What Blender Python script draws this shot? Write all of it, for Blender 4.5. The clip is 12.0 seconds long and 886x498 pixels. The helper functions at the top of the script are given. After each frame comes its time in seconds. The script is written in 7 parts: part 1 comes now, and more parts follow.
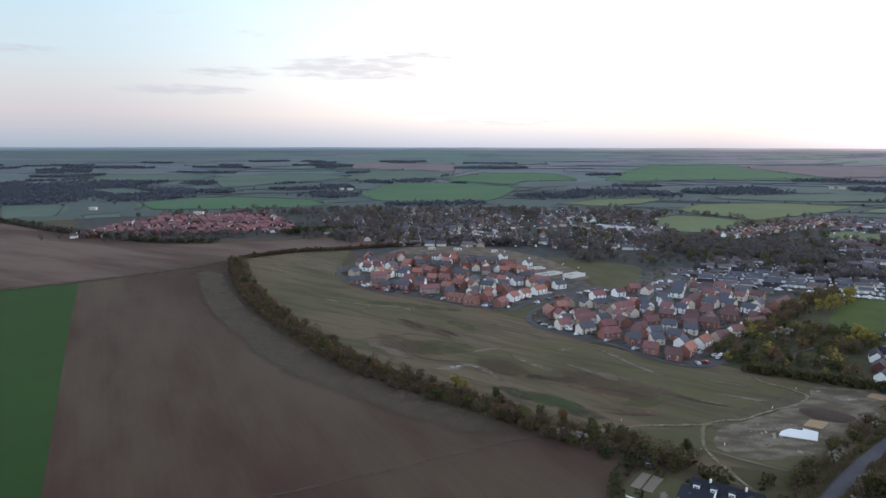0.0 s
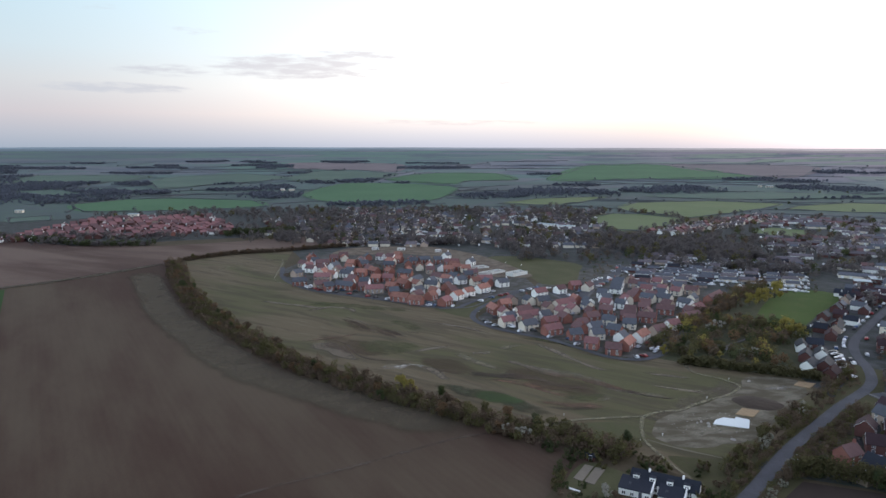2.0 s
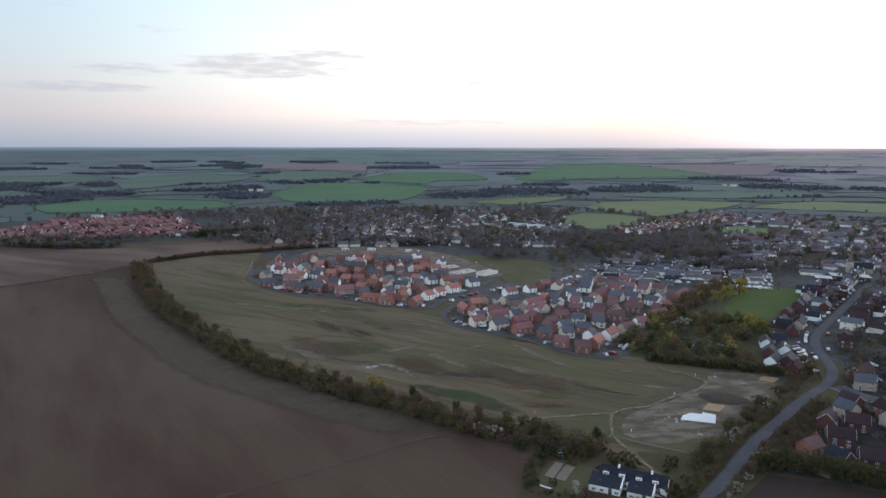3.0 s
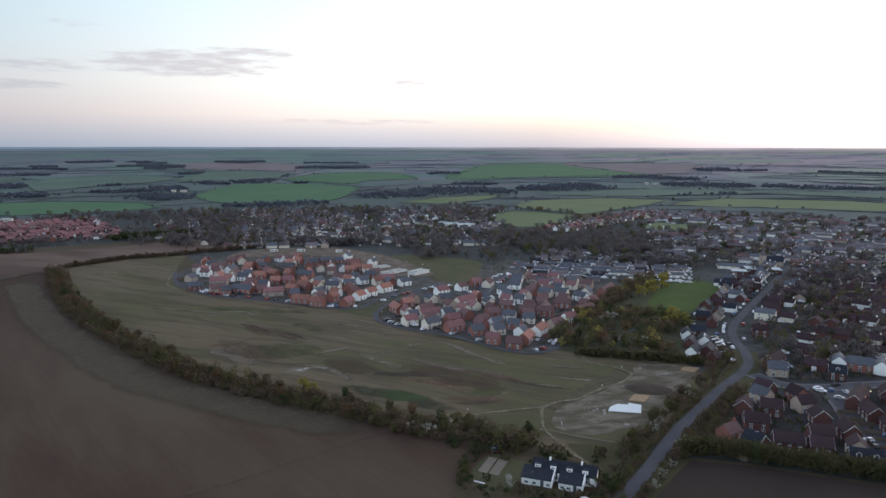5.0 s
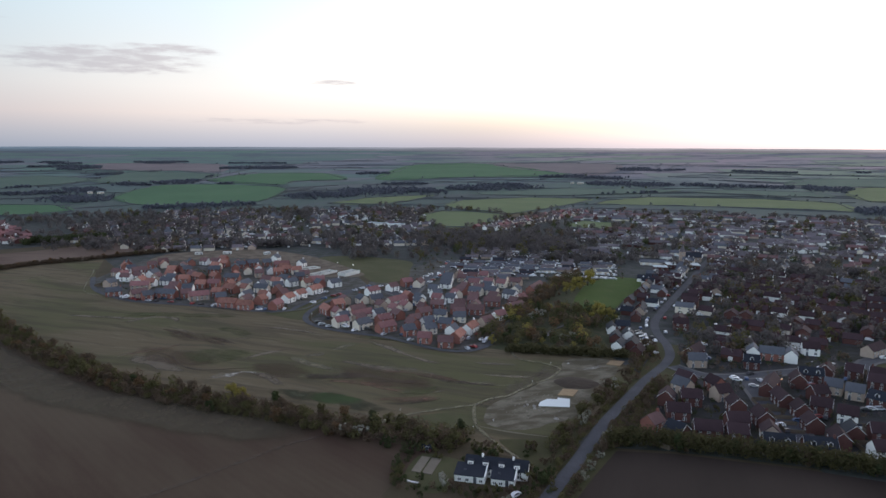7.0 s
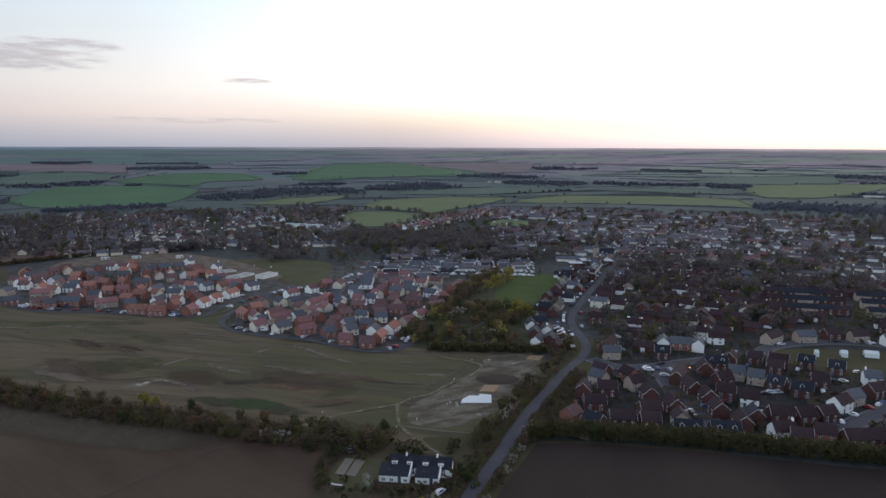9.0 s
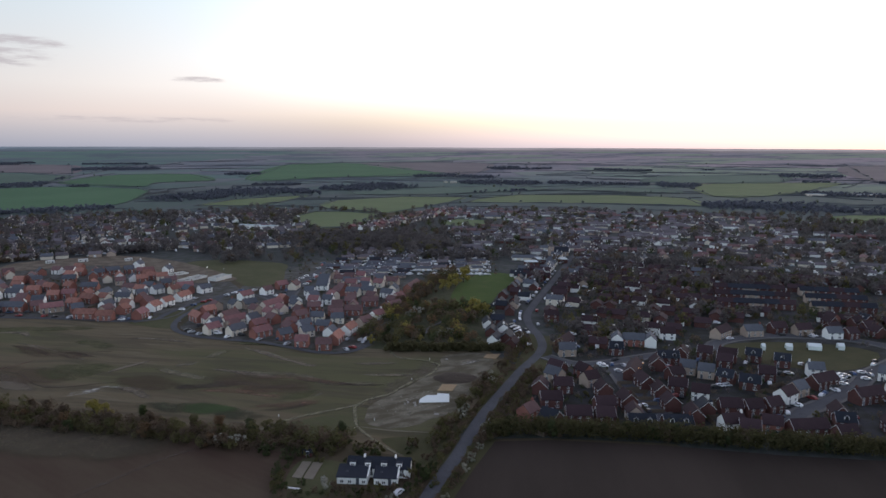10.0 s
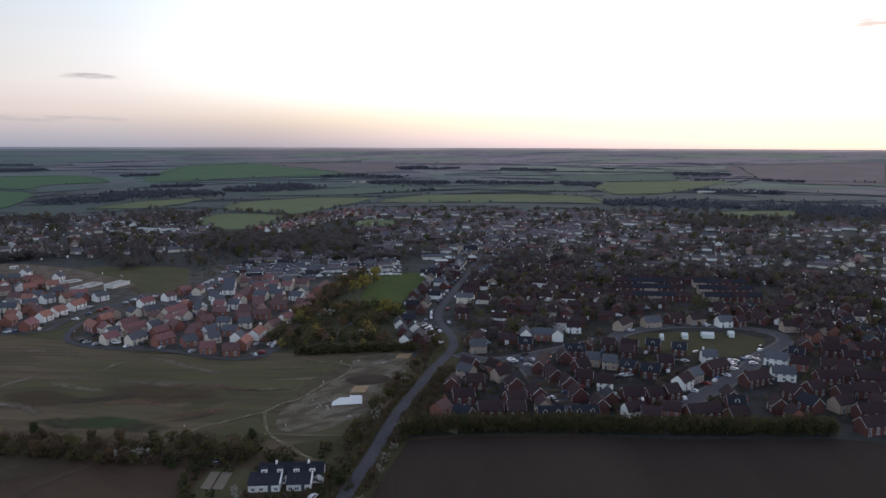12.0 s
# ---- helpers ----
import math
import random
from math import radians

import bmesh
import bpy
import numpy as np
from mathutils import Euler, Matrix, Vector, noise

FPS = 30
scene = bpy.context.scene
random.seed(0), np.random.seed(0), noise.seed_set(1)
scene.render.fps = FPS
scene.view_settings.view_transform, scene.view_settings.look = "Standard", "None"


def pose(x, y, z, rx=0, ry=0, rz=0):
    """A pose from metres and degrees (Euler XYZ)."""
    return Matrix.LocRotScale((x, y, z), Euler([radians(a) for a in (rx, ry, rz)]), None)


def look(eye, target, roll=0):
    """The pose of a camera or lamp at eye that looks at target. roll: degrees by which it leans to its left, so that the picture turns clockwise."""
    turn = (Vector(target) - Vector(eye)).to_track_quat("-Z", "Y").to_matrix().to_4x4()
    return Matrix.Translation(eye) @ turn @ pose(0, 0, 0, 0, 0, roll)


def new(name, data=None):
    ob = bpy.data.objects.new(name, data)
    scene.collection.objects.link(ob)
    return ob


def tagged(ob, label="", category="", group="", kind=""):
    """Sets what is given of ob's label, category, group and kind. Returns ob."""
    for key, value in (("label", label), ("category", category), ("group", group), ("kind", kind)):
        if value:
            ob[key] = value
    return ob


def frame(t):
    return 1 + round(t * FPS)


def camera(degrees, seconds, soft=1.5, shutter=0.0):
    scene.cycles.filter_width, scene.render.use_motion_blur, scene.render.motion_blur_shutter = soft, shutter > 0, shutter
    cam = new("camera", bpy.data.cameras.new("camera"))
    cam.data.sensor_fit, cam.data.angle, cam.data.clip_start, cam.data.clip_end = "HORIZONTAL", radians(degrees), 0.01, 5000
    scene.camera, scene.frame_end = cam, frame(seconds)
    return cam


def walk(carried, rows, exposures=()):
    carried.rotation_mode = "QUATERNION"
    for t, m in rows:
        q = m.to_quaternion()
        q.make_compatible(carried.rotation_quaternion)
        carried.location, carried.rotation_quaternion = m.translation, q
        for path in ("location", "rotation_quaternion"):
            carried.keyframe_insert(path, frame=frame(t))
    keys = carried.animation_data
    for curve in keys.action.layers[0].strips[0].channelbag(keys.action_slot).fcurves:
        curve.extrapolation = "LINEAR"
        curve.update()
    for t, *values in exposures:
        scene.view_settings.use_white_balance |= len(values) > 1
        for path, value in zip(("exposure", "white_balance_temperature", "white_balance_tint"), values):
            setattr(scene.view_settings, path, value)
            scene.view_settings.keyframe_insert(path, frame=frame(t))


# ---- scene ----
cam = camera(64.7, 12.0, soft=1.5)
PATH = [
    (0, (23.4, -6.21, 105.81), (23.68, 13.56, 102.85), 0.1),
    (0.5, (23.37, -6.57, 105.79), (24.04, 13.2, 102.84), 0.0),
    (1, (23.33, -6.89, 105.78), (24.41, 12.86, 102.82), 0.1),
    (1.5, (23.28, -7.08, 105.77), (24.77, 12.64, 102.81), 0.1),
    (2, (23.27, -7.15, 105.77), (25.16, 12.54, 102.81), 0.1),
    (2.5, (23.28, -7.2, 105.76), (25.58, 12.44, 102.8), 0.1),
    (3, (23.29, -7.25, 105.74), (26.02, 12.34, 102.78), 0.1),
    (5, (23.27, -7.57, 105.6), (27.93, 11.66, 102.63), 0.1),
    (5.5, (23.3, -7.64, 105.59), (28.43, 11.46, 102.62), 0.1),
    (6, (23.29, -7.69, 105.58), (28.89, 11.28, 102.61), 0.2),
    (6.5, (23.26, -7.78, 105.58), (29.34, 11.05, 102.61), 0.1),
    (7, (23.21, -7.89, 105.59), (29.77, 10.77, 102.63), 0.2),
    (9, (22.92, -8.12, 105.55), (31.59, 9.66, 102.59), 0.2),
    (9.5, (22.91, -8.12, 105.54), (32.13, 9.39, 102.58), 0.2),
    (10, (22.91, -8.14, 105.52), (32.68, 9.06, 102.56), 0.2),
    (10.5, (22.85, -8.21, 105.51), (33.17, 8.66, 102.55), 0.2),
    (11, (22.81, -8.33, 105.52), (33.67, 8.2, 102.56), 0.2),
    (11.5, (22.73, -8.42, 105.55), (34.12, 7.75, 102.6), 0.2),
    (12, (22.67, -8.48, 105.55), (34.58, 7.31, 102.6), 0.2),
]
walk(cam, [(t, look(eye, target, roll)) for t, eye, target, roll in PATH],
     exposures=[(0, 0.22, 6350, 10), (3, 0.11, 6330, 10), (5.5, -0.05, 6320, 10), (7, -0.17, 6330, 11), (9.5, -0.37, 6350, 13), (12, -0.58, 6350, 15)])

# ---- light: dusk, the sun at the horizon, a pale sky ----
SUN_AZ, SUN_EL = 66.0, 3.0
ZENITH = (0.385, 0.385, 0.59)
world = bpy.data.worlds.new("dusk_sky")
scene.world = world
world.use_nodes = True


class Nodes:
    """Short hand for a node tree: each call adds a node, links its inputs and returns its first output."""

    def __init__(self, tree, fresh=True):
        self.tree = tree
        if fresh:
            tree.nodes.clear()

    def make(self, kind):
        return self.tree.nodes.new(kind)

    def wire(self, node, ins=(), out=0):
        for key, value in ins.items() if isinstance(ins, dict) else enumerate(ins):
            if value is None:
                continue
            if isinstance(value, bpy.types.NodeSocket):
                self.tree.links.new(value, node.inputs[key])
            else:
                node.inputs[key].default_value = value
        return node.outputs[out] if node.outputs else None

    def add(self, kind, ins=(), out=0):
        return self.wire(self.make(kind), ins, out)

    def math(self, op, *ins):
        node = self.make("ShaderNodeMath")
        node.operation = op
        return self.wire(node, ins)

    def span(self, value, a, b, c=0.0, d=1.0, smooth=False):
        node = self.make("ShaderNodeMapRange")
        node.interpolation_type = "SMOOTHSTEP" if smooth else "LINEAR"
        return self.wire(node, (value, a, b, c, d))

    def mix(self, f, a, b, blend="MIX"):
        node = self.make("ShaderNodeMix")
        node.data_type, node.blend_type = "RGBA", blend
        return self.wire(node, {0: f, 6: (*a, 1.0) if isinstance(a, tuple) else a, 7: (*b, 1.0) if isinstance(b, tuple) else b}, 2)

    def voronoi(self, vector, feature, out):
        node = self.make("ShaderNodeTexVoronoi")
        node.voronoi_dimensions, node.feature = "2D", feature
        return self.wire(node, {"Vector": vector, "Scale": 1.0, "Randomness": 0.85}, out)

    def ramp(self, f, *stops):
        out = self.add("ShaderNodeValToRGB", (f,))
        el = out.node.color_ramp.elements
        el[0].position, el[-1].position = stops[0][0], stops[-1][0]
        el[0].color, el[-1].color = (*stops[0][1], 1.0), (*stops[-1][1], 1.0)
        for p, c in stops[1:-1]:
            el.new(p).color = (*c, 1.0)
        return out

    def noise(self, scale, vector=None, detail=4.0, rough=0.55, out=0):
        return self.add("ShaderNodeTexNoise", {"Vector": vector, "Scale": scale, "Detail": detail, "Roughness": rough}, out=out)


def sky_nodes():
    n = Nodes(world.node_tree)
    way = n.add("ShaderNodeTexCoord")
    xyz = n.add("ShaderNodeSeparateXYZ", (way,)).node
    x, y, z = xyz.outputs
    flat = n.math("MAXIMUM", n.math("SQRT", n.math("ADD", n.math("MULTIPLY", x, x), n.math("MULTIPLY", y, y))), 0.001)
    a = radians(SUN_AZ)
    toward = n.math("DIVIDE", n.math("ADD", n.math("MULTIPLY", x, math.sin(a)), n.math("MULTIPLY", y, math.cos(a))), flat)
    up = n.span(z, -0.01, 0.19)
    cool = n.ramp(up, (0.0, (0.31, 0.38, 0.47)), (0.12, (0.43, 0.46, 0.53)), (0.25, (0.55, 0.52, 0.56)), (0.45, (0.58, 0.60, 0.63)), (0.65, (0.55, 0.65, 0.71)), (1.0, (0.50, 0.66, 0.75)))
    rose = n.ramp(up, (0.0, (0.41, 0.44, 0.54)), (0.12, (0.62, 0.60, 0.63)), (0.25, (0.91, 0.80, 0.74)), (0.42, (0.94, 0.89, 0.84)), (1.0, (0.74, 0.85, 0.90)))
    warm = n.ramp(up, (0.0, (0.47, 0.44, 0.50)), (0.10, (0.76, 0.64, 0.60)), (0.20, (0.95, 0.80, 0.61)), (0.34, (0.95, 0.90, 0.75)), (0.55, (0.92, 0.92, 0.89)), (1.0, (0.87, 0.90, 0.92)))
    near_sun = n.span(n.math("ADD", toward, n.math("MULTIPLY", z, 0.35)), -0.08, 0.60, smooth=True)
    col = n.mix(n.span(toward, 0.52, 0.95, smooth=True), n.mix(near_sun, cool, rose), warm)
    high = n.span(z, 0.015, 0.085, smooth=True)
    gain = n.math("ADD", n.math("ADD", n.math("ADD", 1.0, n.math("MULTIPLY", near_sun, n.math("ADD", 0.21, n.math("MULTIPLY", high, 0.06)))), n.math("MULTIPLY", n.math("MULTIPLY", n.span(toward, 0.40, 0.76, smooth=True), n.span(z, 0.02, 0.12, smooth=True)), 0.45)), n.math("ADD", n.math("MULTIPLY", n.span(toward, 0.55, 1.0, 0.0, 0.95, smooth=True), high), n.math("MULTIPLY", n.span(toward, 0.70, 1.0, 0.0, 0.85, smooth=True), n.math("SUBTRACT", 1.0, high))))
    gain = n.math("ADD", gain, n.span(toward, -0.12, -0.75, 0.0, 1.5, smooth=True))
    col = n.mix(1.0, col, gain, "MULTIPLY")
    col = n.mix(n.span(z, 0.26, 0.80, smooth=True), col, ZENITH)
    # thin streaks of cloud: centre azimuth, elevation, half width, half height, weight
    az = n.math("ARCTAN2", x, y)
    el = n.math("ARCSINE", z)
    streaks = n.noise(1.0, n.add("ShaderNodeCombineXYZ", (n.math("MULTIPLY", az, 26.0), n.math("MULTIPLY", el, 170.0), 0.0)), 5.0, 0.6)
    grey = None
    for caz, cel, w, h, k in ((-6.0, 5.9, 7.6, 1.15, 1.0), (-1.8, 6.8, 4.6, 0.55, 0.85), (-19.0, 4.05, 5.6, 0.45, 1.0), (-15.5, 5.4, 4.2, 0.5, 0.7), (-30.5, 6.4, 4.0, 0.45, 0.6), (-13.5, 8.3, 2.2, 0.4, 0.4),
                              (10.6, 4.75, 2.2, 0.28, 0.75), (6.0, 1.75, 9.5, 0.3, 0.5), (68.5, 8.2, 4.0, 0.5, 0.95), (63.0, 7.6, 2.6, 0.3, 0.6), (-20.0, 9.5, 1.8, 0.4, 0.35)):
        u = n.math("DIVIDE", n.math("SUBTRACT", az, radians(caz)), radians(w))
        v = n.math("DIVIDE", n.math("SUBTRACT", el, radians(cel)), radians(h))
        d = n.math("ADD", n.math("MULTIPLY", u, u), n.math("MULTIPLY", v, v))
        m = n.math("MULTIPLY", n.span(d, 1.3, 0.0, smooth=True), k)
        grey = m if grey is None else n.math("MAXIMUM", grey, m)
    cover = n.math("MULTIPLY", n.span(n.math("ADD", streaks, n.math("MULTIPLY", grey, 0.34)), 0.52, 0.92, smooth=True), n.span(grey, 0.0, 0.5))
    cloud = n.mix(near_sun, (0.50, 0.53, 0.60), (0.72, 0.66, 0.68))
    col = n.mix(n.math("MULTIPLY", cover, 0.85), col, cloud)
    air = n.make("ShaderNodeTexSky")
    air.sky_type, air.sun_disc, air.sun_elevation, air.sun_rotation = "NISHITA", False, radians(SUN_EL), radians(SUN_AZ)
    low = n.add("ShaderNodeBackground", (air.outputs[0], 0.02))
    seen = n.add("ShaderNodeBackground", (col, 1.0))
    n.add("ShaderNodeOutputWorld", (n.add("ShaderNodeAddShader", (low, seen)),))


sky_nodes()
sun = new("sun", bpy.data.lights.new("sun", "SUN"))
sun.data.energy, sun.data.angle, sun.data.color = 0.25, radians(14), (1.0, 0.80, 0.62)
sun.matrix_world = look((math.sin(radians(SUN_AZ)) * 60, math.cos(radians(SUN_AZ)) * 60, 60 * math.tan(radians(SUN_EL + 5))), (0, 0, 0))


# ---- materials ----
MATS = {}


def material(name, paint, rough=0.85, bump=0.0, metal=0.0, gloss=0.12):
    """paint(nodes) gives the colour socket, and may give a height socket too."""
    if name in MATS:
        return MATS[name]
    mat = MATS[name] = bpy.data.materials.new(name)
    mat.use_nodes = True
    n = Nodes(mat.node_tree)
    made = paint(n)
    col, height = made if isinstance(made, tuple) else (made, None)
    ins = {"Base Color": col, "Roughness": rough, "Metallic": metal, "Specular IOR Level": gloss}
    if height is not None and bump:
        ins["Normal"] = n.add("ShaderNodeBump", {"Height": height, "Strength": 0.6, "Distance": bump})
    n.add("ShaderNodeOutputMaterial", (n.add("ShaderNodeBsdfPrincipled", ins),))
    return mat


def place(n):
    return n.add("ShaderNodeNewGeometry")


def plain(name, col, rough=0.8, spread=0.18, grain=2.0, metal=0.0):
    """A surface with blotches at two scales and a slight difference from thing to thing."""
    def paint(n):
        p = n.add("ShaderNodeTexCoord", out=3)
        big, fine = n.noise(grain * 0.25, p), n.noise(grain * 3.0, p)
        f = n.math("ADD", n.math("MULTIPLY", big, 0.6), n.math("MULTIPLY", fine, 0.4))
        f = n.math("ADD", f, n.math("MULTIPLY", n.math("SUBTRACT", n.add("ShaderNodeObjectInfo", out=5), 0.5), 0.35))
        lo, hi = tuple(c * (1 - spread * 1.6) for c in col), tuple(min(1, c * (1 + spread * 1.6)) for c in col)
        return n.mix(n.span(f, 0.2, 0.8), lo, hi), fine
    return material(name, paint, rough, 0.02, metal, 0.5 if rough < 0.55 else 0.18)


def foliage(name, a, b, c):
    """Leaves or twigs: the colour differs from clump to clump and from tree to tree."""
    def paint(n):
        isl = n.add("ShaderNodeNewGeometry", out=8)
        obj = n.add("ShaderNodeObjectInfo", out=5)
        big = n.noise(0.06, place(n), 2.0)
        col = n.mix(isl, a, b)
        f = n.span(n.math("ADD", n.math("MULTIPLY", obj, 0.5), n.math("MULTIPLY", big, 0.7)), 0.3, 0.95)
        return n.mix(f, col, c)
    mat = material(name, paint, 0.9)
    n = mat.node_tree
    leafy = n.nodes.new("ShaderNodeBsdfTranslucent")
    both = n.nodes.new("ShaderNodeMixShader")
    both.inputs[0].default_value = 0.55
    front = next(v for v in n.nodes if v.type == "BSDF_PRINCIPLED")
    end = next(v for v in n.nodes if v.type == "OUTPUT_MATERIAL")
    n.links.new(front.inputs["Base Color"].links[0].from_socket, leafy.inputs[0])
    n.links.new(front.outputs[0], both.inputs[1])
    n.links.new(leafy.outputs[0], both.inputs[2])
    n.links.new(both.outputs[0], end.inputs[0])
    return mat


def soil(name, dark, light, angle, patch_size=70.0, drill=3.0, lines=24.0):
    """Worked earth: dry and damp patches, drill rows and tramlines along one direction."""
    def paint(n):
        p = place(n)
        turn = n.add("ShaderNodeMapping", {"Vector": p, "Rotation": (0, 0, radians(angle))})
        long = n.add("ShaderNodeMapping", {"Vector": turn, "Scale": (1.0, 0.22, 1.0)})
        big = n.noise(1.0 / patch_size, long, 5.0, 0.5)
        mid = n.noise(0.09, long, 4.0, 0.6)
        fine = n.noise(1.3, p, 3.0, 0.7)
        f = n.math("ADD", n.math("ADD", n.math("MULTIPLY", big, 0.74), n.math("MULTIPLY", mid, 0.19)), n.math("MULTIPLY", fine, 0.07))
        rows = n.add("ShaderNodeTexWave", {"Vector": turn, "Scale": 0.314 / drill, "Distortion": 0.6, "Detail": 2.0, "Detail Scale": 0.5}, out=1)
        tram = n.add("ShaderNodeTexWave", {"Vector": turn, "Scale": 0.314 / lines, "Distortion": 0.25}, out=1)
        f = n.math("ADD", f, n.math("MULTIPLY", n.math("SUBTRACT", rows, 0.5), 0.005))
        f = n.math("SUBTRACT", f, n.span(tram, 0.97, 1.0, 0.0, 0.008))
        return n.mix(n.span(f, 0.40, 0.60, smooth=True), dark, light), n.math("ADD", n.math("MULTIPLY", fine, 0.7), n.math("MULTIPLY", rows, 0.5))
    return material(name, paint, 0.95, 0.15)


def grass(name, a, b, c, patch_size=40.0, streak=0.0, squeeze=1.0):
    """Turf: three tones in large patches, with fine tufts."""
    def paint(n):
        p = place(n)
        q = n.add("ShaderNodeMapping", {"Vector": p, "Rotation": (0, 0, radians(streak)), "Scale": (squeeze, 1.0, 1.0)})
        big, mid, fine = n.noise(1.0 / patch_size, q, 5.0, 0.6), n.noise(4.0 / patch_size, q, 4.0, 0.6), n.noise(0.9, p, 4.0, 0.7)
        col = n.mix(n.span(big, 0.40, 0.62, smooth=True), a, b)
        col = n.mix(n.span(mid, 0.50, 0.72, 0.0, 0.8, smooth=True), col, c)
        return n.mix(n.math("MULTIPLY", n.span(fine, 0.35, 0.75), 0.35), col, (0.045, 0.05, 0.025)), fine
    return material(name, paint, 0.95, 0.2)


def far_fields(name):
    """Farmland out to the horizon: a patchwork of small fields, with hedges and dark woods between. Blue haze is mixed
    into the colours.
    """
    def paint(n):
        p = place(n)
        warp = n.noise(0.0022, p, 3.0, 0.55, out=1)
        q = n.add("ShaderNodeMapping", {"Vector": p, "Rotation": (0, 0, radians(24)), "Scale": (0.003, 0.005, 0.000)})
        blend = n.make("ShaderNodeMix")
        blend.data_type = "VECTOR"
        q = n.wire(blend, {0: 0.22, 4: q, 5: warp}, 1)
        cell = n.voronoi(q, "F1", 1)
        edge = n.voronoi(q, "DISTANCE_TO_EDGE", 0)
        pick = n.add("ShaderNodeSeparateColor", (cell,))
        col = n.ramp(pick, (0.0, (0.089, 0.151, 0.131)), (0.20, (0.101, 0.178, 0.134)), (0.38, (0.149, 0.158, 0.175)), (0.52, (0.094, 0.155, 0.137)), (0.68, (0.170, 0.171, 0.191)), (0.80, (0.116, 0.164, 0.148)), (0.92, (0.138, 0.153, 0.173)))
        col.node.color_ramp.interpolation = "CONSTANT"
        # ramp for the east: pale pink backlit haze is put into these fields
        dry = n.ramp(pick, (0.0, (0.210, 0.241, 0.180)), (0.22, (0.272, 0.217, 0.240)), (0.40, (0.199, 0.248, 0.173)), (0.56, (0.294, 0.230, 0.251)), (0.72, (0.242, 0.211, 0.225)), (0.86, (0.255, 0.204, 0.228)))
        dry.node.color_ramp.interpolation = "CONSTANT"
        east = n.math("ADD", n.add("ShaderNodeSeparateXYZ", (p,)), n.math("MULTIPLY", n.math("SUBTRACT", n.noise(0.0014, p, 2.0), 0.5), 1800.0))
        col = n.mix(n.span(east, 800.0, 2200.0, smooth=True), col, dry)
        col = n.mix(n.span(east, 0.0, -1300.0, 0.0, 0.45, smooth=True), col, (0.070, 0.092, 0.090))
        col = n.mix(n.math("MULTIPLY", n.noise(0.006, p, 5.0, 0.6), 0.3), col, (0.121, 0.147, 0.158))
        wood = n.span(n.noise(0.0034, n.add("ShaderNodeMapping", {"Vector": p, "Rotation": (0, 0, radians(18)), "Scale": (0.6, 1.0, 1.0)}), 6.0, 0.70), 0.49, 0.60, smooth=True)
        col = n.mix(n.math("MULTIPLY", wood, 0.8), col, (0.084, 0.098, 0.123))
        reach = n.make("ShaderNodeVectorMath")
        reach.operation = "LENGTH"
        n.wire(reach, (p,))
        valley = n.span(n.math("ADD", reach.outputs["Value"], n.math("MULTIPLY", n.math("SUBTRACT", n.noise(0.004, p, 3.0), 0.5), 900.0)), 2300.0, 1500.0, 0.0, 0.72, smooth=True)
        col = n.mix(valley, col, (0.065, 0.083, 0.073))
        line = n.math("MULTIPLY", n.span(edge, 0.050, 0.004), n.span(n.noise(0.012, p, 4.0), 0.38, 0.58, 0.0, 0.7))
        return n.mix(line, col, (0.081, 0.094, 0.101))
    return material(name, paint, 0.95)


WALL = {
    "w": plain("white_render", (0.82, 0.81, 0.79), 0.8, 0.04),
    "c": plain("cream_render", (0.66, 0.59, 0.50), 0.85, 0.06),
    "p": plain("buff_brick", (0.37, 0.29, 0.24), 0.9, 0.14),
    "b": plain("orange_red_brick", (0.243, 0.106, 0.086), 0.9, 0.16),
    "d": plain("dark_red_brick", (0.100, 0.046, 0.042), 0.9, 0.16),
}
ROOF = {
    "o": plain("orange_clay_tiles", (0.270, 0.132, 0.104), 0.85, 0.28),
    "r": plain("red_clay_tiles", (0.222, 0.112, 0.112), 0.85, 0.18),
    "n": plain("brown_concrete_tiles", (0.146, 0.087, 0.086), 0.85, 0.18),
    "s": plain("grey_slate", (0.092, 0.099, 0.116), 0.75, 0.16),
    # Maroon of its own, lowered further for dimming towards the lens edge.
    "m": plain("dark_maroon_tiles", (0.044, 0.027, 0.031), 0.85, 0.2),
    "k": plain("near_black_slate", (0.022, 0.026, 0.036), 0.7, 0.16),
    # Grey tiles, chiefly for the town, with purple-grey haze put into the colour.
    "f": plain("faded_grey_tiles", (0.130, 0.115, 0.125), 0.85, 0.3),
    "g": plain("weathered_grey_brown_tiles", (0.131, 0.115, 0.125), 0.85, 0.22),
}
WALL_WORD = {"w": "white rendered", "c": "cream rendered", "p": "buff brick", "b": "orange-red brick", "d": "dark red brick"}
ROOF_WORD = {"o": "orange clay-tiled", "r": "red-tiled", "n": "brown-tiled", "m": "dark maroon-tiled", "k": "near-black slate", "f": "haze-tinted grey-tiled", "s": "grey slate", "g": "grey-brown tiled"}
FRAME = plain("white_window_frame", (0.72, 0.72, 0.72), 0.5, 0.04)
GLASS = plain("window_glass", (0.014, 0.017, 0.023), 0.3, 0.2)
DOOR_PAINT = plain("painted_door", (0.07, 0.08, 0.10), 0.5, 0.4)
FENCE = plain("brown_fence_boards", (0.125, 0.098, 0.075), 0.9, 0.2)
TIMBER = plain("weathered_timber", (0.30, 0.22, 0.13), 0.9, 0.2)
ASPHALT = grass("worn_asphalt", (0.080, 0.083, 0.095), (0.098, 0.101, 0.113), (0.071, 0.074, 0.085), 12.0)
PAVING = plain("pale_paving", (0.115, 0.113, 0.112), 0.9, 0.12, 0.6)
CHALK = plain("chalky_ground", (0.30, 0.28, 0.25), 0.95, 0.12, 0.6)
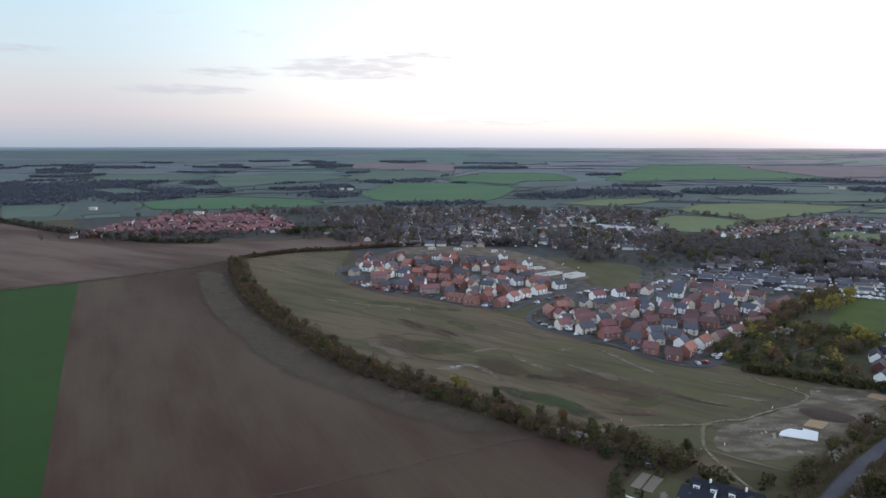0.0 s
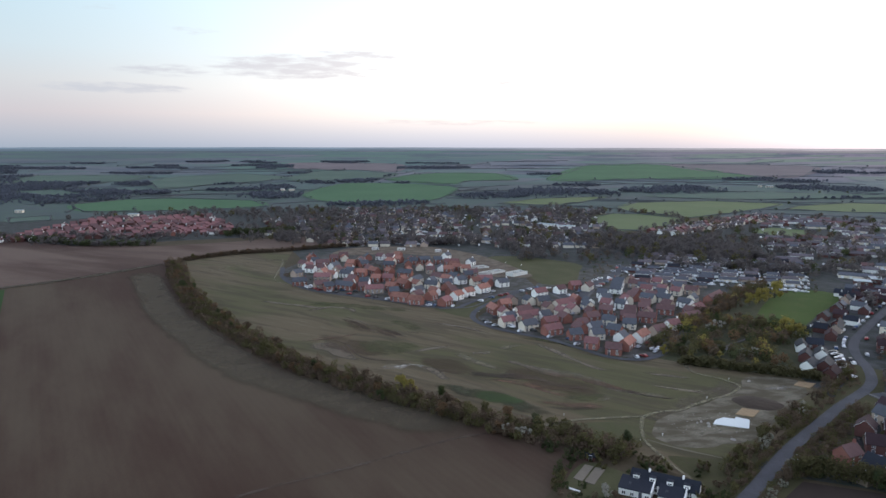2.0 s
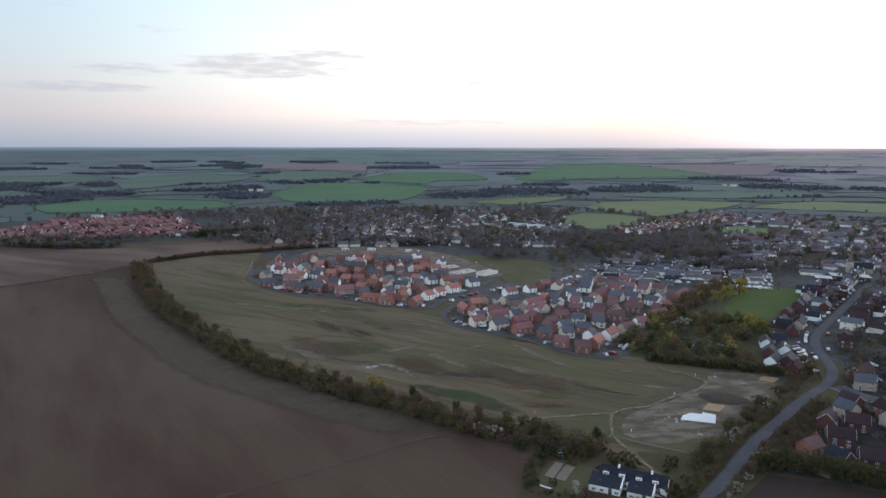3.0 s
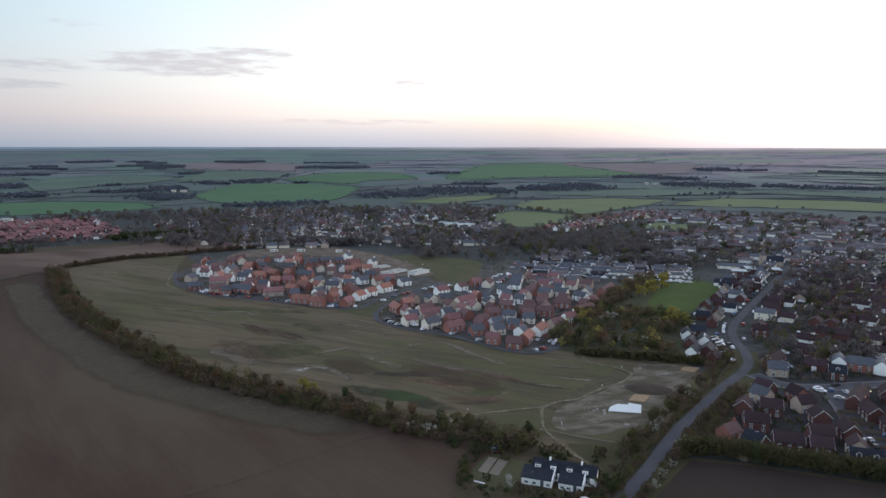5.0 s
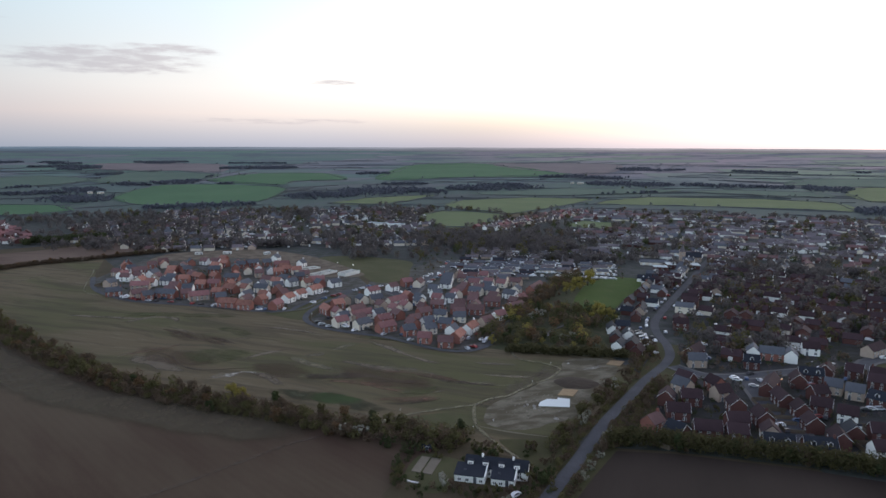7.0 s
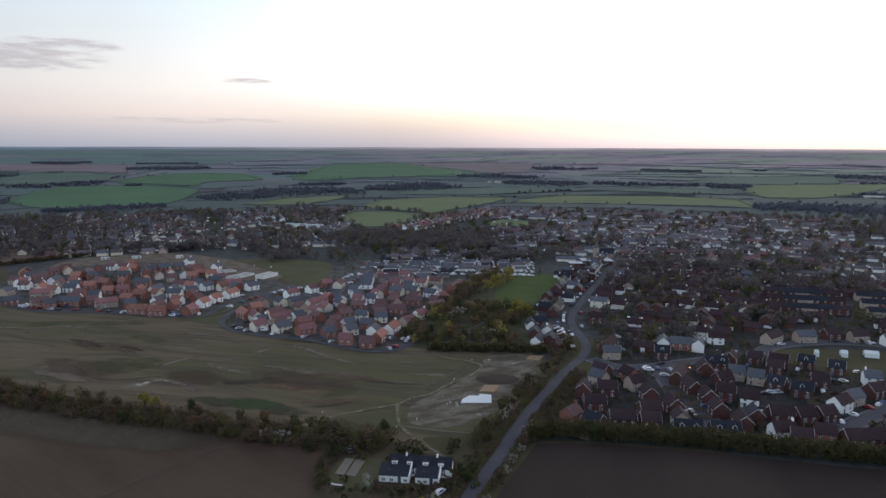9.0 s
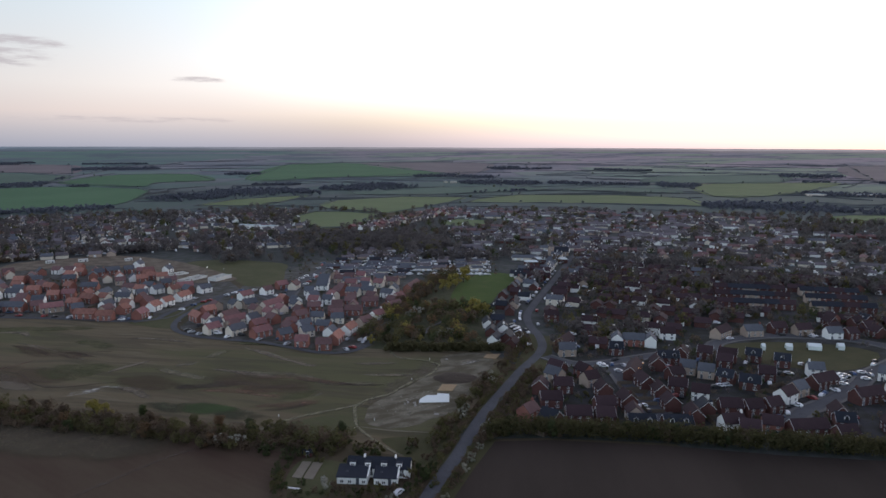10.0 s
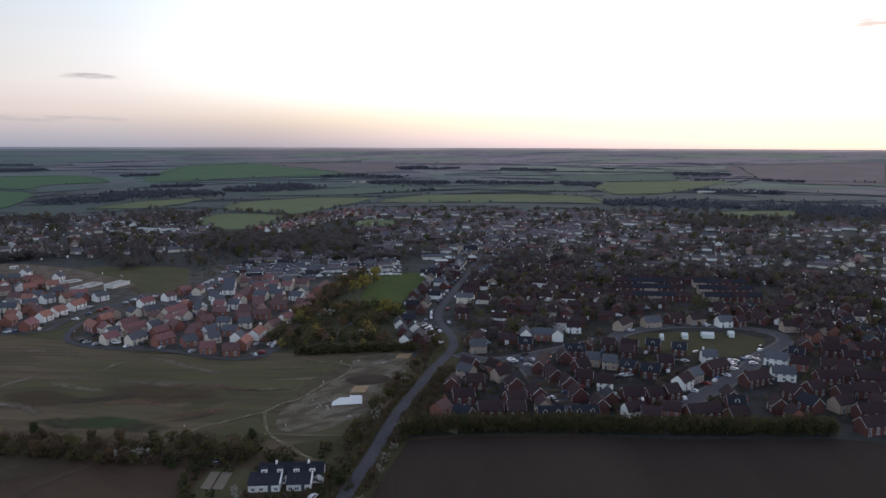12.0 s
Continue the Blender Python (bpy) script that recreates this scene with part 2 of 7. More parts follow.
SHED_ROOF = plain("pale_blue_grey_sheeting", (0.40, 0.46, 0.48), 0.6, 0.1, 0.5)
CONCRETE = plain("pale_concrete", (0.66, 0.71, 0.70), 0.85, 0.06, 0.5)
SITE_WHITE = plain("white_site_panels", (0.62, 0.62, 0.60), 0.7, 0.08)
BARK = plain("bark", (0.075, 0.058, 0.045), 0.95, 0.2)
RUBBER = plain("tyre_rubber", (0.02, 0.02, 0.02), 0.8, 0.1)
CAR_PAINT = {w: plain(w + "_car_paint", c, 0.3, 0.05) for w, c in (("white", (0.72, 0.73, 0.75)), ("silver", (0.42, 0.44, 0.47)), ("black", (0.03, 0.03, 0.035)), ("blue", (0.05, 0.09, 0.18)), ("red", (0.25, 0.03, 0.03)))}
LEAF = {
    "brown": foliage("bare_twigs", (0.113, 0.087, 0.064), (0.171, 0.131, 0.092), (0.136, 0.100, 0.070)),
    "rust": foliage("rusty_buds", (0.147, 0.094, 0.057), (0.211, 0.137, 0.076), (0.157, 0.104, 0.064)),
    "olive": foliage("olive_leaves", (0.094, 0.089, 0.041), (0.151, 0.138, 0.060), (0.116, 0.107, 0.053)),
    "green": foliage("dark_green_leaves", (0.052, 0.068, 0.032), (0.092, 0.110, 0.044), (0.068, 0.078, 0.040)),
    "spring": foliage("yellow_green_leaves", (0.258, 0.228, 0.061), (0.372, 0.314, 0.094), (0.294, 0.252, 0.083)),
    "blossom": foliage("white_blossom", (0.36, 0.35, 0.30), (0.58, 0.56, 0.52), (0.26, 0.26, 0.20)),
    "field hedge": foliage("clipped_hedge_leaves", (0.080, 0.075, 0.038), (0.116, 0.106, 0.050), (0.094, 0.086, 0.044)),
    # Far woodland and hedges: pale grey-blue haze is mixed into their colours.
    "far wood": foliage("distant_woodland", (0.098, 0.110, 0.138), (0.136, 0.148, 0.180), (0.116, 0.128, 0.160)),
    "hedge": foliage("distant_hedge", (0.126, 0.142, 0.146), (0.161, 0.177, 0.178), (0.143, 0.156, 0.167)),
    # Village trees, made paler to stand for the haze over the houses.
    "wood": foliage("winter_wood", (0.110, 0.100, 0.096), (0.178, 0.158, 0.150), (0.138, 0.125, 0.124)),
}
def worked_turf(name, tones, angle):
    """Thin turf on restored ground: long soft bands of olive, brown, pale and dark along one direction."""
    def paint(n):
        p = place(n)
        turn = n.add("ShaderNodeMapping", {"Vector": p, "Rotation": (0, 0, radians(angle))})
        bend = n.make("ShaderNodeMix")
        bend.data_type = "VECTOR"
        turn = n.wire(bend, {0: 0.12, 4: turn, 5: n.math("MULTIPLY", n.noise(0.012, p, 2.0), 160.0)}, 1)
        broad = n.noise(0.030, n.add("ShaderNodeMapping", {"Vector": turn, "Scale": (0.22, 1.0, 1.0)}), 4.0, 0.55)
        streak = n.noise(0.16, n.add("ShaderNodeMapping", {"Vector": turn, "Location": (40, 9, 0), "Scale": (0.10, 1.0, 1.0)}), 4.0, 0.6)
        thin = n.noise(0.42, n.add("ShaderNodeMapping", {"Vector": turn, "Location": (7, 80, 0), "Scale": (0.07, 1.0, 1.0)}), 3.0, 0.6)
        fine = n.noise(0.9, p, 4.0, 0.7)
        olive, brown, pale, dark = tones
        col = n.mix(n.span(broad, 0.41, 0.55, smooth=True), olive, brown)
        col = n.mix(n.span(streak, 0.47, 0.64, 0.0, 0.66, smooth=True), col, dark)
        col = n.mix(n.math("MULTIPLY", n.span(thin, 0.50, 0.72, 0.0, 0.6, smooth=True), n.span(broad, 0.40, 0.62, 0.15, 1.0)), col, pale)
        return n.mix(n.math("MULTIPLY", n.span(fine, 0.35, 0.75), 0.25), col, (0.045, 0.045, 0.025)), fine
    return material(name, paint, 0.95, 0.2)


GRASS_ROUGH = worked_turf("rough_olive_grass", ((0.095, 0.092, 0.045), (0.130, 0.104, 0.064), (0.179, 0.155, 0.106), (0.064, 0.053, 0.035)), 40.0)
# Far pasture: its green holds some blue put in for haze.
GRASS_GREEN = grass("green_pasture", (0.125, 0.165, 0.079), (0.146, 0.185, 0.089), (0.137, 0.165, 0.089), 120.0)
GRASS_LAWN = grass("mown_green", (0.052, 0.088, 0.018), (0.063, 0.100, 0.022), (0.074, 0.090, 0.028), 30.0)
GRASS_MARGIN = grass("field_margin_grass", (0.070, 0.056, 0.034), (0.087, 0.066, 0.043), (0.061, 0.051, 0.030), 14.0)
CROP = grass("young_wheat", (0.021, 0.058, 0.012), (0.027, 0.068, 0.014), (0.024, 0.062, 0.013), 120.0)
# Three far fields, lifted and blued in their colour in place of haze.
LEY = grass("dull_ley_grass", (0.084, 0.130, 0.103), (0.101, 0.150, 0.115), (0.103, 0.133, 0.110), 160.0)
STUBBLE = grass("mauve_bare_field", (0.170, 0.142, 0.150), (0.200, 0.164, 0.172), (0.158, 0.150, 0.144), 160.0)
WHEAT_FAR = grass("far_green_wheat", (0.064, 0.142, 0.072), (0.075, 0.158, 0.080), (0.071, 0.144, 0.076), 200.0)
YARD = grass("gardens_and_yards", (0.062, 0.060, 0.052), (0.112, 0.108, 0.110), (0.056, 0.068, 0.036), 7.0)
# Darker copy of the yards: lens-edge dimming is put into the ground colour.
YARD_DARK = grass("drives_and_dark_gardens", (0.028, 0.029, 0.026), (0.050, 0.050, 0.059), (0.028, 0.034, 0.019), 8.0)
GRASS_DULL = grass("dull_green_turf", (0.074, 0.078, 0.036), (0.092, 0.090, 0.045), (0.086, 0.076, 0.046), 18.0)
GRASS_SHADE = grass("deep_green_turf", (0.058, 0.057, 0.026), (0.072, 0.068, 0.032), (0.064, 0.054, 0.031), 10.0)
WILD = grass("rough_garden_ground", (0.040, 0.046, 0.044), (0.070, 0.072, 0.078), (0.042, 0.056, 0.040), 9.0)
BARE = grass("bare_stony_earth", (0.092, 0.078, 0.053), (0.190, 0.170, 0.130), (0.074, 0.070, 0.045), 6.0, 40, 0.5)
SITE_EARTH = grass("pale_building_site_earth", (0.118, 0.090, 0.068), (0.185, 0.152, 0.120), (0.092, 0.080, 0.056), 9.0)
PATH_DIRT = plain("trodden_grass_path", (0.140, 0.126, 0.088), 0.95, 0.15, 0.5)
WOOD_FLOOR = grass("dark_woodland_floor", (0.051, 0.058, 0.031), (0.078, 0.072, 0.045), (0.060, 0.075, 0.034), 9.0)
DIRT = plain("trodden_dirt", (0.165, 0.145, 0.112), 0.95, 0.15, 0.5)
SPOIL = plain("dark_topsoil_heap", (0.058, 0.045, 0.034), 0.95, 0.2, 0.5)
PATCHY = set()


def patchy(name, col, size=5.0, cover=0.5, full=0.78):
    """Thin wear on the turf: broken blotches with the grass showing between."""
    mat = plain(name, col, 0.95, 0.15, 0.5)
    n = Nodes(mat.node_tree, False)
    front = next(v for v in n.tree.nodes if v.type == "BSDF_PRINCIPLED")
    end = next(v for v in n.tree.nodes if v.type == "OUTPUT_MATERIAL")
    f = n.math("ADD", n.math("MULTIPLY", n.noise(1.0 / size, place(n), 5.0, 0.65), 0.75), n.math("MULTIPLY", n.noise(1.1, place(n), 3.0, 0.7), 0.25))
    core = n.make("ShaderNodeAttribute")
    core.attribute_name = "cover"
    f = n.math("ADD", n.math("SUBTRACT", f, 0.34), n.math("MULTIPLY", core.outputs["Fac"], 0.42))
    bare = n.add("ShaderNodeMixShader", (n.math("MULTIPLY", n.span(f, 0.52 - cover * 0.3, 0.90 - cover * 0.3, 0.0, full, smooth=True), n.span(core.outputs["Fac"], 0.0, 0.8, smooth=True)), n.add("ShaderNodeBsdfTransparent"), front.outputs[0]))
    n.tree.links.new(bare, end.inputs[0])
    PATCHY.add(mat.name)
    return mat


WORN = patchy("worn_pale_earth", (0.170, 0.142, 0.105), 14.0, 0.9)
WORN_THIN = patchy("thin_pale_earth", (0.158, 0.136, 0.100), 5.0, 0.5)
WORN_DARK = patchy("turned_dark_earth", (0.066, 0.050, 0.038), 14.0, 0.75)
WORN_CHALK = patchy("scraped_chalk", (0.33, 0.31, 0.27), 4.0, 0.5)
STRIPPED = patchy("stripped_pale_earth", (0.165, 0.148, 0.098), 9.0, 0.8, 0.75)
WORN_RED = patchy("red_brown_earth", (0.150, 0.092, 0.062), 9.0, 0.8)
FRESH = patchy("fresh_green_growth", (0.086, 0.096, 0.040), 16.0, 0.45)
LUSH = patchy("lush_green_growth", (0.052, 0.084, 0.030), 16.0, 0.7, 0.7)
CHALKY = patchy("broken_white_chalk", (0.38, 0.36, 0.31), 2.6, 0.42, 0.9)
FAINT = patchy("faint_wheel_marks", (0.120, 0.098, 0.078), 4.0, 0.6, 0.5)
MARGIN = patchy("soft_margin_turf", (0.078, 0.064, 0.042), 20.0, 1.2, 0.8)
FOOTWAY = patchy("trodden_pale_footway", (0.184, 0.170, 0.110), 4.0, 0.9, 0.72)
EARTHY = patchy("brown_turned_turf", (0.088, 0.060, 0.040), 22.0, 0.75, 0.5)
DEEP_TURF = patchy("deep_dark_turf", (0.048, 0.050, 0.028), 12.0, 0.9, 0.85)
SOIL_NEAR = soil("ploughed_soil", (0.056, 0.034, 0.024), (0.089, 0.068, 0.046), -25.0, 85.0)
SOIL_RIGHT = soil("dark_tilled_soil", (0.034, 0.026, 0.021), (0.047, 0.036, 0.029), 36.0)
SOIL_FAR = soil("dry_ploughed_soil", (0.073, 0.046, 0.036), (0.137, 0.099, 0.077), -58.0, 60.0)
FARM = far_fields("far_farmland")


# ---- shared builders ----
EYE_X, EYE_Y = 23.0, -8.0


def rise(x, y):
    """The ground: level round the houses, climbing gently to the far ridge."""
    r = math.hypot(x - EYE_X, y - EYE_Y)
    if r < 1550.0:
        return 0.0
    swell = min(1.0, (r - 1550) / 900) * min(1.0, max(0.0, (4860 - r) / 460))
    return 62.0 * ((r - 1550.0) / 3300.0) ** 1.6 + swell * 5.0 * noise.noise(Vector((x, y, 0)) * 0.0012)


def polar(a, r):
    """Azimuth in degrees from north, clockwise, and range."""
    return EYE_X + r * math.sin(radians(a)), EYE_Y + r * math.cos(radians(a))


def to_mesh(name, bm, mats):
    me = bpy.data.meshes.new(name)
    bm.to_mesh(me)
    bm.free()
    for m in mats if isinstance(mats, (list, tuple)) else (mats,):
        me.materials.append(m)
    return me


def array_mesh(name, verts, faces, mat, smooth=False):
    """A mesh of quads from arrays."""
    me = bpy.data.meshes.new(name)
    me.vertices.add(len(verts))
    me.vertices.foreach_set("co", np.asarray(verts, dtype=np.float32).ravel())
    k = faces.shape[1]
    me.loops.add(faces.size)
    me.loops.foreach_set("vertex_index", faces.astype(np.int32).ravel())
    me.polygons.add(len(faces))
    me.polygons.foreach_set("loop_start", np.arange(0, faces.size, k, dtype=np.int32))
    me.update(calc_edges=True)
    me.validate()
    me.materials.append(mat)
    return me


def part(name, me, parent, m=None, label=""):
    ob = new(name, me)
    ob.parent = parent
    if m is not None:
        ob.matrix_local = m
    return tagged(ob, label)


def root(name, m, label, category, group="", kind=""):
    ob = new(name)
    ob.empty_display_size = 0.5
    ob.matrix_world = m
    return tagged(ob, label, category, group, kind)


def box(bm, x0, y0, z0, x1, y1, z1, slot=0, bevel=0.0):
    made = bmesh.ops.create_cube(bm, size=1.0, matrix=Matrix.LocRotScale(((x0 + x1) / 2, (y0 + y1) / 2, (z0 + z1) / 2), None, (x1 - x0, y1 - y0, z1 - z0)))
    faces = {f for v in made["verts"] for f in v.link_faces}
    for f in faces:
        f.material_index = slot
    if bevel:
        bmesh.ops.bevel(bm, geom=list({e for f in faces for e in f.edges}), offset=bevel, segments=1, affect="EDGES")


def prism(bm, outline, y0, y1, slot=0):
    """An outline in x and z, drawn out along y."""
    front = [bm.verts.new((x, y0, z)) for x, z in outline]
    back = [bm.verts.new((x, y1, z)) for x, z in outline]
    made = [bm.faces.new(front), bm.faces.new(back[::-1])]
    for i in range(len(outline)):
        j = (i + 1) % len(outline)
        made.append(bm.faces.new((front[j], front[i], back[i], back[j])))
    for f in made:
        f.material_index = slot


CACHE = {}


def cached(key, build, mats):
    if key not in CACHE:
        bm = bmesh.new()
        build(bm)
        bmesh.ops.recalc_face_normals(bm, faces=bm.faces)
        CACHE[key] = to_mesh(str(key[0]), bm, mats)
    return CACHE[key]


def smooth_line(points, step=6.0):
    """A soft curve through the points, as evenly spaced places."""
    p = [Vector((*q, 0)) for q in points]
    p = [p[0] * 2 - p[1], *p, p[-1] * 2 - p[-2]]
    out = []
    for a, b, c, d in zip(p, p[1:], p[2:], p[3:]):
        k = max(2, int((c - b).length / step))
        for i in range(k):
            t = i / k
            out.append(0.5 * ((2 * b) + (c - a) * t + (2 * a - 5 * b + 4 * c - d) * t * t + (3 * b - a - 3 * c + d) * t ** 3))
    return out + [p[-2]]


def smooth_loop(points, step=6.0):
    """A soft closed curve through the points."""
    p = [Vector((*q, 0)) for q in points]
    out = []
    for i in range(len(p)):
        a, b, c, d = (p[(i + k) % len(p)] for k in (-1, 0, 1, 2))
        k = max(2, int((c - b).length / step))
        for j in range(k):
            t = j / k
            out.append(0.5 * ((2 * b) + (c - a) * t + (2 * a - 5 * b + 4 * c - d) * t * t + (3 * b - a - 3 * c + d) * t ** 3))
    return out


LAYER = [0]


def layer():
    """A step of two millimetres for each piece of ground, so that no two lie in one plane."""
    LAYER[0] += 1
    return LAYER[0] * 0.002


def sheet(name, outline, z, mat, label, category, soft=0.0, kind="structure", roughen=0.0):
    """A piece of ground: a closed outline laid on the land."""
    pts = smooth_loop(outline, soft) if soft else [Vector((*q, 0)) for q in outline]
    if roughen:
        pts = [p + Vector((noise.noise(p * 0.08), noise.noise(p * 0.08 + Vector((9, 4, 0))), 0)) * roughen for p in pts]
    bm = bmesh.new()
    worn = mat.name in PATCHY
    cover = bm.verts.layers.float.new("cover") if worn else None
    rim = [bm.verts.new(p) for p in pts]
    if worn:
        mid = sum(pts, Vector()) / len(pts)
        ring = [bm.verts.new(mid + (p - mid) * 0.6) for p in pts]
        heart = bm.verts.new(mid)
        for v in (*ring, heart):
            v[cover] = 1.0
        for i in range(len(rim)):
            k = (i + 1) % len(rim)
            bm.faces.new((rim[i], rim[k], ring[k], ring[i]))
            bm.faces.new((ring[i], ring[k], heart))
    else:
        bm.faces.new(rim)
    bmesh.ops.triangulate(bm, faces=bm.faces)
    far = max(math.hypot(p.x - EYE_X, p.y - EYE_Y) for p in pts) > 1540
    for _ in range(6 if far else 0):
        long = [e for e in bm.edges if e.calc_length() > 90]
        if long:
            bmesh.ops.subdivide_edges(bm, edges=long, cuts=1)
            bmesh.ops.triangulate(bm, faces=bm.faces)
    lift = z + layer() + (0.9 if far else 0)
    for v in bm.verts:
        v.co.z = rise(v.co.x, v.co.y) + lift
    bmesh.ops.recalc_face_normals(bm, faces=bm.faces)
    if sum(f.normal.z for f in bm.faces) < 0:
        bmesh.ops.reverse_faces(bm, faces=bm.faces)
    return tagged(new(name, to_mesh(name, bm, mat)), label, category, "", kind)


def ribbon(name, points, width, z, mat, label, category, offset=0.0, thick=0.0, step=5.0, wobble=0.0):
    """A strip along a line: a road, a path, a pavement."""
    line = smooth_line(points, step)
    z += layer()
    bm = bmesh.new()
    rows = []
    worn = mat.name in PATCHY
    cover = bm.verts.layers.float.new("cover") if worn else None
    for i, p in enumerate(line):
        d = (line[min(i + 1, len(line) - 1)] - line[max(i - 1, 0)]).normalized()
        side = Vector((-d.y, d.x, 0))
        ends = min(1.0, 0.35 + 0.9 * min(i, len(line) - 1 - i) * step / (width * 4 + 4)) if wobble > 0.5 else 1.0
        w = width * ends * (1 + wobble * noise.noise(p * 0.11))
        c = p + side * (offset + wobble * noise.noise(p * 0.07 + Vector((3, 8, 0))) * width * 0.5)
        z += 0.0003
        if worn:
            fade = min(1.0, min(i, len(line) - 1 - i) * step / (width * 1.5 + 2))
            row = [bm.verts.new((q.x, q.y, z)) for q in (c + side * w * k for k in (0.75, 0.4, 0.0, -0.4, -0.75))]
            for v, k in zip(row, (0.0, 0.8, 1.0, 0.8, 0.0)):
                v[cover] = k * fade
            rows.append(row)
            continue
        rows.append([bm.verts.new((q.x, q.y, zz)) for q, zz in ((c + side * w / 2, 0.0), (c + side * w / 2, z), (c - side * w / 2, z), (c - side * w / 2, 0.0))])
    for a, b in zip(rows, rows[1:]):
        for i in range(4) if worn else range(3) if thick else (1,):
            bm.faces.new((a[i], a[i + 1], b[i + 1], b[i]))
    bmesh.ops.recalc_face_normals(bm, faces=bm.faces)
    up = [f for f in bm.faces if abs(f.normal.z) > 0.5]
    if sum(f.normal.z for f in up) < 0:
        bmesh.ops.reverse_faces(bm, faces=bm.faces)
    bmesh.ops.delete(bm, geom=[v for v in bm.verts if not v.link_faces], context="VERTS")
    return tagged(new(name, to_mesh(name, bm, mat)), label, category, "", "structure")


def road(points, width, label, walks=(-1, 1)):
    ribbon("road", points, width, 0.09, ASPHALT, label, "road")
    for s in walks:
        ribbon("pavement", points, 1.6, 0.2, PAVING, "pale paved footway beside the road", "pavement", s * (width / 2 + 0.85), 0.1)


def clumps(points, size, rng, flat=0.6, out=None):
    """Small bent leaf clumps, one to a point: turned at random, or facing roughly the way that out gives."""
    points = np.asarray(points, dtype=np.float32)
    k = len(points)
    face = rng.normal(size=(k, 3)) if out is None else out + rng.normal(size=(k, 3)) * 0.42
    face /= np.linalg.norm(face, axis=1, keepdims=True) + 1e-9
    a = np.cross(face, rng.normal(size=(k, 3)))
    a /= np.linalg.norm(a, axis=1, keepdims=True) + 1e-9
    b = np.cross(face, a)
    s = np.asarray(size, dtype=np.float32).reshape(-1, 1) * rng.uniform(0.6, 1.35, (k, 1))
    c = face * s * -0.3
    quad = np.stack([points - a * s + c, points - b * s * flat, points + a * s + c, points + b * s * flat], axis=1)
    return quad.reshape(-1, 3), np.arange(4 * k).reshape(-1, 4)


# ---- the land ----
def land():
    """One sheet of ground out to the far ridge: rings round the middle."""
    radii = [0.0, 300.0, 700.0, 1100.0, 1400.0, *np.arange(1550.0, 4861.0, 55.0)]
    k = 240
    verts = [(EYE_X, EYE_Y, 0.0)]
    for r in radii[1:]:
        for i in range(k):
            x, y = polar(i * 360.0 / k, r)
            verts.append((x, y, rise(x, y)))
    quads = np.array([(1 + j * k + i, 1 + j * k + (i + 1) % k, 1 + (j + 1) * k + (i + 1) % k, 1 + (j + 1) * k + i) for j in range(len(radii) - 2) for i in range(k)])
    tris = [(0, 1 + (i + 1) % k, 1 + i) for i in range(k)]
    me = bpy.data.meshes.new("ground")
    me.from_pydata(verts, [], tris + [tuple(int(v) for v in q) for q in quads])
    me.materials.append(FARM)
    for p in me.polygons:
        p.use_smooth = True
    return tagged(new("ground", me), "wide farmland in dusk light reaching the far ridge", "ground", "", "structure")


land()


def far_ridge():
    """The last blue-grey hills, behind all the fields: two low uneven bands at the end of the land. Their haze is put
    in as glowing colour.
    """
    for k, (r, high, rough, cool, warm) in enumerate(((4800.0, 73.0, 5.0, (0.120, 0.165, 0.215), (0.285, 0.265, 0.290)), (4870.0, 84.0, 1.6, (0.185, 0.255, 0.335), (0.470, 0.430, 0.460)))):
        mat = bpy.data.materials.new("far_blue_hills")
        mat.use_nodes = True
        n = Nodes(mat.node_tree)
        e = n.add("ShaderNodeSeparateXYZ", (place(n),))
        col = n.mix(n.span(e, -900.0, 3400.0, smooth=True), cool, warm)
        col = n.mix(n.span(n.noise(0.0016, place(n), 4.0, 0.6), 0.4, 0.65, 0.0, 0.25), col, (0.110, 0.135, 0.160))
        # the hills glow by themselves, in place of haze lit by the sky
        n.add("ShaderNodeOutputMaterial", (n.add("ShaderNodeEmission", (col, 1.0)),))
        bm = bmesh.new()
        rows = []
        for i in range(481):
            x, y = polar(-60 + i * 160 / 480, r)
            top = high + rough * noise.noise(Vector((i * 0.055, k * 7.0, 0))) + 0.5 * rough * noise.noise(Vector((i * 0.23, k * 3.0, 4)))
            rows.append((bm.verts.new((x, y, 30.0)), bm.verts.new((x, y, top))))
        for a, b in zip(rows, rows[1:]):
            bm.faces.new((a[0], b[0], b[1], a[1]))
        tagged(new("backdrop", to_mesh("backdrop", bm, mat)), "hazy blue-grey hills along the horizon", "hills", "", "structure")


far_ridge()

CROP_TOP, CROP_LOW = (-248, 523), (-95, 193)
BELT = [(-156, 632), (-131, 550), (-98, 467), (-67, 405), (-40, 362), (-18, 329), (6, 301), (27, 281), (45, 266), (61, 251), (74, 238), (87, 230), (99, 223), (109, 214)]
TOP_HEDGE = [(-156, 640), (-114, 678), (-72, 693), (-16, 717), (10, 728)]
ROAD = [(60, 104), (90, 138), (120, 169), (139, 186), (165, 211), (189, 231), (211, 249), (240, 271), (255, 292), (266, 316), (280, 337), (305, 362), (351, 405), (395, 446), (439, 488), (488, 533), (560, 600)]
HEDGE_R = [(157, 196), (175, 186), (209, 162), (239, 137), (286, 101)]
SIDE_ROAD = [(236, 262), (240, 246), (254, 239), (268, 238), (290, 236)]
YARD_ROAD = [(258, 238), (250, 220), (239, 201), (226, 180), (216, 168)]
CRESCENT = [(318, 226), (330, 236), (352, 236), (376, 228), (399, 208), (405, 188), (394, 174), (353, 167), (329, 160), (302, 155), (277, 152), (262, 146)]
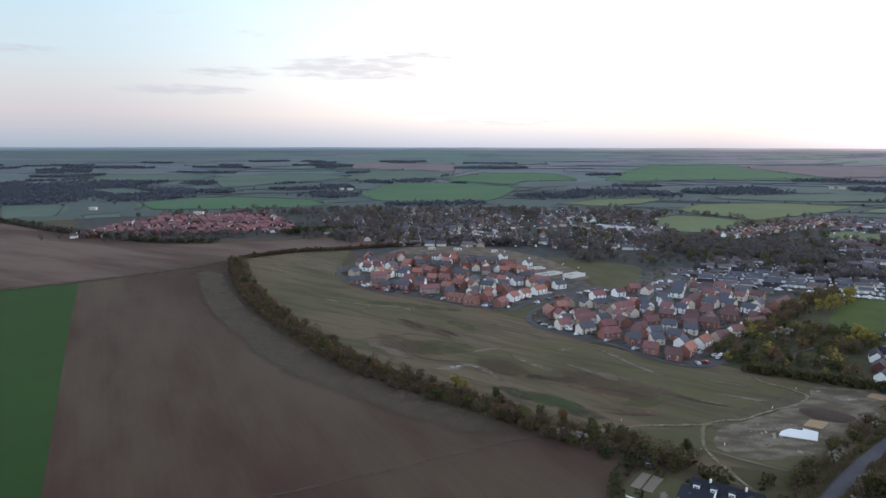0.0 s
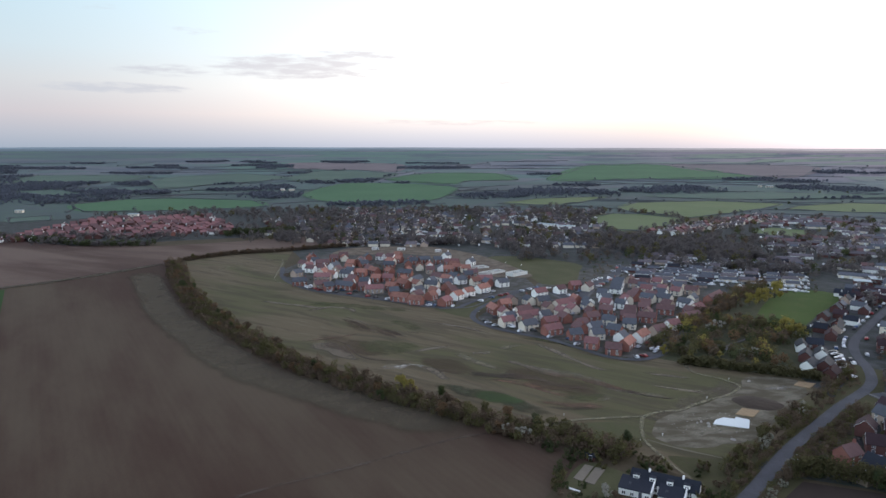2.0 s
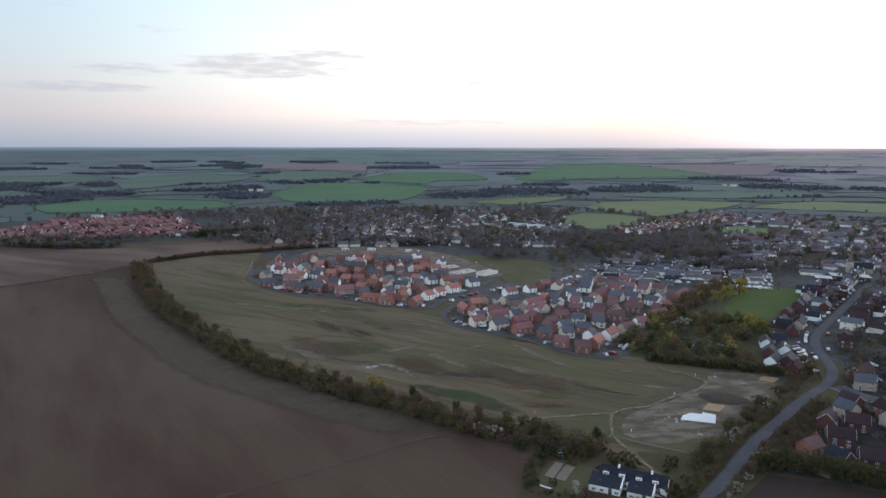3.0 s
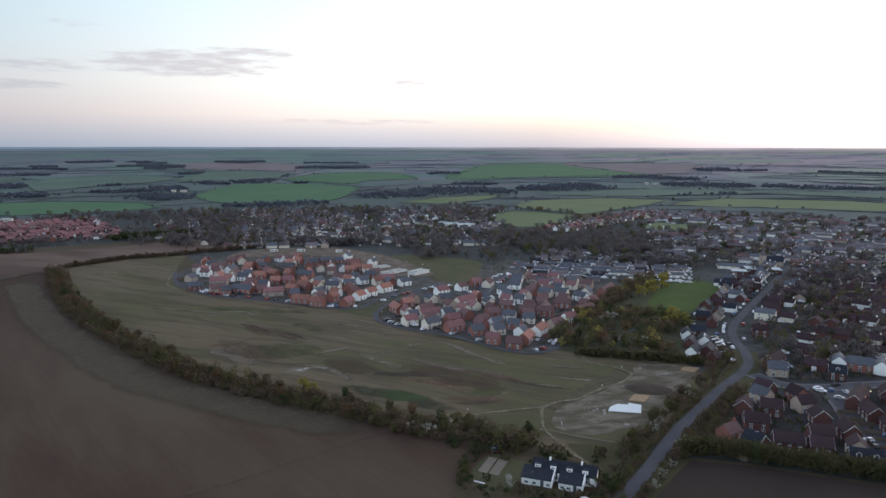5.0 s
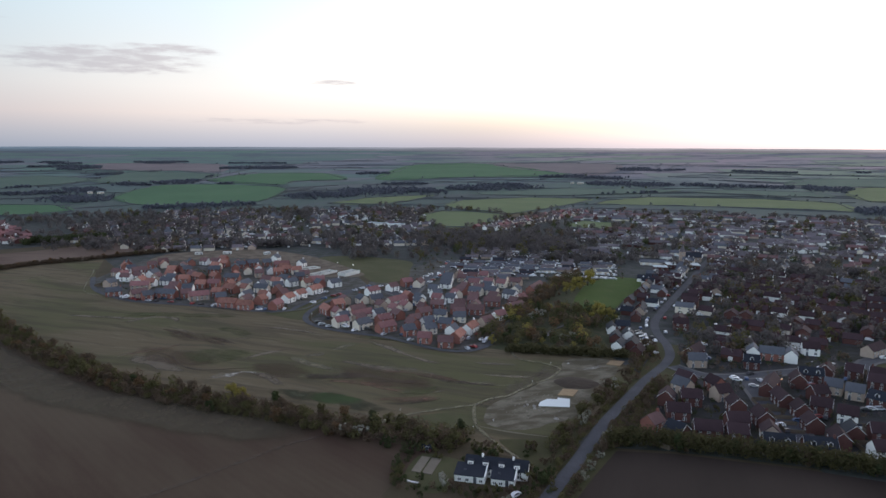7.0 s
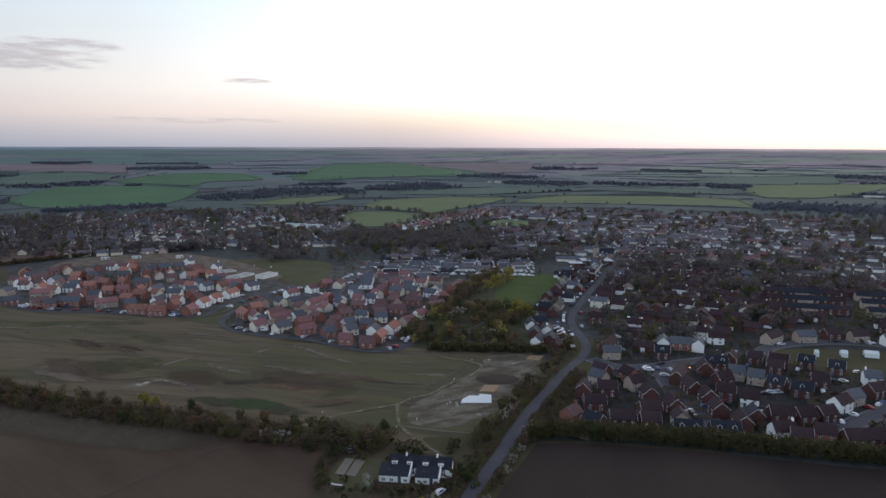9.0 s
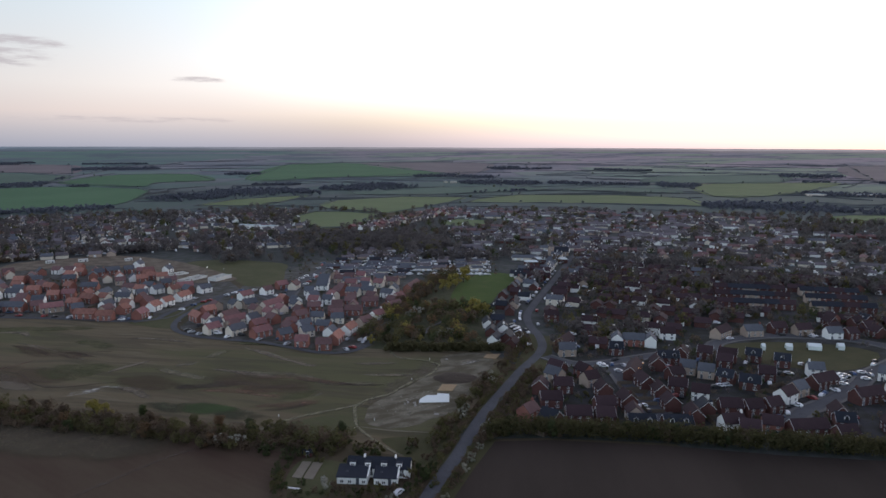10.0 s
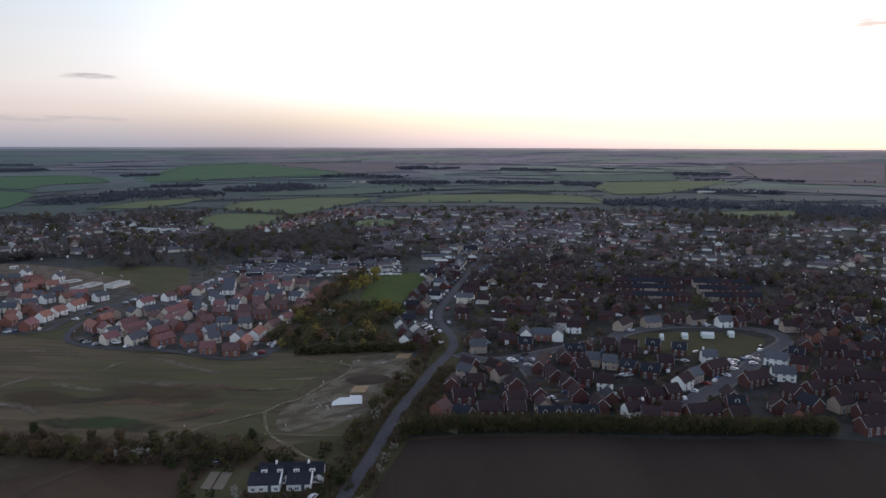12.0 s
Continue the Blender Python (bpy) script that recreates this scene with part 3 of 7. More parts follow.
PATH_LINE = [(173, 312), (170, 300), (172, 293), (178, 287), (181, 281), (182, 275), (171, 265), (161, 261), (152, 256), (144, 251), (135, 250), (127, 246), (123, 238), (119, 226), (119, 217), (120, 205), (123, 192)]
TRACK = [(126, 246), (101, 245), (83, 240), (69, 239), (57, 235), (44, 228), (11, 213), (-13, 200), (-50, 176)]
RIM_1 = [(-58, 600), (-52, 555), (-41, 526), (-21, 497), (13, 474), (36, 457), (54, 442), (74, 436), (84, 448), (100, 466), (121, 482), (142, 500)]
RIM_2 = [(142, 500), (116, 470), (92, 438), (82, 412), (86, 391), (100, 373), (117, 357), (128, 340), (139, 323), (152, 317), (166, 324), (178, 340)]
SPINE_2 = [(142, 500), (152, 470), (158, 447), (170, 470), (190, 505), (222, 548), (240, 580)]

sheet("near_ground", [polar(a, 1120) for a in range(0, 360, 12)], 0.008, GRASS_MARGIN, "rough grass between fields and hedges", "ground")
sheet("village_ground", [polar(a, r) for a, r in ((-27, 830), (-8, 830), (-6, 650), (20, 560), (22, 470), (35, 330), (52, 240), (72, 210), (74, 420), (74, 1130), (50, 1130), (30, 1120), (21, 850), (14, 1150), (-8, 1150), (-27, 1130))], 0.02, WILD, "gardens, drives and yards between the village houses", "ground")
sheet("garden_ground", [polar(a, r) for a, r in ((39, 390), (46, 330), (52, 300), (60, 400), (66, 430), (73, 420), (73, 640), (60, 650), (46, 620), (38, 560))], 0.024, YARD_DARK, "dimmed gardens and drives between closely set houses", "ground")
sheet("crop_field", [CROP_TOP, (-177, 368), (-130, 268), CROP_LOW, (-40, 75), (-160, 20), (-420, 120), (-560, 330), (-292, 497)], 0.05, CROP, "bright green field of young wheat", "field")
sheet("ploughed_field", [CROP_TOP, (-221, 551), (-194, 589), (-161, 628), (-131, 545), (-98, 462), (-67, 400), (-40, 357), (-18, 324), (6, 296), (27, 276), (45, 261), (61, 246), (74, 233), (87, 225), (96, 214), (72, 186), (85, 150), (40, 90), (-40, 75), CROP_LOW, (-130, 268), (-177, 368)], 0.03, SOIL_NEAR, "bare brown ploughed field with drill rows", "field")
sheet("far_ploughed_field", [(-900, 760), (-640, 960), (-560, 938), (-414, 822), (-292, 750), (-198, 742), (-132, 769), (-29, 835), (0, 800), (-5, 728), (-72, 697), (-114, 682), (-154, 650), (-161, 632), (-194, 593), (-221, 555), (-248, 527), (-292, 501), (-420, 419), (-760, 300)], 0.05, SOIL_FAR, "dry brown ploughed field in pale and dark bands", "field")
ribbon("field_margin", [(-176, 596), (-150, 530), (-113, 442), (-72, 368), (-42, 322), (-14, 293), (14, 268), (38, 251), (58, 244), (74, 236)], 22.0, 0.07, MARGIN, "dull grass margin along the tree belt", "field", offset=2.0, wobble=0.12)
sheet("restored_field", [(-150, 640), (-131, 555), (-98, 472), (-67, 410), (-18, 334), (27, 286), (61, 256), (87, 235), (109, 219), (125, 176), (140, 190), (190, 236), (214, 256), (216, 284), (176, 306), (160, 327), (145, 324), (118, 366), (101, 380), (86, 395), (81, 412), (79, 424), (76, 435), (54, 442), (13, 476), (-41, 528), (-55, 580), (-58, 610), (-60, 690), (-114, 674)], 0.04, GRASS_ROUGH, "rough olive-brown grassland over restored ground", "field")
sheet("building_plot", [(-56, 590), (-52, 552), (-21, 495), (36, 456), (54, 441), (75, 436), (100, 466), (142, 502), (142, 561), (127, 649), (72, 700), (-4, 700), (-36, 655)], 0.06, YARD, "paved courts and small gardens of the new estate", "ground")
sheet("building_plot", [(85, 410), (87, 390), (100, 374), (117, 358), (128, 341), (139, 324), (152, 318), (166, 324), (199, 365), (263, 447), (256, 585), (228, 590), (150, 520), (140, 500), (116, 472)], 0.06, YARD, "paved courts and small gardens of the lower estate", "ground")
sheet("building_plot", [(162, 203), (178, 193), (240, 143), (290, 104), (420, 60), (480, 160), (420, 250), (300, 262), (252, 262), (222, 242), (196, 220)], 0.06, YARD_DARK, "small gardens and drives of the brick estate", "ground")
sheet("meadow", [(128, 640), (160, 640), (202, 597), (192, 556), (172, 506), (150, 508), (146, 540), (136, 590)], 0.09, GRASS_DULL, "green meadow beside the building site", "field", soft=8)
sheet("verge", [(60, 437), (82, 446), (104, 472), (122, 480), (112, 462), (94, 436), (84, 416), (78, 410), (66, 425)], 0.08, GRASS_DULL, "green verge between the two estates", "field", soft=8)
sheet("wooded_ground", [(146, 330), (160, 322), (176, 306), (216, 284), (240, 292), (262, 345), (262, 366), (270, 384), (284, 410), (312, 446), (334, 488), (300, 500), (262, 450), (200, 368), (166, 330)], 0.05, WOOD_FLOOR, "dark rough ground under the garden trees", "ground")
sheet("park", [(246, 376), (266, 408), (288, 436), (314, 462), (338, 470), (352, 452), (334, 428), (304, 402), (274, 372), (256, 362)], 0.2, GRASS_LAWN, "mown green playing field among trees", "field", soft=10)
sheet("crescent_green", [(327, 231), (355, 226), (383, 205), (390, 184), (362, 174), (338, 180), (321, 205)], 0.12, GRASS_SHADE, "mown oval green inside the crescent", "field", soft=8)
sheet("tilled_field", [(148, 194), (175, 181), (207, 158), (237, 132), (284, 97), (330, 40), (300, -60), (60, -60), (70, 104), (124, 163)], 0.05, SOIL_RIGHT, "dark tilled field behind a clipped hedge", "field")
sheet("scraped_ground", [(118, 246), (128, 256), (146, 268), (170, 284), (186, 296), (206, 292), (216, 280), (212, 266), (190, 244), (172, 228), (158, 214), (138, 208), (122, 216), (116, 230)], 0.07, FAINT, "broken pale earth round the cleared plot", "ground", soft=5, roughen=4)
sheet("bare_ground", [(130, 241), (123, 226), (134, 216), (147, 219), (158, 221), (173, 235), (193, 252), (208, 267), (212, 281), (194, 288), (183, 276), (166, 262), (146, 251)], 0.08, BARE, "bare stony earth of a cleared building plot", "ground", soft=5, roughen=3)
sheet("rough_lawn", [(121, 212), (132, 208), (146, 209), (158, 215), (151, 204), (138, 190), (127, 184), (123, 198)], 0.075, GRASS_SHADE, "dark green rough grass beside the footpath", "field", soft=4, roughen=2)
sheet("rough_lawn", [(88, 238), (104, 242), (118, 240), (121, 228), (112, 222), (100, 228)], 0.075, GRASS_DULL, "olive green rough grass beside the footpath", "field", soft=4, roughen=2)
sheet("cottage_garden", [(74, 236), (87, 227), (99, 220), (110, 211), (118, 200), (130, 186), (122, 166), (100, 140), (84, 150), (72, 186), (94, 212), (84, 222)], 0.045, GRASS_MARGIN, "rough grass and garden round the cottages", "ground")
sheet("cottage_lawn", [(82, 196), (92, 209), (101, 203), (108, 193), (104, 190), (97, 190), (91, 182), (84, 184)], 0.08, GRASS_DULL, "green lawn of the cottage garden", "ground", soft=3)
sheet("hedge_verge", [(146, 198), (150, 206), (176, 193), (211, 169), (242, 143), (294, 106), (288, 99), (239, 134), (209, 159), (175, 183)], 0.055, WILD, "dark grass under the estate hedge", "ground")
sheet("road_verge", [(124, 176), (150, 203), (190, 240), (212, 256), (236, 280), (254, 300), (262, 290), (240, 262), (222, 243), (194, 218), (170, 200), (140, 176), (110, 150), (60, 98), (52, 106), (90, 142)], 0.05, GRASS_SHADE, "rough grass verge beside the road", "ground")
PALE, DARK, FADED = "pale rutted strip in the rough grass", "dark furrow in the rough grass", "faint pale track in the rough grass"
for pts, wide, mat, words in (
        ([(-1, 418), (11, 400), (22, 382)], 3.6, WORN_DARK, DARK),
        ([(2, 421), (14, 404), (25, 387)], 1.3, WORN, FADED),
        ([(22, 392), (32, 379), (41, 366)], 3.0, WORN_DARK, DARK),
        ([(21, 388), (28, 376), (36, 366)], 1.2, WORN_THIN, PALE),
        ([(35, 381), (43, 379), (51, 374)], 1.4, WORN_THIN, PALE),
        ([(-28, 437), (-17, 440), (-7, 446), (5, 440), (10, 424)], 3.2, WORN, FADED),
        ([(-21, 364), (-11, 368), (-2, 371), (16, 380)], 2.2, WORN_RED, "red-brown earth bank across the grass"),
        ([(-22, 363), (-16, 366), (-9, 368)], 0.9, WORN_CHALK, PALE),
        ([(-2, 367), (7, 357), (13, 338), (22, 329), (36, 326), (48, 324)], 0.9, WORN_DARK, "dark edge of a shallow hollow"),
        ([(18, 320), (24, 317), (29, 318.5), (34, 317), (39, 320), (46, 316), (50, 309)], 4.2, CHALKY, "pale chalky scrape by the tree belt"),
        ([(21, 317), (30, 315), (41, 316)], 1.4, WORN_CHALK, "pale chalky scrape by the tree belt"),
        ([(38, 317), (48, 314), (53, 300), (60, 290)], 4.5, WORN, PALE),
        ([(37, 339), (52, 346), (68, 352)], 3.6, WORN, FADED),
        ([(80, 338), (92, 345), (104, 353)], 3.2, STRIPPED, "straight stripped band of pale earth"),
        ([(102, 354), (108, 349), (115, 334), (119, 325)], 2.6, STRIPPED, "straight stripped band of pale earth"),
        ([(108, 350), (115, 334), (122, 316), (133, 298)], 3.0, WORN, FADED),
        ([(60, 344), (71, 323), (84, 304)], 3.0, STRIPPED, PALE),
        ([(92, 312), (106, 304), (120, 288), (128, 276), (140, 269), (152, 266)], 3.0, STRIPPED, PALE),
        ([(105, 308), (116, 298), (125, 284), (133, 276)], 2.6, WORN_THIN, PALE),
        ([(59, 304), (72, 301), (89, 293)], 6.5, WORN_DARK, DARK),
        ([(66, 296), (80, 292), (96, 283), (110, 276)], 4.5, WORN_RED, "red-brown earth bank across the grass"),
        ([(88, 290), (104, 284), (118, 278)], 3.0, WORN_DARK, DARK),
        ([(83, 327), (99, 307), (114, 294)], 4.0, WORN, FADED),
        ([(96, 303), (110, 296), (124, 283), (138, 266)], 3.4, WORN_RED, "red-brown earth bank across the grass"),
        ([(80, 306), (92, 296), (104, 285)], 3.4, WORN, FADED),
        ([(89, 285), (100, 274), (112, 263)], 3.0, WORN_RED, "red-brown earth bank across the grass"),
        ([(112, 292), (126, 278), (138, 268), (150, 262)], 1.6, WORN_DARK, DARK),
        ([(150, 276), (160, 272), (172, 273)], 3.0, WORN_THIN, PALE),
        ([(140, 284), (152, 276), (166, 268)], 2.4, WORN, FADED),
        ([(123, 281), (131, 274), (139, 268)], 4.0, WORN_DARK, DARK),
        ([(110, 263), (118, 266), (126, 269)], 1.5, WORN_THIN, PALE),
        ([(86, 262), (100, 257), (116, 256)], 3.5, WORN_DARK, DARK),
        ([(40, 298), (56, 286), (72, 274), (86, 256), (100, 246)], 11.0, DEEP_TURF, "deep dark grass along the tree belt"),
        ([(52, 308), (70, 302), (90, 296), (104, 288)], 9.0, WORN_DARK, "broad band of turned dark earth"),
        ([(84, 268), (98, 262), (112, 258), (124, 258)], 5.0, WORN_RED, "red-brown earth bank across the grass"),
        ([(96, 264), (104, 269), (112, 273)], 2.2, STRIPPED, "straight stripped band of pale earth"),
        ([(119, 226), (128, 217), (140, 208)], 1.0, PATH_DIRT, "thin trodden path through rough grass"),
        ([(183, 277), (197, 272), (212, 275)], 5.0, WORN_CHALK, "pale gravelled strip on the cleared plot"),
        ([(-60, 470), (-34, 455), (-8, 440)], 3.0, WORN, FADED),
        ([(50, 400), (68, 392), (86, 372)], 3.2, WORN, FADED),
        ([(144, 300), (158, 292), (170, 284)], 3.0, WORN, FADED)):
    ribbon("worn_strip", pts, wide * (1.7 if mat in (STRIPPED, WORN_THIN) else 1.2), 0.06, mat, words, "track", wobble=0.2 if mat in (STRIPPED, WORN_THIN) else 0.55, step=2.5)
for pts, mat, words in (
        ([(29, 407), (39, 408), (53, 386), (46, 380), (35, 391)], FRESH, "fresh green growth in the rough grass"),
        ([(60, 276), (66, 284), (74, 282), (84, 271), (88, 262), (78, 261), (68, 266)], LUSH, "bright green wet patch beside the tree belt"),
        ([(97, 270), (106, 276), (119, 273), (125, 270), (113, 263), (103, 263)], FRESH, "yellow-green growth in the rough grass"),
        ([(-18, 362), (-7, 367), (2, 365), (11, 343), (17, 326), (6, 329), (-5, 345)], WORN, "thin pale earth by the tree belt"),
        ([(-1, 419), (12, 406), (39, 380), (40, 362), (20, 375), (4, 393)], EARTHY, "brown turned earth among the grass"),
        ([(-13, 385), (6, 375), (29, 352), (30, 330), (9, 337), (-9, 357)], EARTHY, "brown turned earth among the grass"),
        ([(80, 322), (105, 302), (125, 281), (119, 264), (97, 276), (80, 301)], EARTHY, "brown turned earth among the grass"),
        ([(42, 334), (64, 326), (73, 307), (64, 299), (46, 312)], EARTHY, "brown turned earth among the grass"),
        ([(69, 333), (76, 342), (82, 338), (79, 331)], WORN_THIN, "thin pale earth in the grass"),
        ([(6, 360), (24, 368), (46, 358), (52, 340), (34, 331), (18, 336)], FRESH, "fresh green growth in a shallow hollow"),
        ([(88, 372), (108, 362), (130, 334), (146, 316), (164, 306), (150, 320), (128, 350), (104, 372)], FRESH, "green grass along the estate edge"),
        ([(-30, 470), (0, 458), (40, 440), (58, 424), (40, 426), (0, 444), (-34, 456)], FRESH, "green grass along the estate edge")):
    sheet("worn_patch", pts, 0.062, mat, words, "ground", soft=3, roughen=3)

# pastures beyond the village
PASTURES = [
    ([(-133, 1500), (-110, 1706), (-60, 1882), (11, 1893), (119, 1851), (210, 1745), (219, 1641), (147, 1362), (105, 1302), (38, 1279), (-34, 1270), (-93, 1346)], "wheat"),
    ([(320, 965), (390, 1047), (426, 1029), (470, 956), (389, 860), (343, 825), (319, 843)], "pasture"),
    ([(425, 1134), (503, 1242), (655, 1266), (758, 1200), (700, 1133), (567, 1027), (481, 971), (427, 1069)], "pasture"),
    ([(693, 1085), (755, 1146), (895, 1203), (1080, 1100), (1142, 973), (1024, 827), (977, 883), (882, 967), (735, 1060)], "pasture"),
    ([(242, 1238), (338, 1350), (476, 1389), (500, 1380), (438, 1306), (390, 1240), (320, 1195)], "pasture"),
    ([(-510, 1270), (-451, 1386), (-364, 1405), (-209, 1346), (-161, 1210), (-230, 1170), (-333, 1137), (-430, 1130)], "wheat"),
    ([(-718, 1198), (-625, 1233), (-536, 1036), (-581, 974)], "ley"),
    ([(-499, 1036), (-459, 1080), (-430, 1012), (-467, 981)], "ley")]
HILL_FIELDS = [
    ([(50, 2057), (222, 2382), (428, 2346), (437, 2012), (281, 1964), (219, 1831)], "wheat"),
    ([(-597, 1980), (-581, 2214), (-426, 2397), (-240, 2179), (-277, 2008), (-390, 1850), (-483, 1682)], "ley"),
    ([(-249, 2127), (-174, 2570), (-39, 2520), (100, 2368), (18, 2088), (-175, 1993)], "ley"),
    ([(517, 1995), (910, 2883), (1257, 2939), (1200, 2060), (771, 1993)], "wheat"),
    ([(1267, 2930), (1636, 2868), (1759, 2619), (1359, 2075), (1215, 2065)], "stubble"),
    ([(605, 1425), (870, 1496), (1061, 1409), (1066, 1319), (773, 1287), (592, 1359)], "ley"),
    ([(1404, 1188), (1587, 1279), (1905, 1128), (1601, 999), (1321, 927), (1232, 978)], "pasture"),
    ([(1464, 1411), (1766, 1609), (2140, 1469), (1833, 1235), (1614, 1290)], "ley"),
    ([(1038, 614), (1091, 614), (1175, 557), (1087, 513), (989, 526), (969, 562)], "pasture"),
    ([(1068, 1313), (1212, 1324), (1334, 1206), (1234, 1072), (1108, 1225)], "ley"),
    ([(490, 817), (533, 848), (566, 806), (504, 741), (475, 776)], "pasture"),
    ([(-768, 1596), (-704, 1655), (-572, 1519), (-640, 1452)], "ley"),
    ([(-300, 2750), (-330, 3200), (120, 3100), (100, 2500), (-40, 2620)], "stubble"),
    ([(2846, 1656), (3480, 1308), (2109, 781), (2022, 1077)], "stubble"),
    ([(-920, 1900), (-1010, 2250), (-700, 2300), (-660, 1990)], "ley")]
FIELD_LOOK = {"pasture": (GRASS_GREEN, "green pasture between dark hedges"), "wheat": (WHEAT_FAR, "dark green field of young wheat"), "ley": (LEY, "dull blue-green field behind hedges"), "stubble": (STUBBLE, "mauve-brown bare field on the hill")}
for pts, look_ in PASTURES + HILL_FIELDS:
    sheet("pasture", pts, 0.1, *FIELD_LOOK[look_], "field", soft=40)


def inside(x, y, outline):
    hit = False
    for (x0, y0), (x1, y1) in zip(outline, outline[1:] + outline[:1]):
        if (y0 > y) != (y1 > y) and x < (x1 - x0) * (y - y0) / (y1 - y0) + x0:
            hit = not hit
    return hit


def on_pasture(x, y):
    return any(inside(x, y, pts) for pts, _ in PASTURES + HILL_FIELDS)


# ---- roads and paths ----
road(ROAD, 4.8, "grey tarmac country road running into the village", ())
road(SIDE_ROAD, 5.5, "grey tarmac side road into the brick estate")
road(YARD_ROAD, 12.0, "wide tarmac parking court")
road(CRESCENT, 6.0, "curved tarmac estate road round the green")
road(RIM_1, 3.8, "grey tarmac road round the new estate", ())
road(RIM_2, 3.6, "grey tarmac road round the lower estate", ())
road(SPINE_2, 7.0, "grey tarmac road out of the lower estate")
ribbon("footpath", PATH_LINE, 1.6, 0.13, FOOTWAY, "pale trodden footpath across the grass", "path", wobble=0.25, step=3.0)
ribbon("footpath", [(133, 247), *TRACK[:4]], 2.1, 0.12, FOOTWAY, "pale trodden footpath through the belt", "path", wobble=0.3, step=3.0)
ribbon("farm_track", [(70, 238), (61, 235), (51, 232), (34, 223), (15, 213), (-6, 203), (-50, 180)], 2.0, 0.12, FAINT, "faint earth track over the ploughed field", "path", wobble=0.4, step=4.0)
ribbon("footpath", [(119, 226), (104, 226), (92, 232)], 1.2, 0.12, FOOTWAY, "thin trodden path through rough grass", "path", wobble=0.4, step=3.0)
ribbon("footpath", [(-140, 580), (-113, 590), (-97, 622), (-66, 642), (-60, 612), (-59, 565), (-55, 538), (-42, 518)], 1.3, 0.12, FOOTWAY, "pale path at the edge of the estate", "path", wobble=0.3)
ribbon("grass_track", [(-420, 419), (-292, 500), (-221, 555), (-161, 632)], 9.0, 0.1, MARGIN, "grassy track between two fields", "path", wobble=0.25)
ribbon("footpath", [(63, 434), (82, 436), (92, 446), (104, 466)], 1.4, 0.13, PAVING, "pale path curving over the verge", "path", wobble=0.2)
ribbon("garden_path", [(203, 329), (212, 340), (221, 345), (229, 352)], 1.6, 0.12, PAVING, "pale path through the wooded gardens", "path", wobble=0.2)
ribbon("dirt_track", [(171, 222), (182, 232), (196, 246)], 1.0, 0.12, PATH_DIRT, "pale track beside the cleared plot", "path", wobble=0.3)


# ---- houses ----
def wall_mesh(L, D, eaves, top, code):
    def build(bm):
        prism(bm, [(-D / 2, 0), (D / 2, 0), (D / 2, eaves), (0, top), (-D / 2, eaves)], -L / 2, L / 2)
        bmesh.ops.rotate(bm, verts=bm.verts, cent=(0, 0, 0), matrix=Matrix.Rotation(-math.pi / 2, 3, "Z"))
    return cached(("wall", L, D, eaves, top, code), build, WALL[code])


def roof_mesh(L, D, eaves, top, code):
    def build(bm):
        k = (top - eaves) / (D / 2)
        o, t = 0.35, 0.22
        e = eaves - o * k
        outline = [(-D / 2 - o, e + 0.03), (0, top + 0.03), (D / 2 + o, e + 0.03), (D / 2 + o, e + t), (0.14, top + t + 0.02), (0, top + t + 0.12), (-0.14, top + t + 0.02), (-D / 2 - o, e + t)]
        prism(bm, outline, -L / 2 - 0.25, L / 2 + 0.25)
        bmesh.ops.rotate(bm, verts=bm.verts, cent=(0, 0, 0), matrix=Matrix.Rotation(-math.pi / 2, 3, "Z"))
    return cached(("roof", L, D, eaves, top, code), build, ROOF[code])


def chimney_mesh(code):
    """A stack with a corbelled top and two pots, in one piece."""
    def build(bm):
        prism(bm, [(-0.45, -1.2), (0.45, -1.2), (0.45, 0.7), (0.52, 0.7), (0.52, 0.85), (0.33, 0.85), (0.30, 1.2), (0.12, 1.2), (0.10, 0.85), (-0.10, 0.85), (-0.12, 1.2), (-0.30, 1.2), (-0.33, 0.85), (-0.52, 0.85), (-0.52, 0.7), (-0.45, 0.7)], -0.3, 0.3)
        bmesh.ops.triangulate(bm, faces=bm.faces)
        bmesh.ops.rotate(bm, verts=bm.verts, cent=(0, 0, 0), matrix=Matrix.Rotation(math.pi / 2, 3, "Z"))
    return cached(("chimney", code), build, WALL[code])


def panel(bm, w, z0, z1, y, panes, rim, slot):
    """A slab whose front, towards +y, is split into panes that sit back in a frame."""
    xs = [-w / 2 + w * i / panes for i in range(panes + 1)]
    low, high = [bm.verts.new((x, y, z0)) for x in xs], [bm.verts.new((x, y, z1)) for x in xs]
    fronts = [bm.faces.new((low[i + 1], low[i], high[i], high[i + 1])) for i in range(panes)]
    back = [bm.verts.new(p) for p in ((-w / 2, -0.05, z0), (w / 2, -0.05, z0), (w / 2, -0.05, z1), (-w / 2, -0.05, z1))]
    bm.faces.new(back)
    bm.faces.new([*low, back[1], back[0]])
    bm.faces.new([*high[::-1], back[3], back[2]])
    bm.faces.new((low[0], back[0], back[3], high[0]))
    bm.faces.new((low[-1], high[-1], back[2], back[1]))
    bmesh.ops.recalc_face_normals(bm, faces=bm.faces)
    bmesh.ops.inset_individual(bm, faces=fronts, thickness=rim, depth=-0.04)
    for f in fronts:
        f.material_index = slot


def window_mesh(w=1.2, h=1.15):
    return cached(("window", w, h), lambda bm: panel(bm, w, -h / 2, h / 2, 0.06, 2, 0.12, 1), (FRAME, GLASS))


def door_mesh():
    return cached(("door",), lambda bm: panel(bm, 1.15, 0.0, 2.2, 0.07, 1, 0.1, 1), (FRAME, DOOR_PAINT))


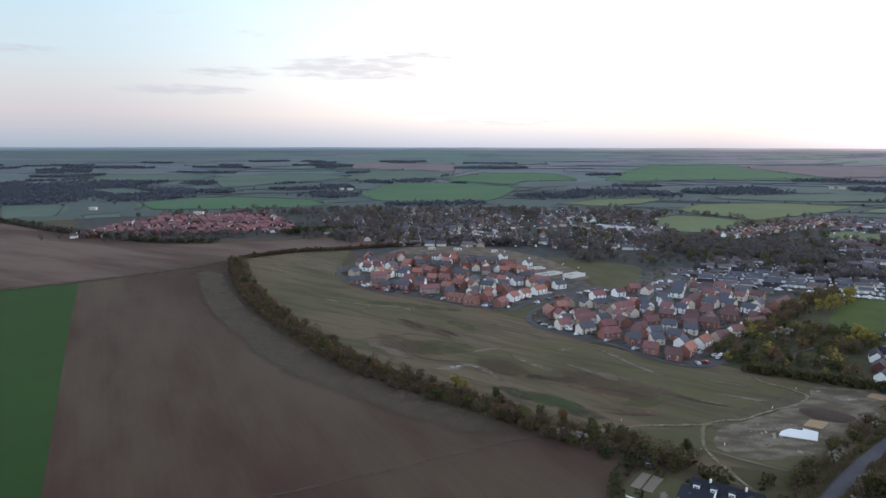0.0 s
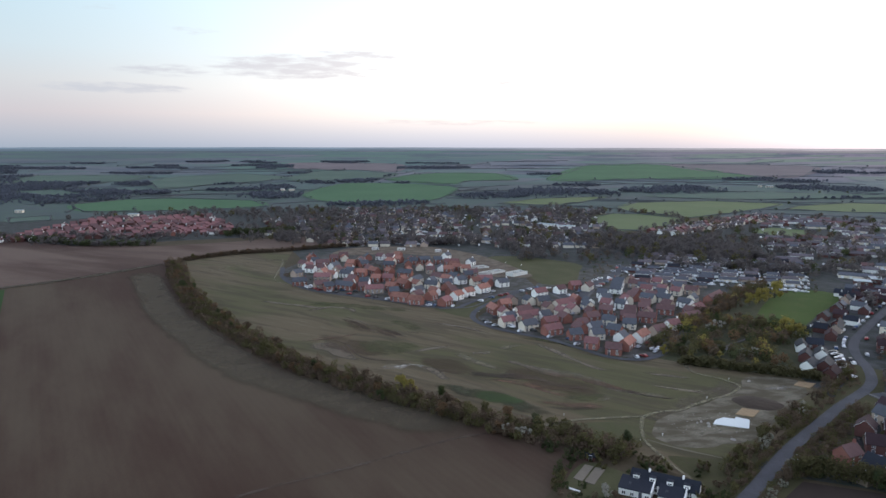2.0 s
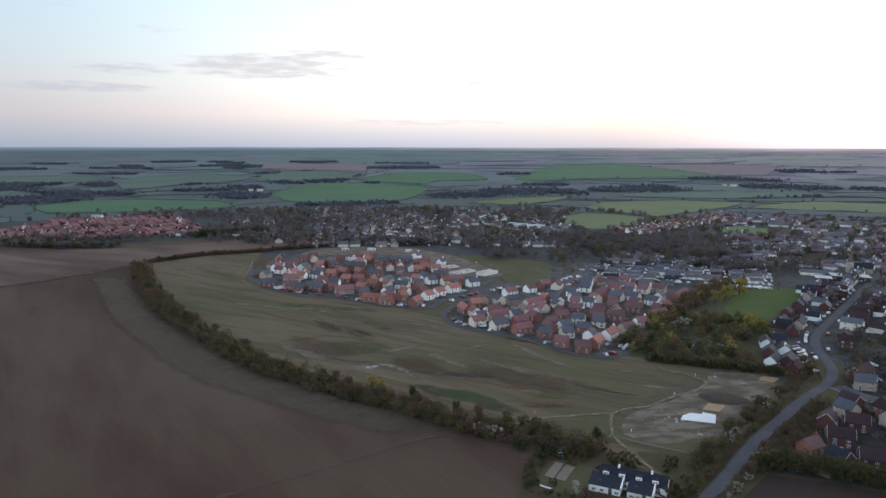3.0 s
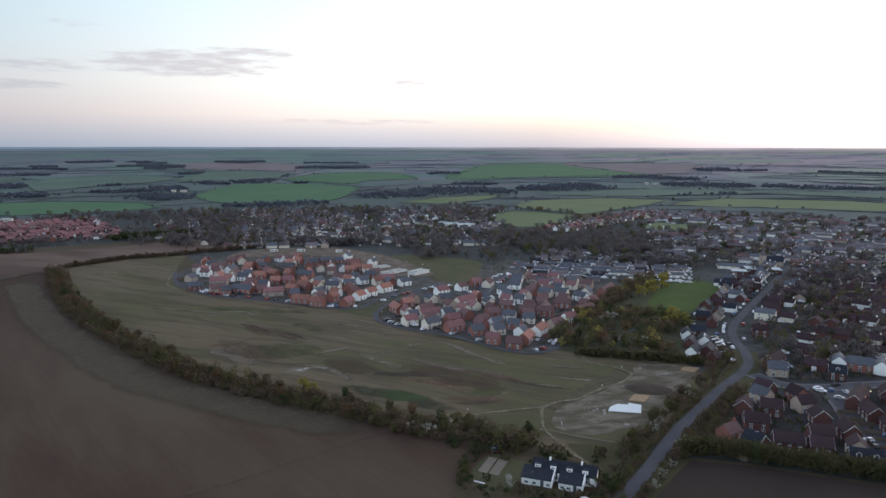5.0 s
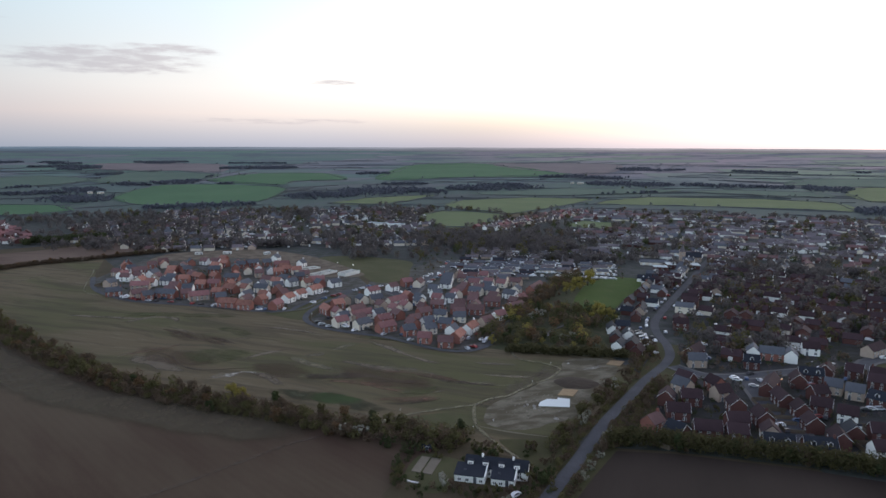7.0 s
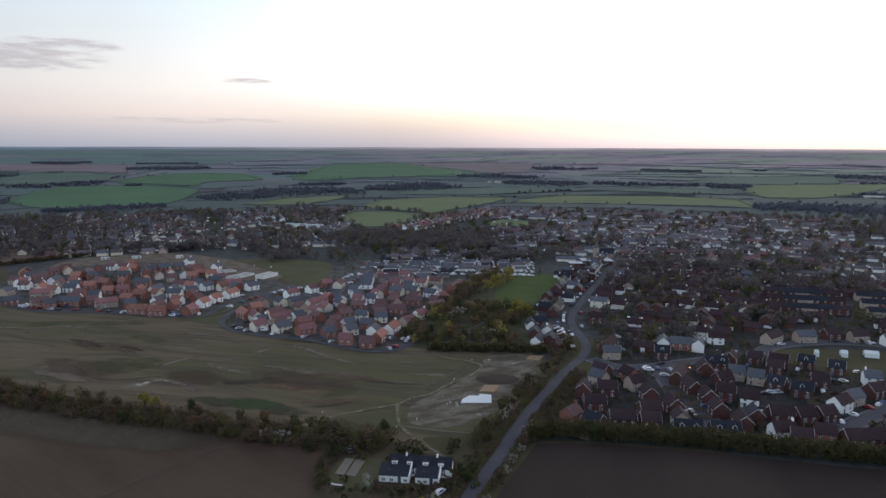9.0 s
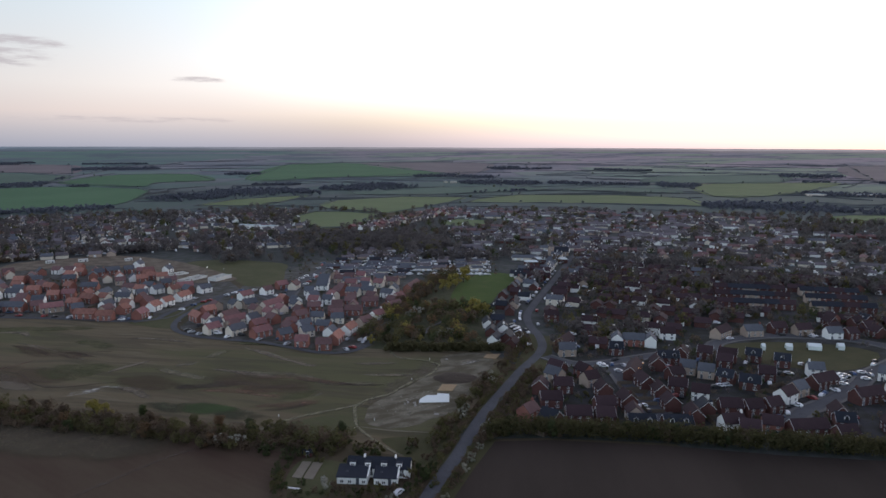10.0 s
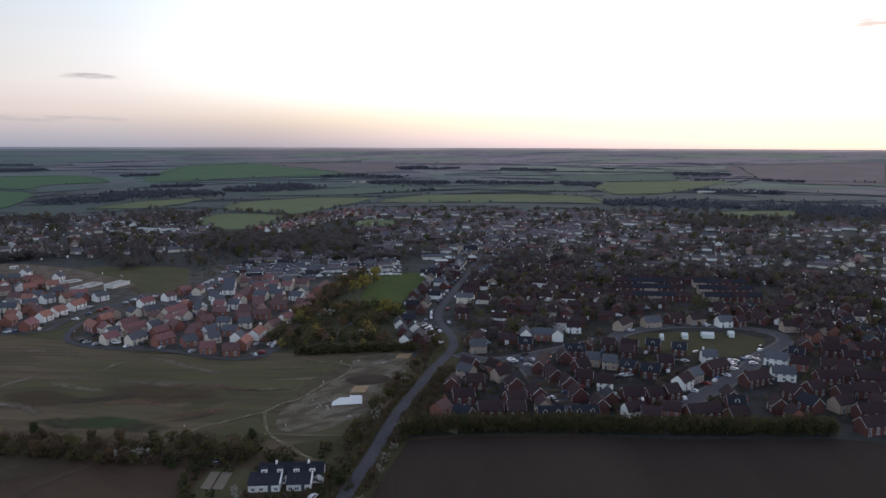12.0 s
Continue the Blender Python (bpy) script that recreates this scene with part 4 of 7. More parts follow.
def barge_mesh(D, eaves, top):
    def build(bm):
        k = (top - eaves) / (D / 2)
        o = 0.36
        e = eaves - o * k
        prism(bm, [(-D / 2 - o, e - 0.02), (0, top - 0.02), (D / 2 + o, e - 0.02), (D / 2 + o, e + 0.14), (0, top + 0.15), (-D / 2 - o, e + 0.14)], -0.04, 0.04)
        bmesh.ops.rotate(bm, verts=bm.verts, cent=(0, 0, 0), matrix=Matrix.Rotation(-math.pi / 2, 3, "Z"))
    return cached(("bargeboard", D, eaves, top), build, FRAME)


def dormer_mesh(code):
    """A small gabled dormer with a window in its face."""
    def build(bm):
        prism(bm, [(-0.8, -0.2), (0.8, -0.2), (0.8, 1.2), (0, 1.9), (-0.8, 1.2)], -2.2, 0.4)
        bmesh.ops.recalc_face_normals(bm, faces=bm.faces)
        for f in bm.faces:
            f.material_index = 1 if f.normal.z > 0.3 else 0
        face = [f for f in bm.faces if f.normal.y > 0.9]
        bmesh.ops.inset_individual(bm, faces=face, thickness=0.22, depth=-0.05)
        for f in face:
            f.material_index = 2
    return cached(("dormer", code), build, (FRAME, ROOF[code], GLASS))


HOUSES = []


def house(x, y, yaw, L, code, D=7.4, eaves=5.0, pitch=0.82, detail=2, name="house", group="", trim=False, dormers=False, label="", stacks=1.0):
    """A gabled house whose ridge runs along its yaw. detail 2: windows, doors; 1: a window or two on each side; 0: walls, roof and chimney."""
    L = max(7.0, round(L * 2) / 2)
    HOUSES.append((x, y, L))
    w, r = code
    top = round(eaves + pitch * D / 2, 2)
    tall = "long " if L > 13 else ""
    ob = root(name, pose(x, y, rise(x, y), 0, 0, yaw), label or f"{tall}{WALL_WORD[w]} house with a {ROOF_WORD[r]} gabled roof", "house", group)
    part("wall", wall_mesh(L, D, eaves, top, w), ob)
    roof = part("roof", roof_mesh(L, D, eaves, top, r), ob)
    rng = random.Random(int(x * 31 + y * 17))
    for s in ([-1, 1] if L > 11 and detail and stacks == 1 else [rng.choice((-1, 1))]):
        if rng.random() > stacks:
            continue
        part("chimney", chimney_mesh(w if w in "wbd" else "b"), roof, pose(s * (L / 2 - 0.75), 0, top + 0.1))
    if detail == 0:
        return ob
    cols = max(2, min(5, round(L / 3.6))) if detail == 2 else 2
    step = L / cols
    doors = {0 if L < 11 else 1, cols - 1 if L > 15 else 0}
    for side in (-1, 1):
        spin = 0 if side > 0 else 180
        for c in range(cols):
            at = -L / 2 + step * (c + 0.5)
            if detail == 2 or side < 0:
                part("window", window_mesh(), ob, pose(at, side * (D / 2 + 0.02), min(3.5, eaves - 0.75), 0, 0, spin))
            if side < 0 and c in doors and detail == 2:
                part("door", door_mesh(), ob, pose(at, side * (D / 2 + 0.03), 0, 0, 0, spin))
            elif detail == 2 or side < 0:
                part("window", window_mesh(1.4, 1.25), ob, pose(at, side * (D / 2 + 0.02), 1.35, 0, 0, spin))
    if trim:
        for s in (-1, 1):
            part("bargeboard", barge_mesh(D, eaves, top), ob, pose(s * (L / 2 + 0.3), 0, 0), "white gable bargeboard")
    if dormers:
        for c in range(max(1, cols - 1)):
            part("dormer", dormer_mesh(r), roof, pose(-L / 2 + L / max(1, cols - 1) * (c + 0.5), -D / 4 - 0.7, eaves + 0.5, 0, 0, 180))
    return ob


def infill(outline, taken, gap, count, codes, seed):
    """More houses on the free plots of an estate, each turned like its nearest neighbour."""
    rng = random.Random(seed)
    near = [p for line in (ROAD, RIM_1, RIM_2, SPINE_2, SIDE_ROAD, YARD_ROAD, CRESCENT) for p in smooth_line(line, 4.0)]
    xs, ys = [p[0] for p in outline], [p[1] for p in outline]
    made = []
    for _ in range(6000):
        x, y = rng.uniform(min(xs), max(xs)), rng.uniform(min(ys), max(ys))
        if not inside(x, y, outline) or any(abs(p.x - x) + abs(p.y - y) < 10.5 for p in near):
            continue
        old = min(taken + made, key=lambda h: math.hypot(h[0] - x, h[1] - y))
        if math.hypot(old[0] - x, old[1] - y) < gap:
            continue
        made.append((round(x, 1), round(y, 1), old[2] + rng.choice((0, 0, 90)), rng.choice((7.5, 8.0, 9.0)), rng.choice(codes)))
        if len(made) >= count:
            break
    return made


# x, y, direction of the ridge, length, wall and roof
LOWER_ESTATE_FRONT = [
    (137, 466, 27, 11.3, 'wr'),
    (154, 475, 29, 9.2, 'wn'),
    (169, 489, 10, 9.2, 'br'),
    (177, 484, 57, 14.0, 'cn'),
    (97, 420, -76, 13.6, 'bo'),
    (106, 433, 17, 8.7, 'bo'),
    (114, 414, 33, 13.8, 'cn'),
    (99, 388, 22, 9.5, 'cr'),
    (114, 400, 23, 16.8, 'cr'),
    (110, 379, 25, 11.6, 'cs'),
    (121, 368, 21, 12.7, 'br'),
    (131, 357, 8, 8.6, 'bs'),
    (135, 339, -30, 7.5, 'br'),
]
LOWER_ESTATE_BACK = [
    (143, 328, -25, 9.1, 'dn'),
    (153, 337, 52, 13.5, 'bo'),
    (166, 351, 46, 13.6, 'wo'),
    (180, 361, 25, 10.5, 'pn'),
    (193, 372, 27, 10.4, 'wr'),
    (147, 371, 16, 8.3, 'ws'),
    (156, 364, -42, 9.1, 'bs'),
    (160, 385, -29, 8.4, 'cs'),
    (169, 376, -24, 8.6, 'cs'),
    (175, 395, -25, 10.2, 'dn'),
    (185, 390, -32, 11.9, 'dn'),
    (173, 429, -41, 7.8, 'wr'),
    (206, 442, -47, 11.0, 'cs'),
]
LOWER_ESTATE_EAST = [
    (217, 440, -51, 11.1, 'cs'),
    (225, 425, -60, 10.7, 'ws'),
    (204, 408, -28, 12.2, 'dn'),
    (198, 448, -75, 10.6, 'dn'),
    (247, 463, -46, 10.2, 'pn'),
    (252, 441, 45, 26.0, 'dn'),
    (211, 389, 22, 16.6, 'dn'),
    (133, 440, 15, 10.1, 'ps'),
    (145, 431, 31, 18.3, 'cr'),
    (156, 442, -76, 8.2, 'bo'),
    (152, 394, 16, 9.4, 'dn'),
    (124, 385, 18, 9.9, 'br'),
]
NEW_ESTATE_FRONT = [
    (-35, 520, 8, 12.2, 'ds'),
    (-18, 508, 21, 11.7, 'pn'),
    (0, 502, -30, 16.9, 'bs'),
    (21, 488, 9, 14.8, 'pr'),
    (39, 459, -30, 14.1, 'bo'),
    (49, 449, -26, 10.9, 'bo'),
    (68, 445, 55, 11.4, 'dr'),
    (78, 462, 47, 9.8, 'wo'),
    (87, 472, 40, 9.4, 'wo'),
    (99, 484, 43, 13.8, 'wo'),
    (117, 503, 24, 10.4, 'ws'),
    (-41, 556, 53, 8.9, 'ps'),
    (-35, 589, 58, 10.7, 'wr'),
    (-19, 538, -8, 14.7, 'pr'),
]
NEW_ESTATE_MIDDLE = [
    (-24, 603, 11, 12.3, 'dn'),
    (-13, 588, 63, 12.7, 'ws'),
    (-1, 550, -27, 11.0, 'ws'),
    (1, 600, -20, 7.5, 'bo'),
    (11, 554, -19, 9.3, 'bo'),
    (14, 516, -18, 8.6, 'ws'),
    (21, 561, -50, 11.0, 'bo'),
    (23, 529, -20, 8.3, 'bo'),
    (32, 529, -17, 9.6, 'br'),
    (34, 496, -42, 9.8, 'bo'),
    (43, 506, -53, 12.8, 'bo'),
    (46, 549, -23, 13.0, 'ds'),
    (53, 520, 55, 14.2, 'cs'),
    (64, 500, -31, 11.5, 'cs'),
    (52, 480, 48, 10.4, 'ws'),
]
NEW_ESTATE_BACK = [
    (71, 531, -44, 10.8, 'cn'),
    (76, 505, 0, 8.0, 'ws'),
    (87, 516, 29, 9.0, 'ws'),
    (96, 537, 0, 7.5, 'ds'),
    (106, 518, 0, 13.1, 'dr'),
    (34, 589, -13, 10.6, 'ds'),
    (12, 597, 24, 8.7, 'ds'),
    (43, 618, -35, 7.5, 'bo'),
    (56, 607, 0, 8.8, 'bs'),
    (66, 612, 12, 11.4, 'ds'),
    (78, 611, 0, 8.3, 'ds'),
    (89, 597, -15, 14.2, 'br'),
    (88, 635, 56, 9.6, 'ws'),
    (106, 598, 47, 8.1, 'ws'),
]
BRICK_ESTATE_WEST = [
    (289.5, 255.5, -42, 12.0, 'bs'),
    (270, 248, -41, 7.5, 'ds'),
    (247, 259, -27, 9.5, 'cs'),
    (255, 271, 30, 16.0, 'dr'),
    (217, 231, -76, 8.3, 'ps'),
    (202, 222, 45, 7.5, 'dn'),
    (211, 218, -32, 8.8, 'dn'),
    (196, 207, -31, 9.5, 'dn'),
    (180, 201, 20, 7.5, 'bo'),
    (195, 189, -31, 10.5, 'dn'),
    (203, 183, -30, 7.8, 'dn'),
    (223, 206, 68, 7.5, 'dn'),
    (211, 192, -23, 8.6, 'dn'),
    (227, 219, -1, 7.5, 'cr'),
    (253, 219, 37, 18.6, 'dr'),
]
BRICK_ESTATE_MIDDLE = [
    (246, 205, 67, 11.5, 'dr'),
    (243, 193, 63, 7.5, 'dn'),
    (236, 181, 64, 7.5, 'dn'),
    (210, 171, -35, 10.7, 'ds'),
    (221, 164, -30, 11.6, 'ds'),
    (240, 155, -21, 9.2, 'wr'),
    (241, 148, -48, 7.5, 'dn'),
    (253, 166, -34, 9.2, 'dn'),
    (260, 161, -20, 7.6, 'dn'),
    (269, 159, -10, 7.8, 'dn'),
    (256, 183, -51, 7.5, 'wn'),
    (265, 205, -11, 7.8, 'dr'),
    (278, 209, -55, 7.5, 'cs'),
    (281, 201, -55, 7.5, 'cs'),
    (282, 191, -68, 7.5, 'ds'),
    (285, 181, -55, 9.1, 'ds'),
]
BRICK_ESTATE_GREEN = [
    (281, 224, -36, 10.8, 'ds'),
    (304, 221, -57, 7.5, 'dr'),
    (301, 207, -54, 7.5, 'dr'),
    (321, 206, -60, 7.5, 'ds'),
    (326, 194, -55, 7.5, 'ds'),
    (302, 185, -50, 7.7, 'dn'),
    (327, 178, -42, 7.5, 'ws'),
    (315, 167, -5, 14.7, 'dr'),
    (296, 166, -3, 7.8, 'ps'),
    (285, 164, 7, 9.9, 'wr'),
    (260, 138, -24, 15.2, 'dn'),
    (278, 135, -43, 7.5, 'ds'),
    (267, 128, -20, 8.0, 'dr'),
    (361, 237, -20, 11.4, 'cs'),
    (379, 234, -19, 9.8, 'dn'),
    (388, 225, -19, 10.4, 'cr'),
]
BRICK_ESTATE_EAST = [
    (396, 212, -27, 9.3, 'ws'),
    (404, 207, -15, 7.5, 'dn'),
    (344, 244, 14, 15.2, 'cr'),
    (315, 256, -36, 8.9, 'wn'),
    (350, 156, -69, 11.3, 'ws'),
    (331, 143, -51, 10.7, 'ws'),
    (361, 133, -60, 14.3, 'dn'),
    (341, 128, -36, 11.4, 'dn'),
    (355, 116, -48, 12.7, 'dn'),
    (322, 125, -19, 7.9, 'dr'),
    (336, 111, -48, 11.3, 'dn'),
    (313, 110, -17, 8.8, 'cr'),
    (299, 93, -24, 11.3, 'dn'),
    (434, 175, -36, 14.9, 'dr'),
    (387, 146, -52, 12.5, 'dn'),
    (314, 147, -12, 14.7, 'dn'),
    (313, 99, -31, 13.1, 'dr'),
    (460, 185, -24, 9.2, 'dn'),
    (403, 137, -45, 17.4, 'dn'),
]
NEW_ESTATE_MORE = infill([(-50, 600), (-46, 556), (-18, 502), (36, 465), (54, 450), (72, 446), (96, 474), (112, 500), (110, 540), (84, 600), (60, 650), (0, 655), (-40, 640)], NEW_ESTATE_FRONT + NEW_ESTATE_MIDDLE + NEW_ESTATE_BACK, 9.0, 52, ("bs", "wo", "pn", "co", "bn", "bo", "wn", "bo", "ws", "co"), 4)
LOWER_ESTATE_MORE = infill([(92, 404), (104, 384), (134, 352), (146, 334), (160, 332), (196, 368), (256, 446), (244, 500), (214, 520), (196, 490), (172, 450), (150, 440), (120, 462)], LOWER_ESTATE_FRONT + LOWER_ESTATE_BACK + LOWER_ESTATE_EAST, 9.2, 46, ("dn", "cs", "dn", "pn", "cr", "ws"), 5)
BRICK_ESTATE_MORE = infill([(158, 206), (178, 194), (240, 146), (290, 106), (350, 76), (420, 70), (470, 150), (440, 230), (410, 246), (398, 222), (412, 190), (396, 166), (330, 150), (300, 148), (262, 140), (240, 160), (262, 205), (305, 214), (318, 200), (322, 216), (312, 232), (290, 242), (250, 250), (214, 238)], BRICK_ESTATE_WEST + BRICK_ESTATE_MIDDLE + BRICK_ESTATE_GREEN + BRICK_ESTATE_EAST, 9.2, 75, ("dn", "dn", "dn", "dn", "ds", "cn", "bn"), 6)
ROADSIDE_ROWS = infill([(240, 296), (250, 340), (262, 356), (276, 370), (306, 397), (332, 426), (352, 455), (372, 474), (392, 452), (350, 412), (304, 369), (278, 344), (264, 318), (256, 294)], [(246, 318, 60, 9, "pk"), (262, 340, 55, 9, "pk"), (320, 392, 43, 9, "pk")], 8.8, 30, ("dk", "wk", "ds", "wk", "pk", "ws", "dm"), 12)
ROADSIDE_ROWS = [h for h in ROADSIDE_ROWS if h[1] > 334] + [(243, 326, 62, 10, "wk"), (252, 329, -30, 8, "dk"), (235, 310, 52, 10, "dk"), (245, 313, 60, 9, "wk"), (228, 296, 40, 10, "wk"), (236, 296, 48, 11, "dk"), (231, 284, 42, 9, "dm")]
for x, y, yaw, L, code in ROADSIDE_ROWS:
    house(x, y, yaw, L, code, D=5.8, eaves=2.9, pitch=0.8, detail=1, group="houses between the road and the park", stacks=0.5)
for rows, group in ((NEW_ESTATE_MORE, "houses of the new estate"), (LOWER_ESTATE_MORE, "houses of the lower estate"), (LOWER_ESTATE_FRONT, "houses of the lower estate"), (LOWER_ESTATE_BACK, "houses of the lower estate"), (LOWER_ESTATE_EAST, "houses of the lower estate"),
                    (NEW_ESTATE_FRONT, "houses of the new estate"), (NEW_ESTATE_MIDDLE, "houses of the new estate"), (NEW_ESTATE_BACK, "houses of the new estate")):
    for x, y, yaw, L, code in rows:
        house(x, y, yaw, L * 0.88, code.replace("d", "b"), D=6.2, eaves=3.7, pitch=0.80, group=group, stacks=0.3)
for rows in (BRICK_ESTATE_WEST, BRICK_ESTATE_MIDDLE, BRICK_ESTATE_GREEN, BRICK_ESTATE_EAST, BRICK_ESTATE_MORE):
    for x, y, yaw, L, code in rows:
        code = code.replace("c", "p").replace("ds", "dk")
        # brown and red roofs become maroon, which also holds the lens-edge dimming
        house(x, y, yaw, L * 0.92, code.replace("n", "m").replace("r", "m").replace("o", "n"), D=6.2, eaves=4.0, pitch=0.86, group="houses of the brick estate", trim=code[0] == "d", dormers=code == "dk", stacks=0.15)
# the white house with two end gables by the side road
for x, y, yaw, L in ((283, 261, 47, 8.0), (296, 250, 47, 8.0)):
    house(x, y, yaw, L, "ws", D=6.0, eaves=4.2, pitch=0.86, group="houses of the brick estate", stacks=0.0, label="white rendered cross wing with a grey slate gable")
# long terraces in parallel rows behind the crescent
for (x0, y0), (x1, y1) in (((408, 293), (482, 230)), ((428, 311), (500, 247)), ((446, 327), (520, 262))):
    turn = math.atan2(y1 - y0, x1 - x0)
    for i in range(10):
        if i == 5:
            continue
        house(x0 + math.cos(turn) * 9.6 * i, y0 + math.sin(turn) * 9.6 * i, math.degrees(turn), 9.5, ("dm", "dk", "pk", "dk")[i % 4], D=6.4, eaves=4.0, pitch=0.7, detail=1, group="long terraces", stacks=0.5)
# the row of white cottages by the road
def cottage(x, y, yaw, L, x0, x1):
    """Half of the row: a gabled block with flat dormers and, towards the garden, a low wing from x0 to x1 under a lean-to roof."""
    ob = house(x, y, yaw, L, "wk", D=6.0, eaves=3.3, pitch=0.76, detail=1, stacks=0.0, name="cottage", group="row of cottages", label="white rendered cottage with a dark slate roof and lean-to wing")

    def wing_walls(bm):
        bm_slope = [(-7.9, 0.0), (-2.9, 0.0), (-2.9, 3.75), (-7.9, 2.3)]
        n0 = len(bm.verts)
        prism(bm, bm_slope, x0, x1)
        bm.verts.ensure_lookup_table()
        for v in bm.verts[n0:]:
            v.co = Vector((v.co.y, v.co.x, v.co.z))

    def wing_slates(bm, a, b, y0, lift, thick):
        n0 = len(bm.verts)
        drop = (3.85 - 2.25) / 6.2
        z = lambda yy: 2.25 + (yy + 8.3) * drop + lift
        prism(bm, [(y0, z(y0)), (-2.1, z(-2.1)), (-2.1, z(-2.1) + thick), (y0, z(y0) + thick)], a, b)
        bm.verts.ensure_lookup_table()
        for v in bm.verts[n0:]:
            v.co = Vector((v.co.y, v.co.x, v.co.z))

    wing = part("wing", cached(("wing", x0), wing_walls, WALL["w"]), ob, None, "low white rendered wing")
    part("wing_roof", cached(("wing_roof", x0), lambda bm: wing_slates(bm, x0 - 0.25, x1 - 0.1, -8.3, 0.1, 0.14), ROOF["k"]), wing, None, "dark slate lean-to roof")
    part("parapet", cached(("parapet", x0), lambda bm: wing_slates(bm, x1 - 0.09, x1 + 0.3, -8.1, 0.05, 0.55), WALL["w"]), wing, None, "white sloping parapet wall")
    for k, at in enumerate((0.16, 0.42, 0.68, 0.88)):
        if k == 2:
            part("door", door_mesh(), wing, pose(x0 + (x1 - x0) * at, -7.93, 0.02, 0, 0, 180))
        else:
            part("window", window_mesh(1.1, 0.95), wing, pose(x0 + (x1 - x0) * at, -7.92, 0.95, 0, 0, 180))
    part("rooflight", cached(("rooflight",), lambda bm: box(bm, -0.4, -0.5, 0.0, 0.4, 0.5, 0.1, 0, 0.02), GLASS), wing, pose(x0 + (x1 - x0) * 0.3, -5.4, 3.2, 14.5, 0, 0), "dark roof window")
    for at in (-0.33, 0.16):
        dormer = part("dormer", cached(("flat_dormer",), lambda bm: box(bm, -0.9, -1.3, -0.6, 0.9, 0.5, 0.5, 0, 0.05), WALL["w"]), ob, pose(at * L, -1.5, 4.5), "flat white roof dormer")
        part("dormer_roof", cached(("dormer_roof",), lambda bm: box(bm, -1.0, -1.4, 0.51, 1.0, 0.6, 0.62, 0, 0.02), ROOF["k"]), dormer)
        part("window", window_mesh(1.2, 0.7), dormer, pose(0, -1.32, -0.25, 0, 0, 180))
    part("chimney", chimney_mesh("w"), ob, pose(0.02 * L, 0, 5.4))
    return ob


cottage(106.5, 190.0, -33, 10.0, -7.4, 2.2)
cottage(114.9, 184.5, -33, 10.0, -5.8, 1.6)


# ---- trees ----
def trunk_mesh(key, rng):
    def build(bm):
        def limb(a, b, r0, r1):
            d = Vector(b) - Vector(a)
            m = Matrix.Translation((Vector(a) + Vector(b)) / 2) @ d.to_track_quat("Z", "Y").to_matrix().to_4x4()
            bmesh.ops.create_cone(bm, cap_ends=True, segments=6, radius1=r0, radius2=r1, depth=d.length, matrix=m)
        limb((0, 0, -0.02), (0.01, 0.01, 0.42), 0.035, 0.024)
        limb((0.01, 0.01, 0.40), (0.03, -0.02, 0.86), 0.024, 0.006)
        for i in range(6):
            a, h = i * 1.05 + rng.uniform(-0.4, 0.4), rng.uniform(0.26, 0.55)
            limb((0.01, 0.01, h), (0.26 * math.cos(a), 0.26 * math.sin(a), h + rng.uniform(0.14, 0.30)), 0.014, 0.004)
    return cached(("trunk", key), build, BARK)


def crown_mesh(key, leaf, rng, count, spread, low, fine):
    """An uneven crown: clumps gathered round a dozen boughs, with gaps between."""
    pts, ways, made = [], [], 11
    for i in range(made):
        a, rr, h = rng.uniform(0, 6.28), spread * math.sqrt(rng.uniform(0.0, 1.0)), rng.uniform(low + 0.1, 0.86)
        rr *= 1.0 - 0.55 * max(0.0, (h - 0.55) / 0.4)
        c = np.array((rr * math.cos(a), rr * math.sin(a), h))
        k = count // made
        d = rng.normal(size=(k, 3))
        d /= np.linalg.norm(d, axis=1, keepdims=True)
        pts.append(c + d * (rng.uniform(0.35, 1.0, (k, 1)) * rng.uniform(0.13, 0.21)))
        ways.append(d)
    pts = np.concatenate(pts)
    pts[:, 2] = np.clip(pts[:, 2], 0.06, 1.05)
    out = np.concatenate(ways) + (pts - (0, 0, 0.45)) * 1.2
    v, f = clumps(pts, np.full(len(pts), fine), rng, 0.65, out)
    return array_mesh("crown", v, f, LEAF[leaf])


TREES = {}


def tree_kind(kind, i):
    """The trunk and crown meshes of a kind of tree, one metre tall."""
    if (kind, i) not in TREES:
        rng = np.random.default_rng(100 + i * 7 + len(kind))
        leaf, count, spread, low, fine = {
            "bare tree": ("brown", 640, 0.33, 0.14, 0.040), "rust tree": ("rust", 640, 0.33, 0.10, 0.042), "olive tree": ("olive", 660, 0.35, 0.08, 0.046), "evergreen": ("green", 660, 0.33, 0.04, 0.050),
            "spring tree": ("spring", 760, 0.40, 0.08, 0.046), "blossom bush": ("blossom", 420, 0.55, 0.0, 0.07), "bush": ("green", 420, 0.6, 0.0, 0.08), "olive bush": ("olive", 420, 0.6, 0.0, 0.08), "bare bush": ("brown", 420, 0.6, 0.0, 0.065)}[kind]
        TREES[kind, i] = trunk_mesh((kind, i), rng), crown_mesh((kind, i), leaf, rng, count, spread, low, fine)
    return TREES[kind, i]


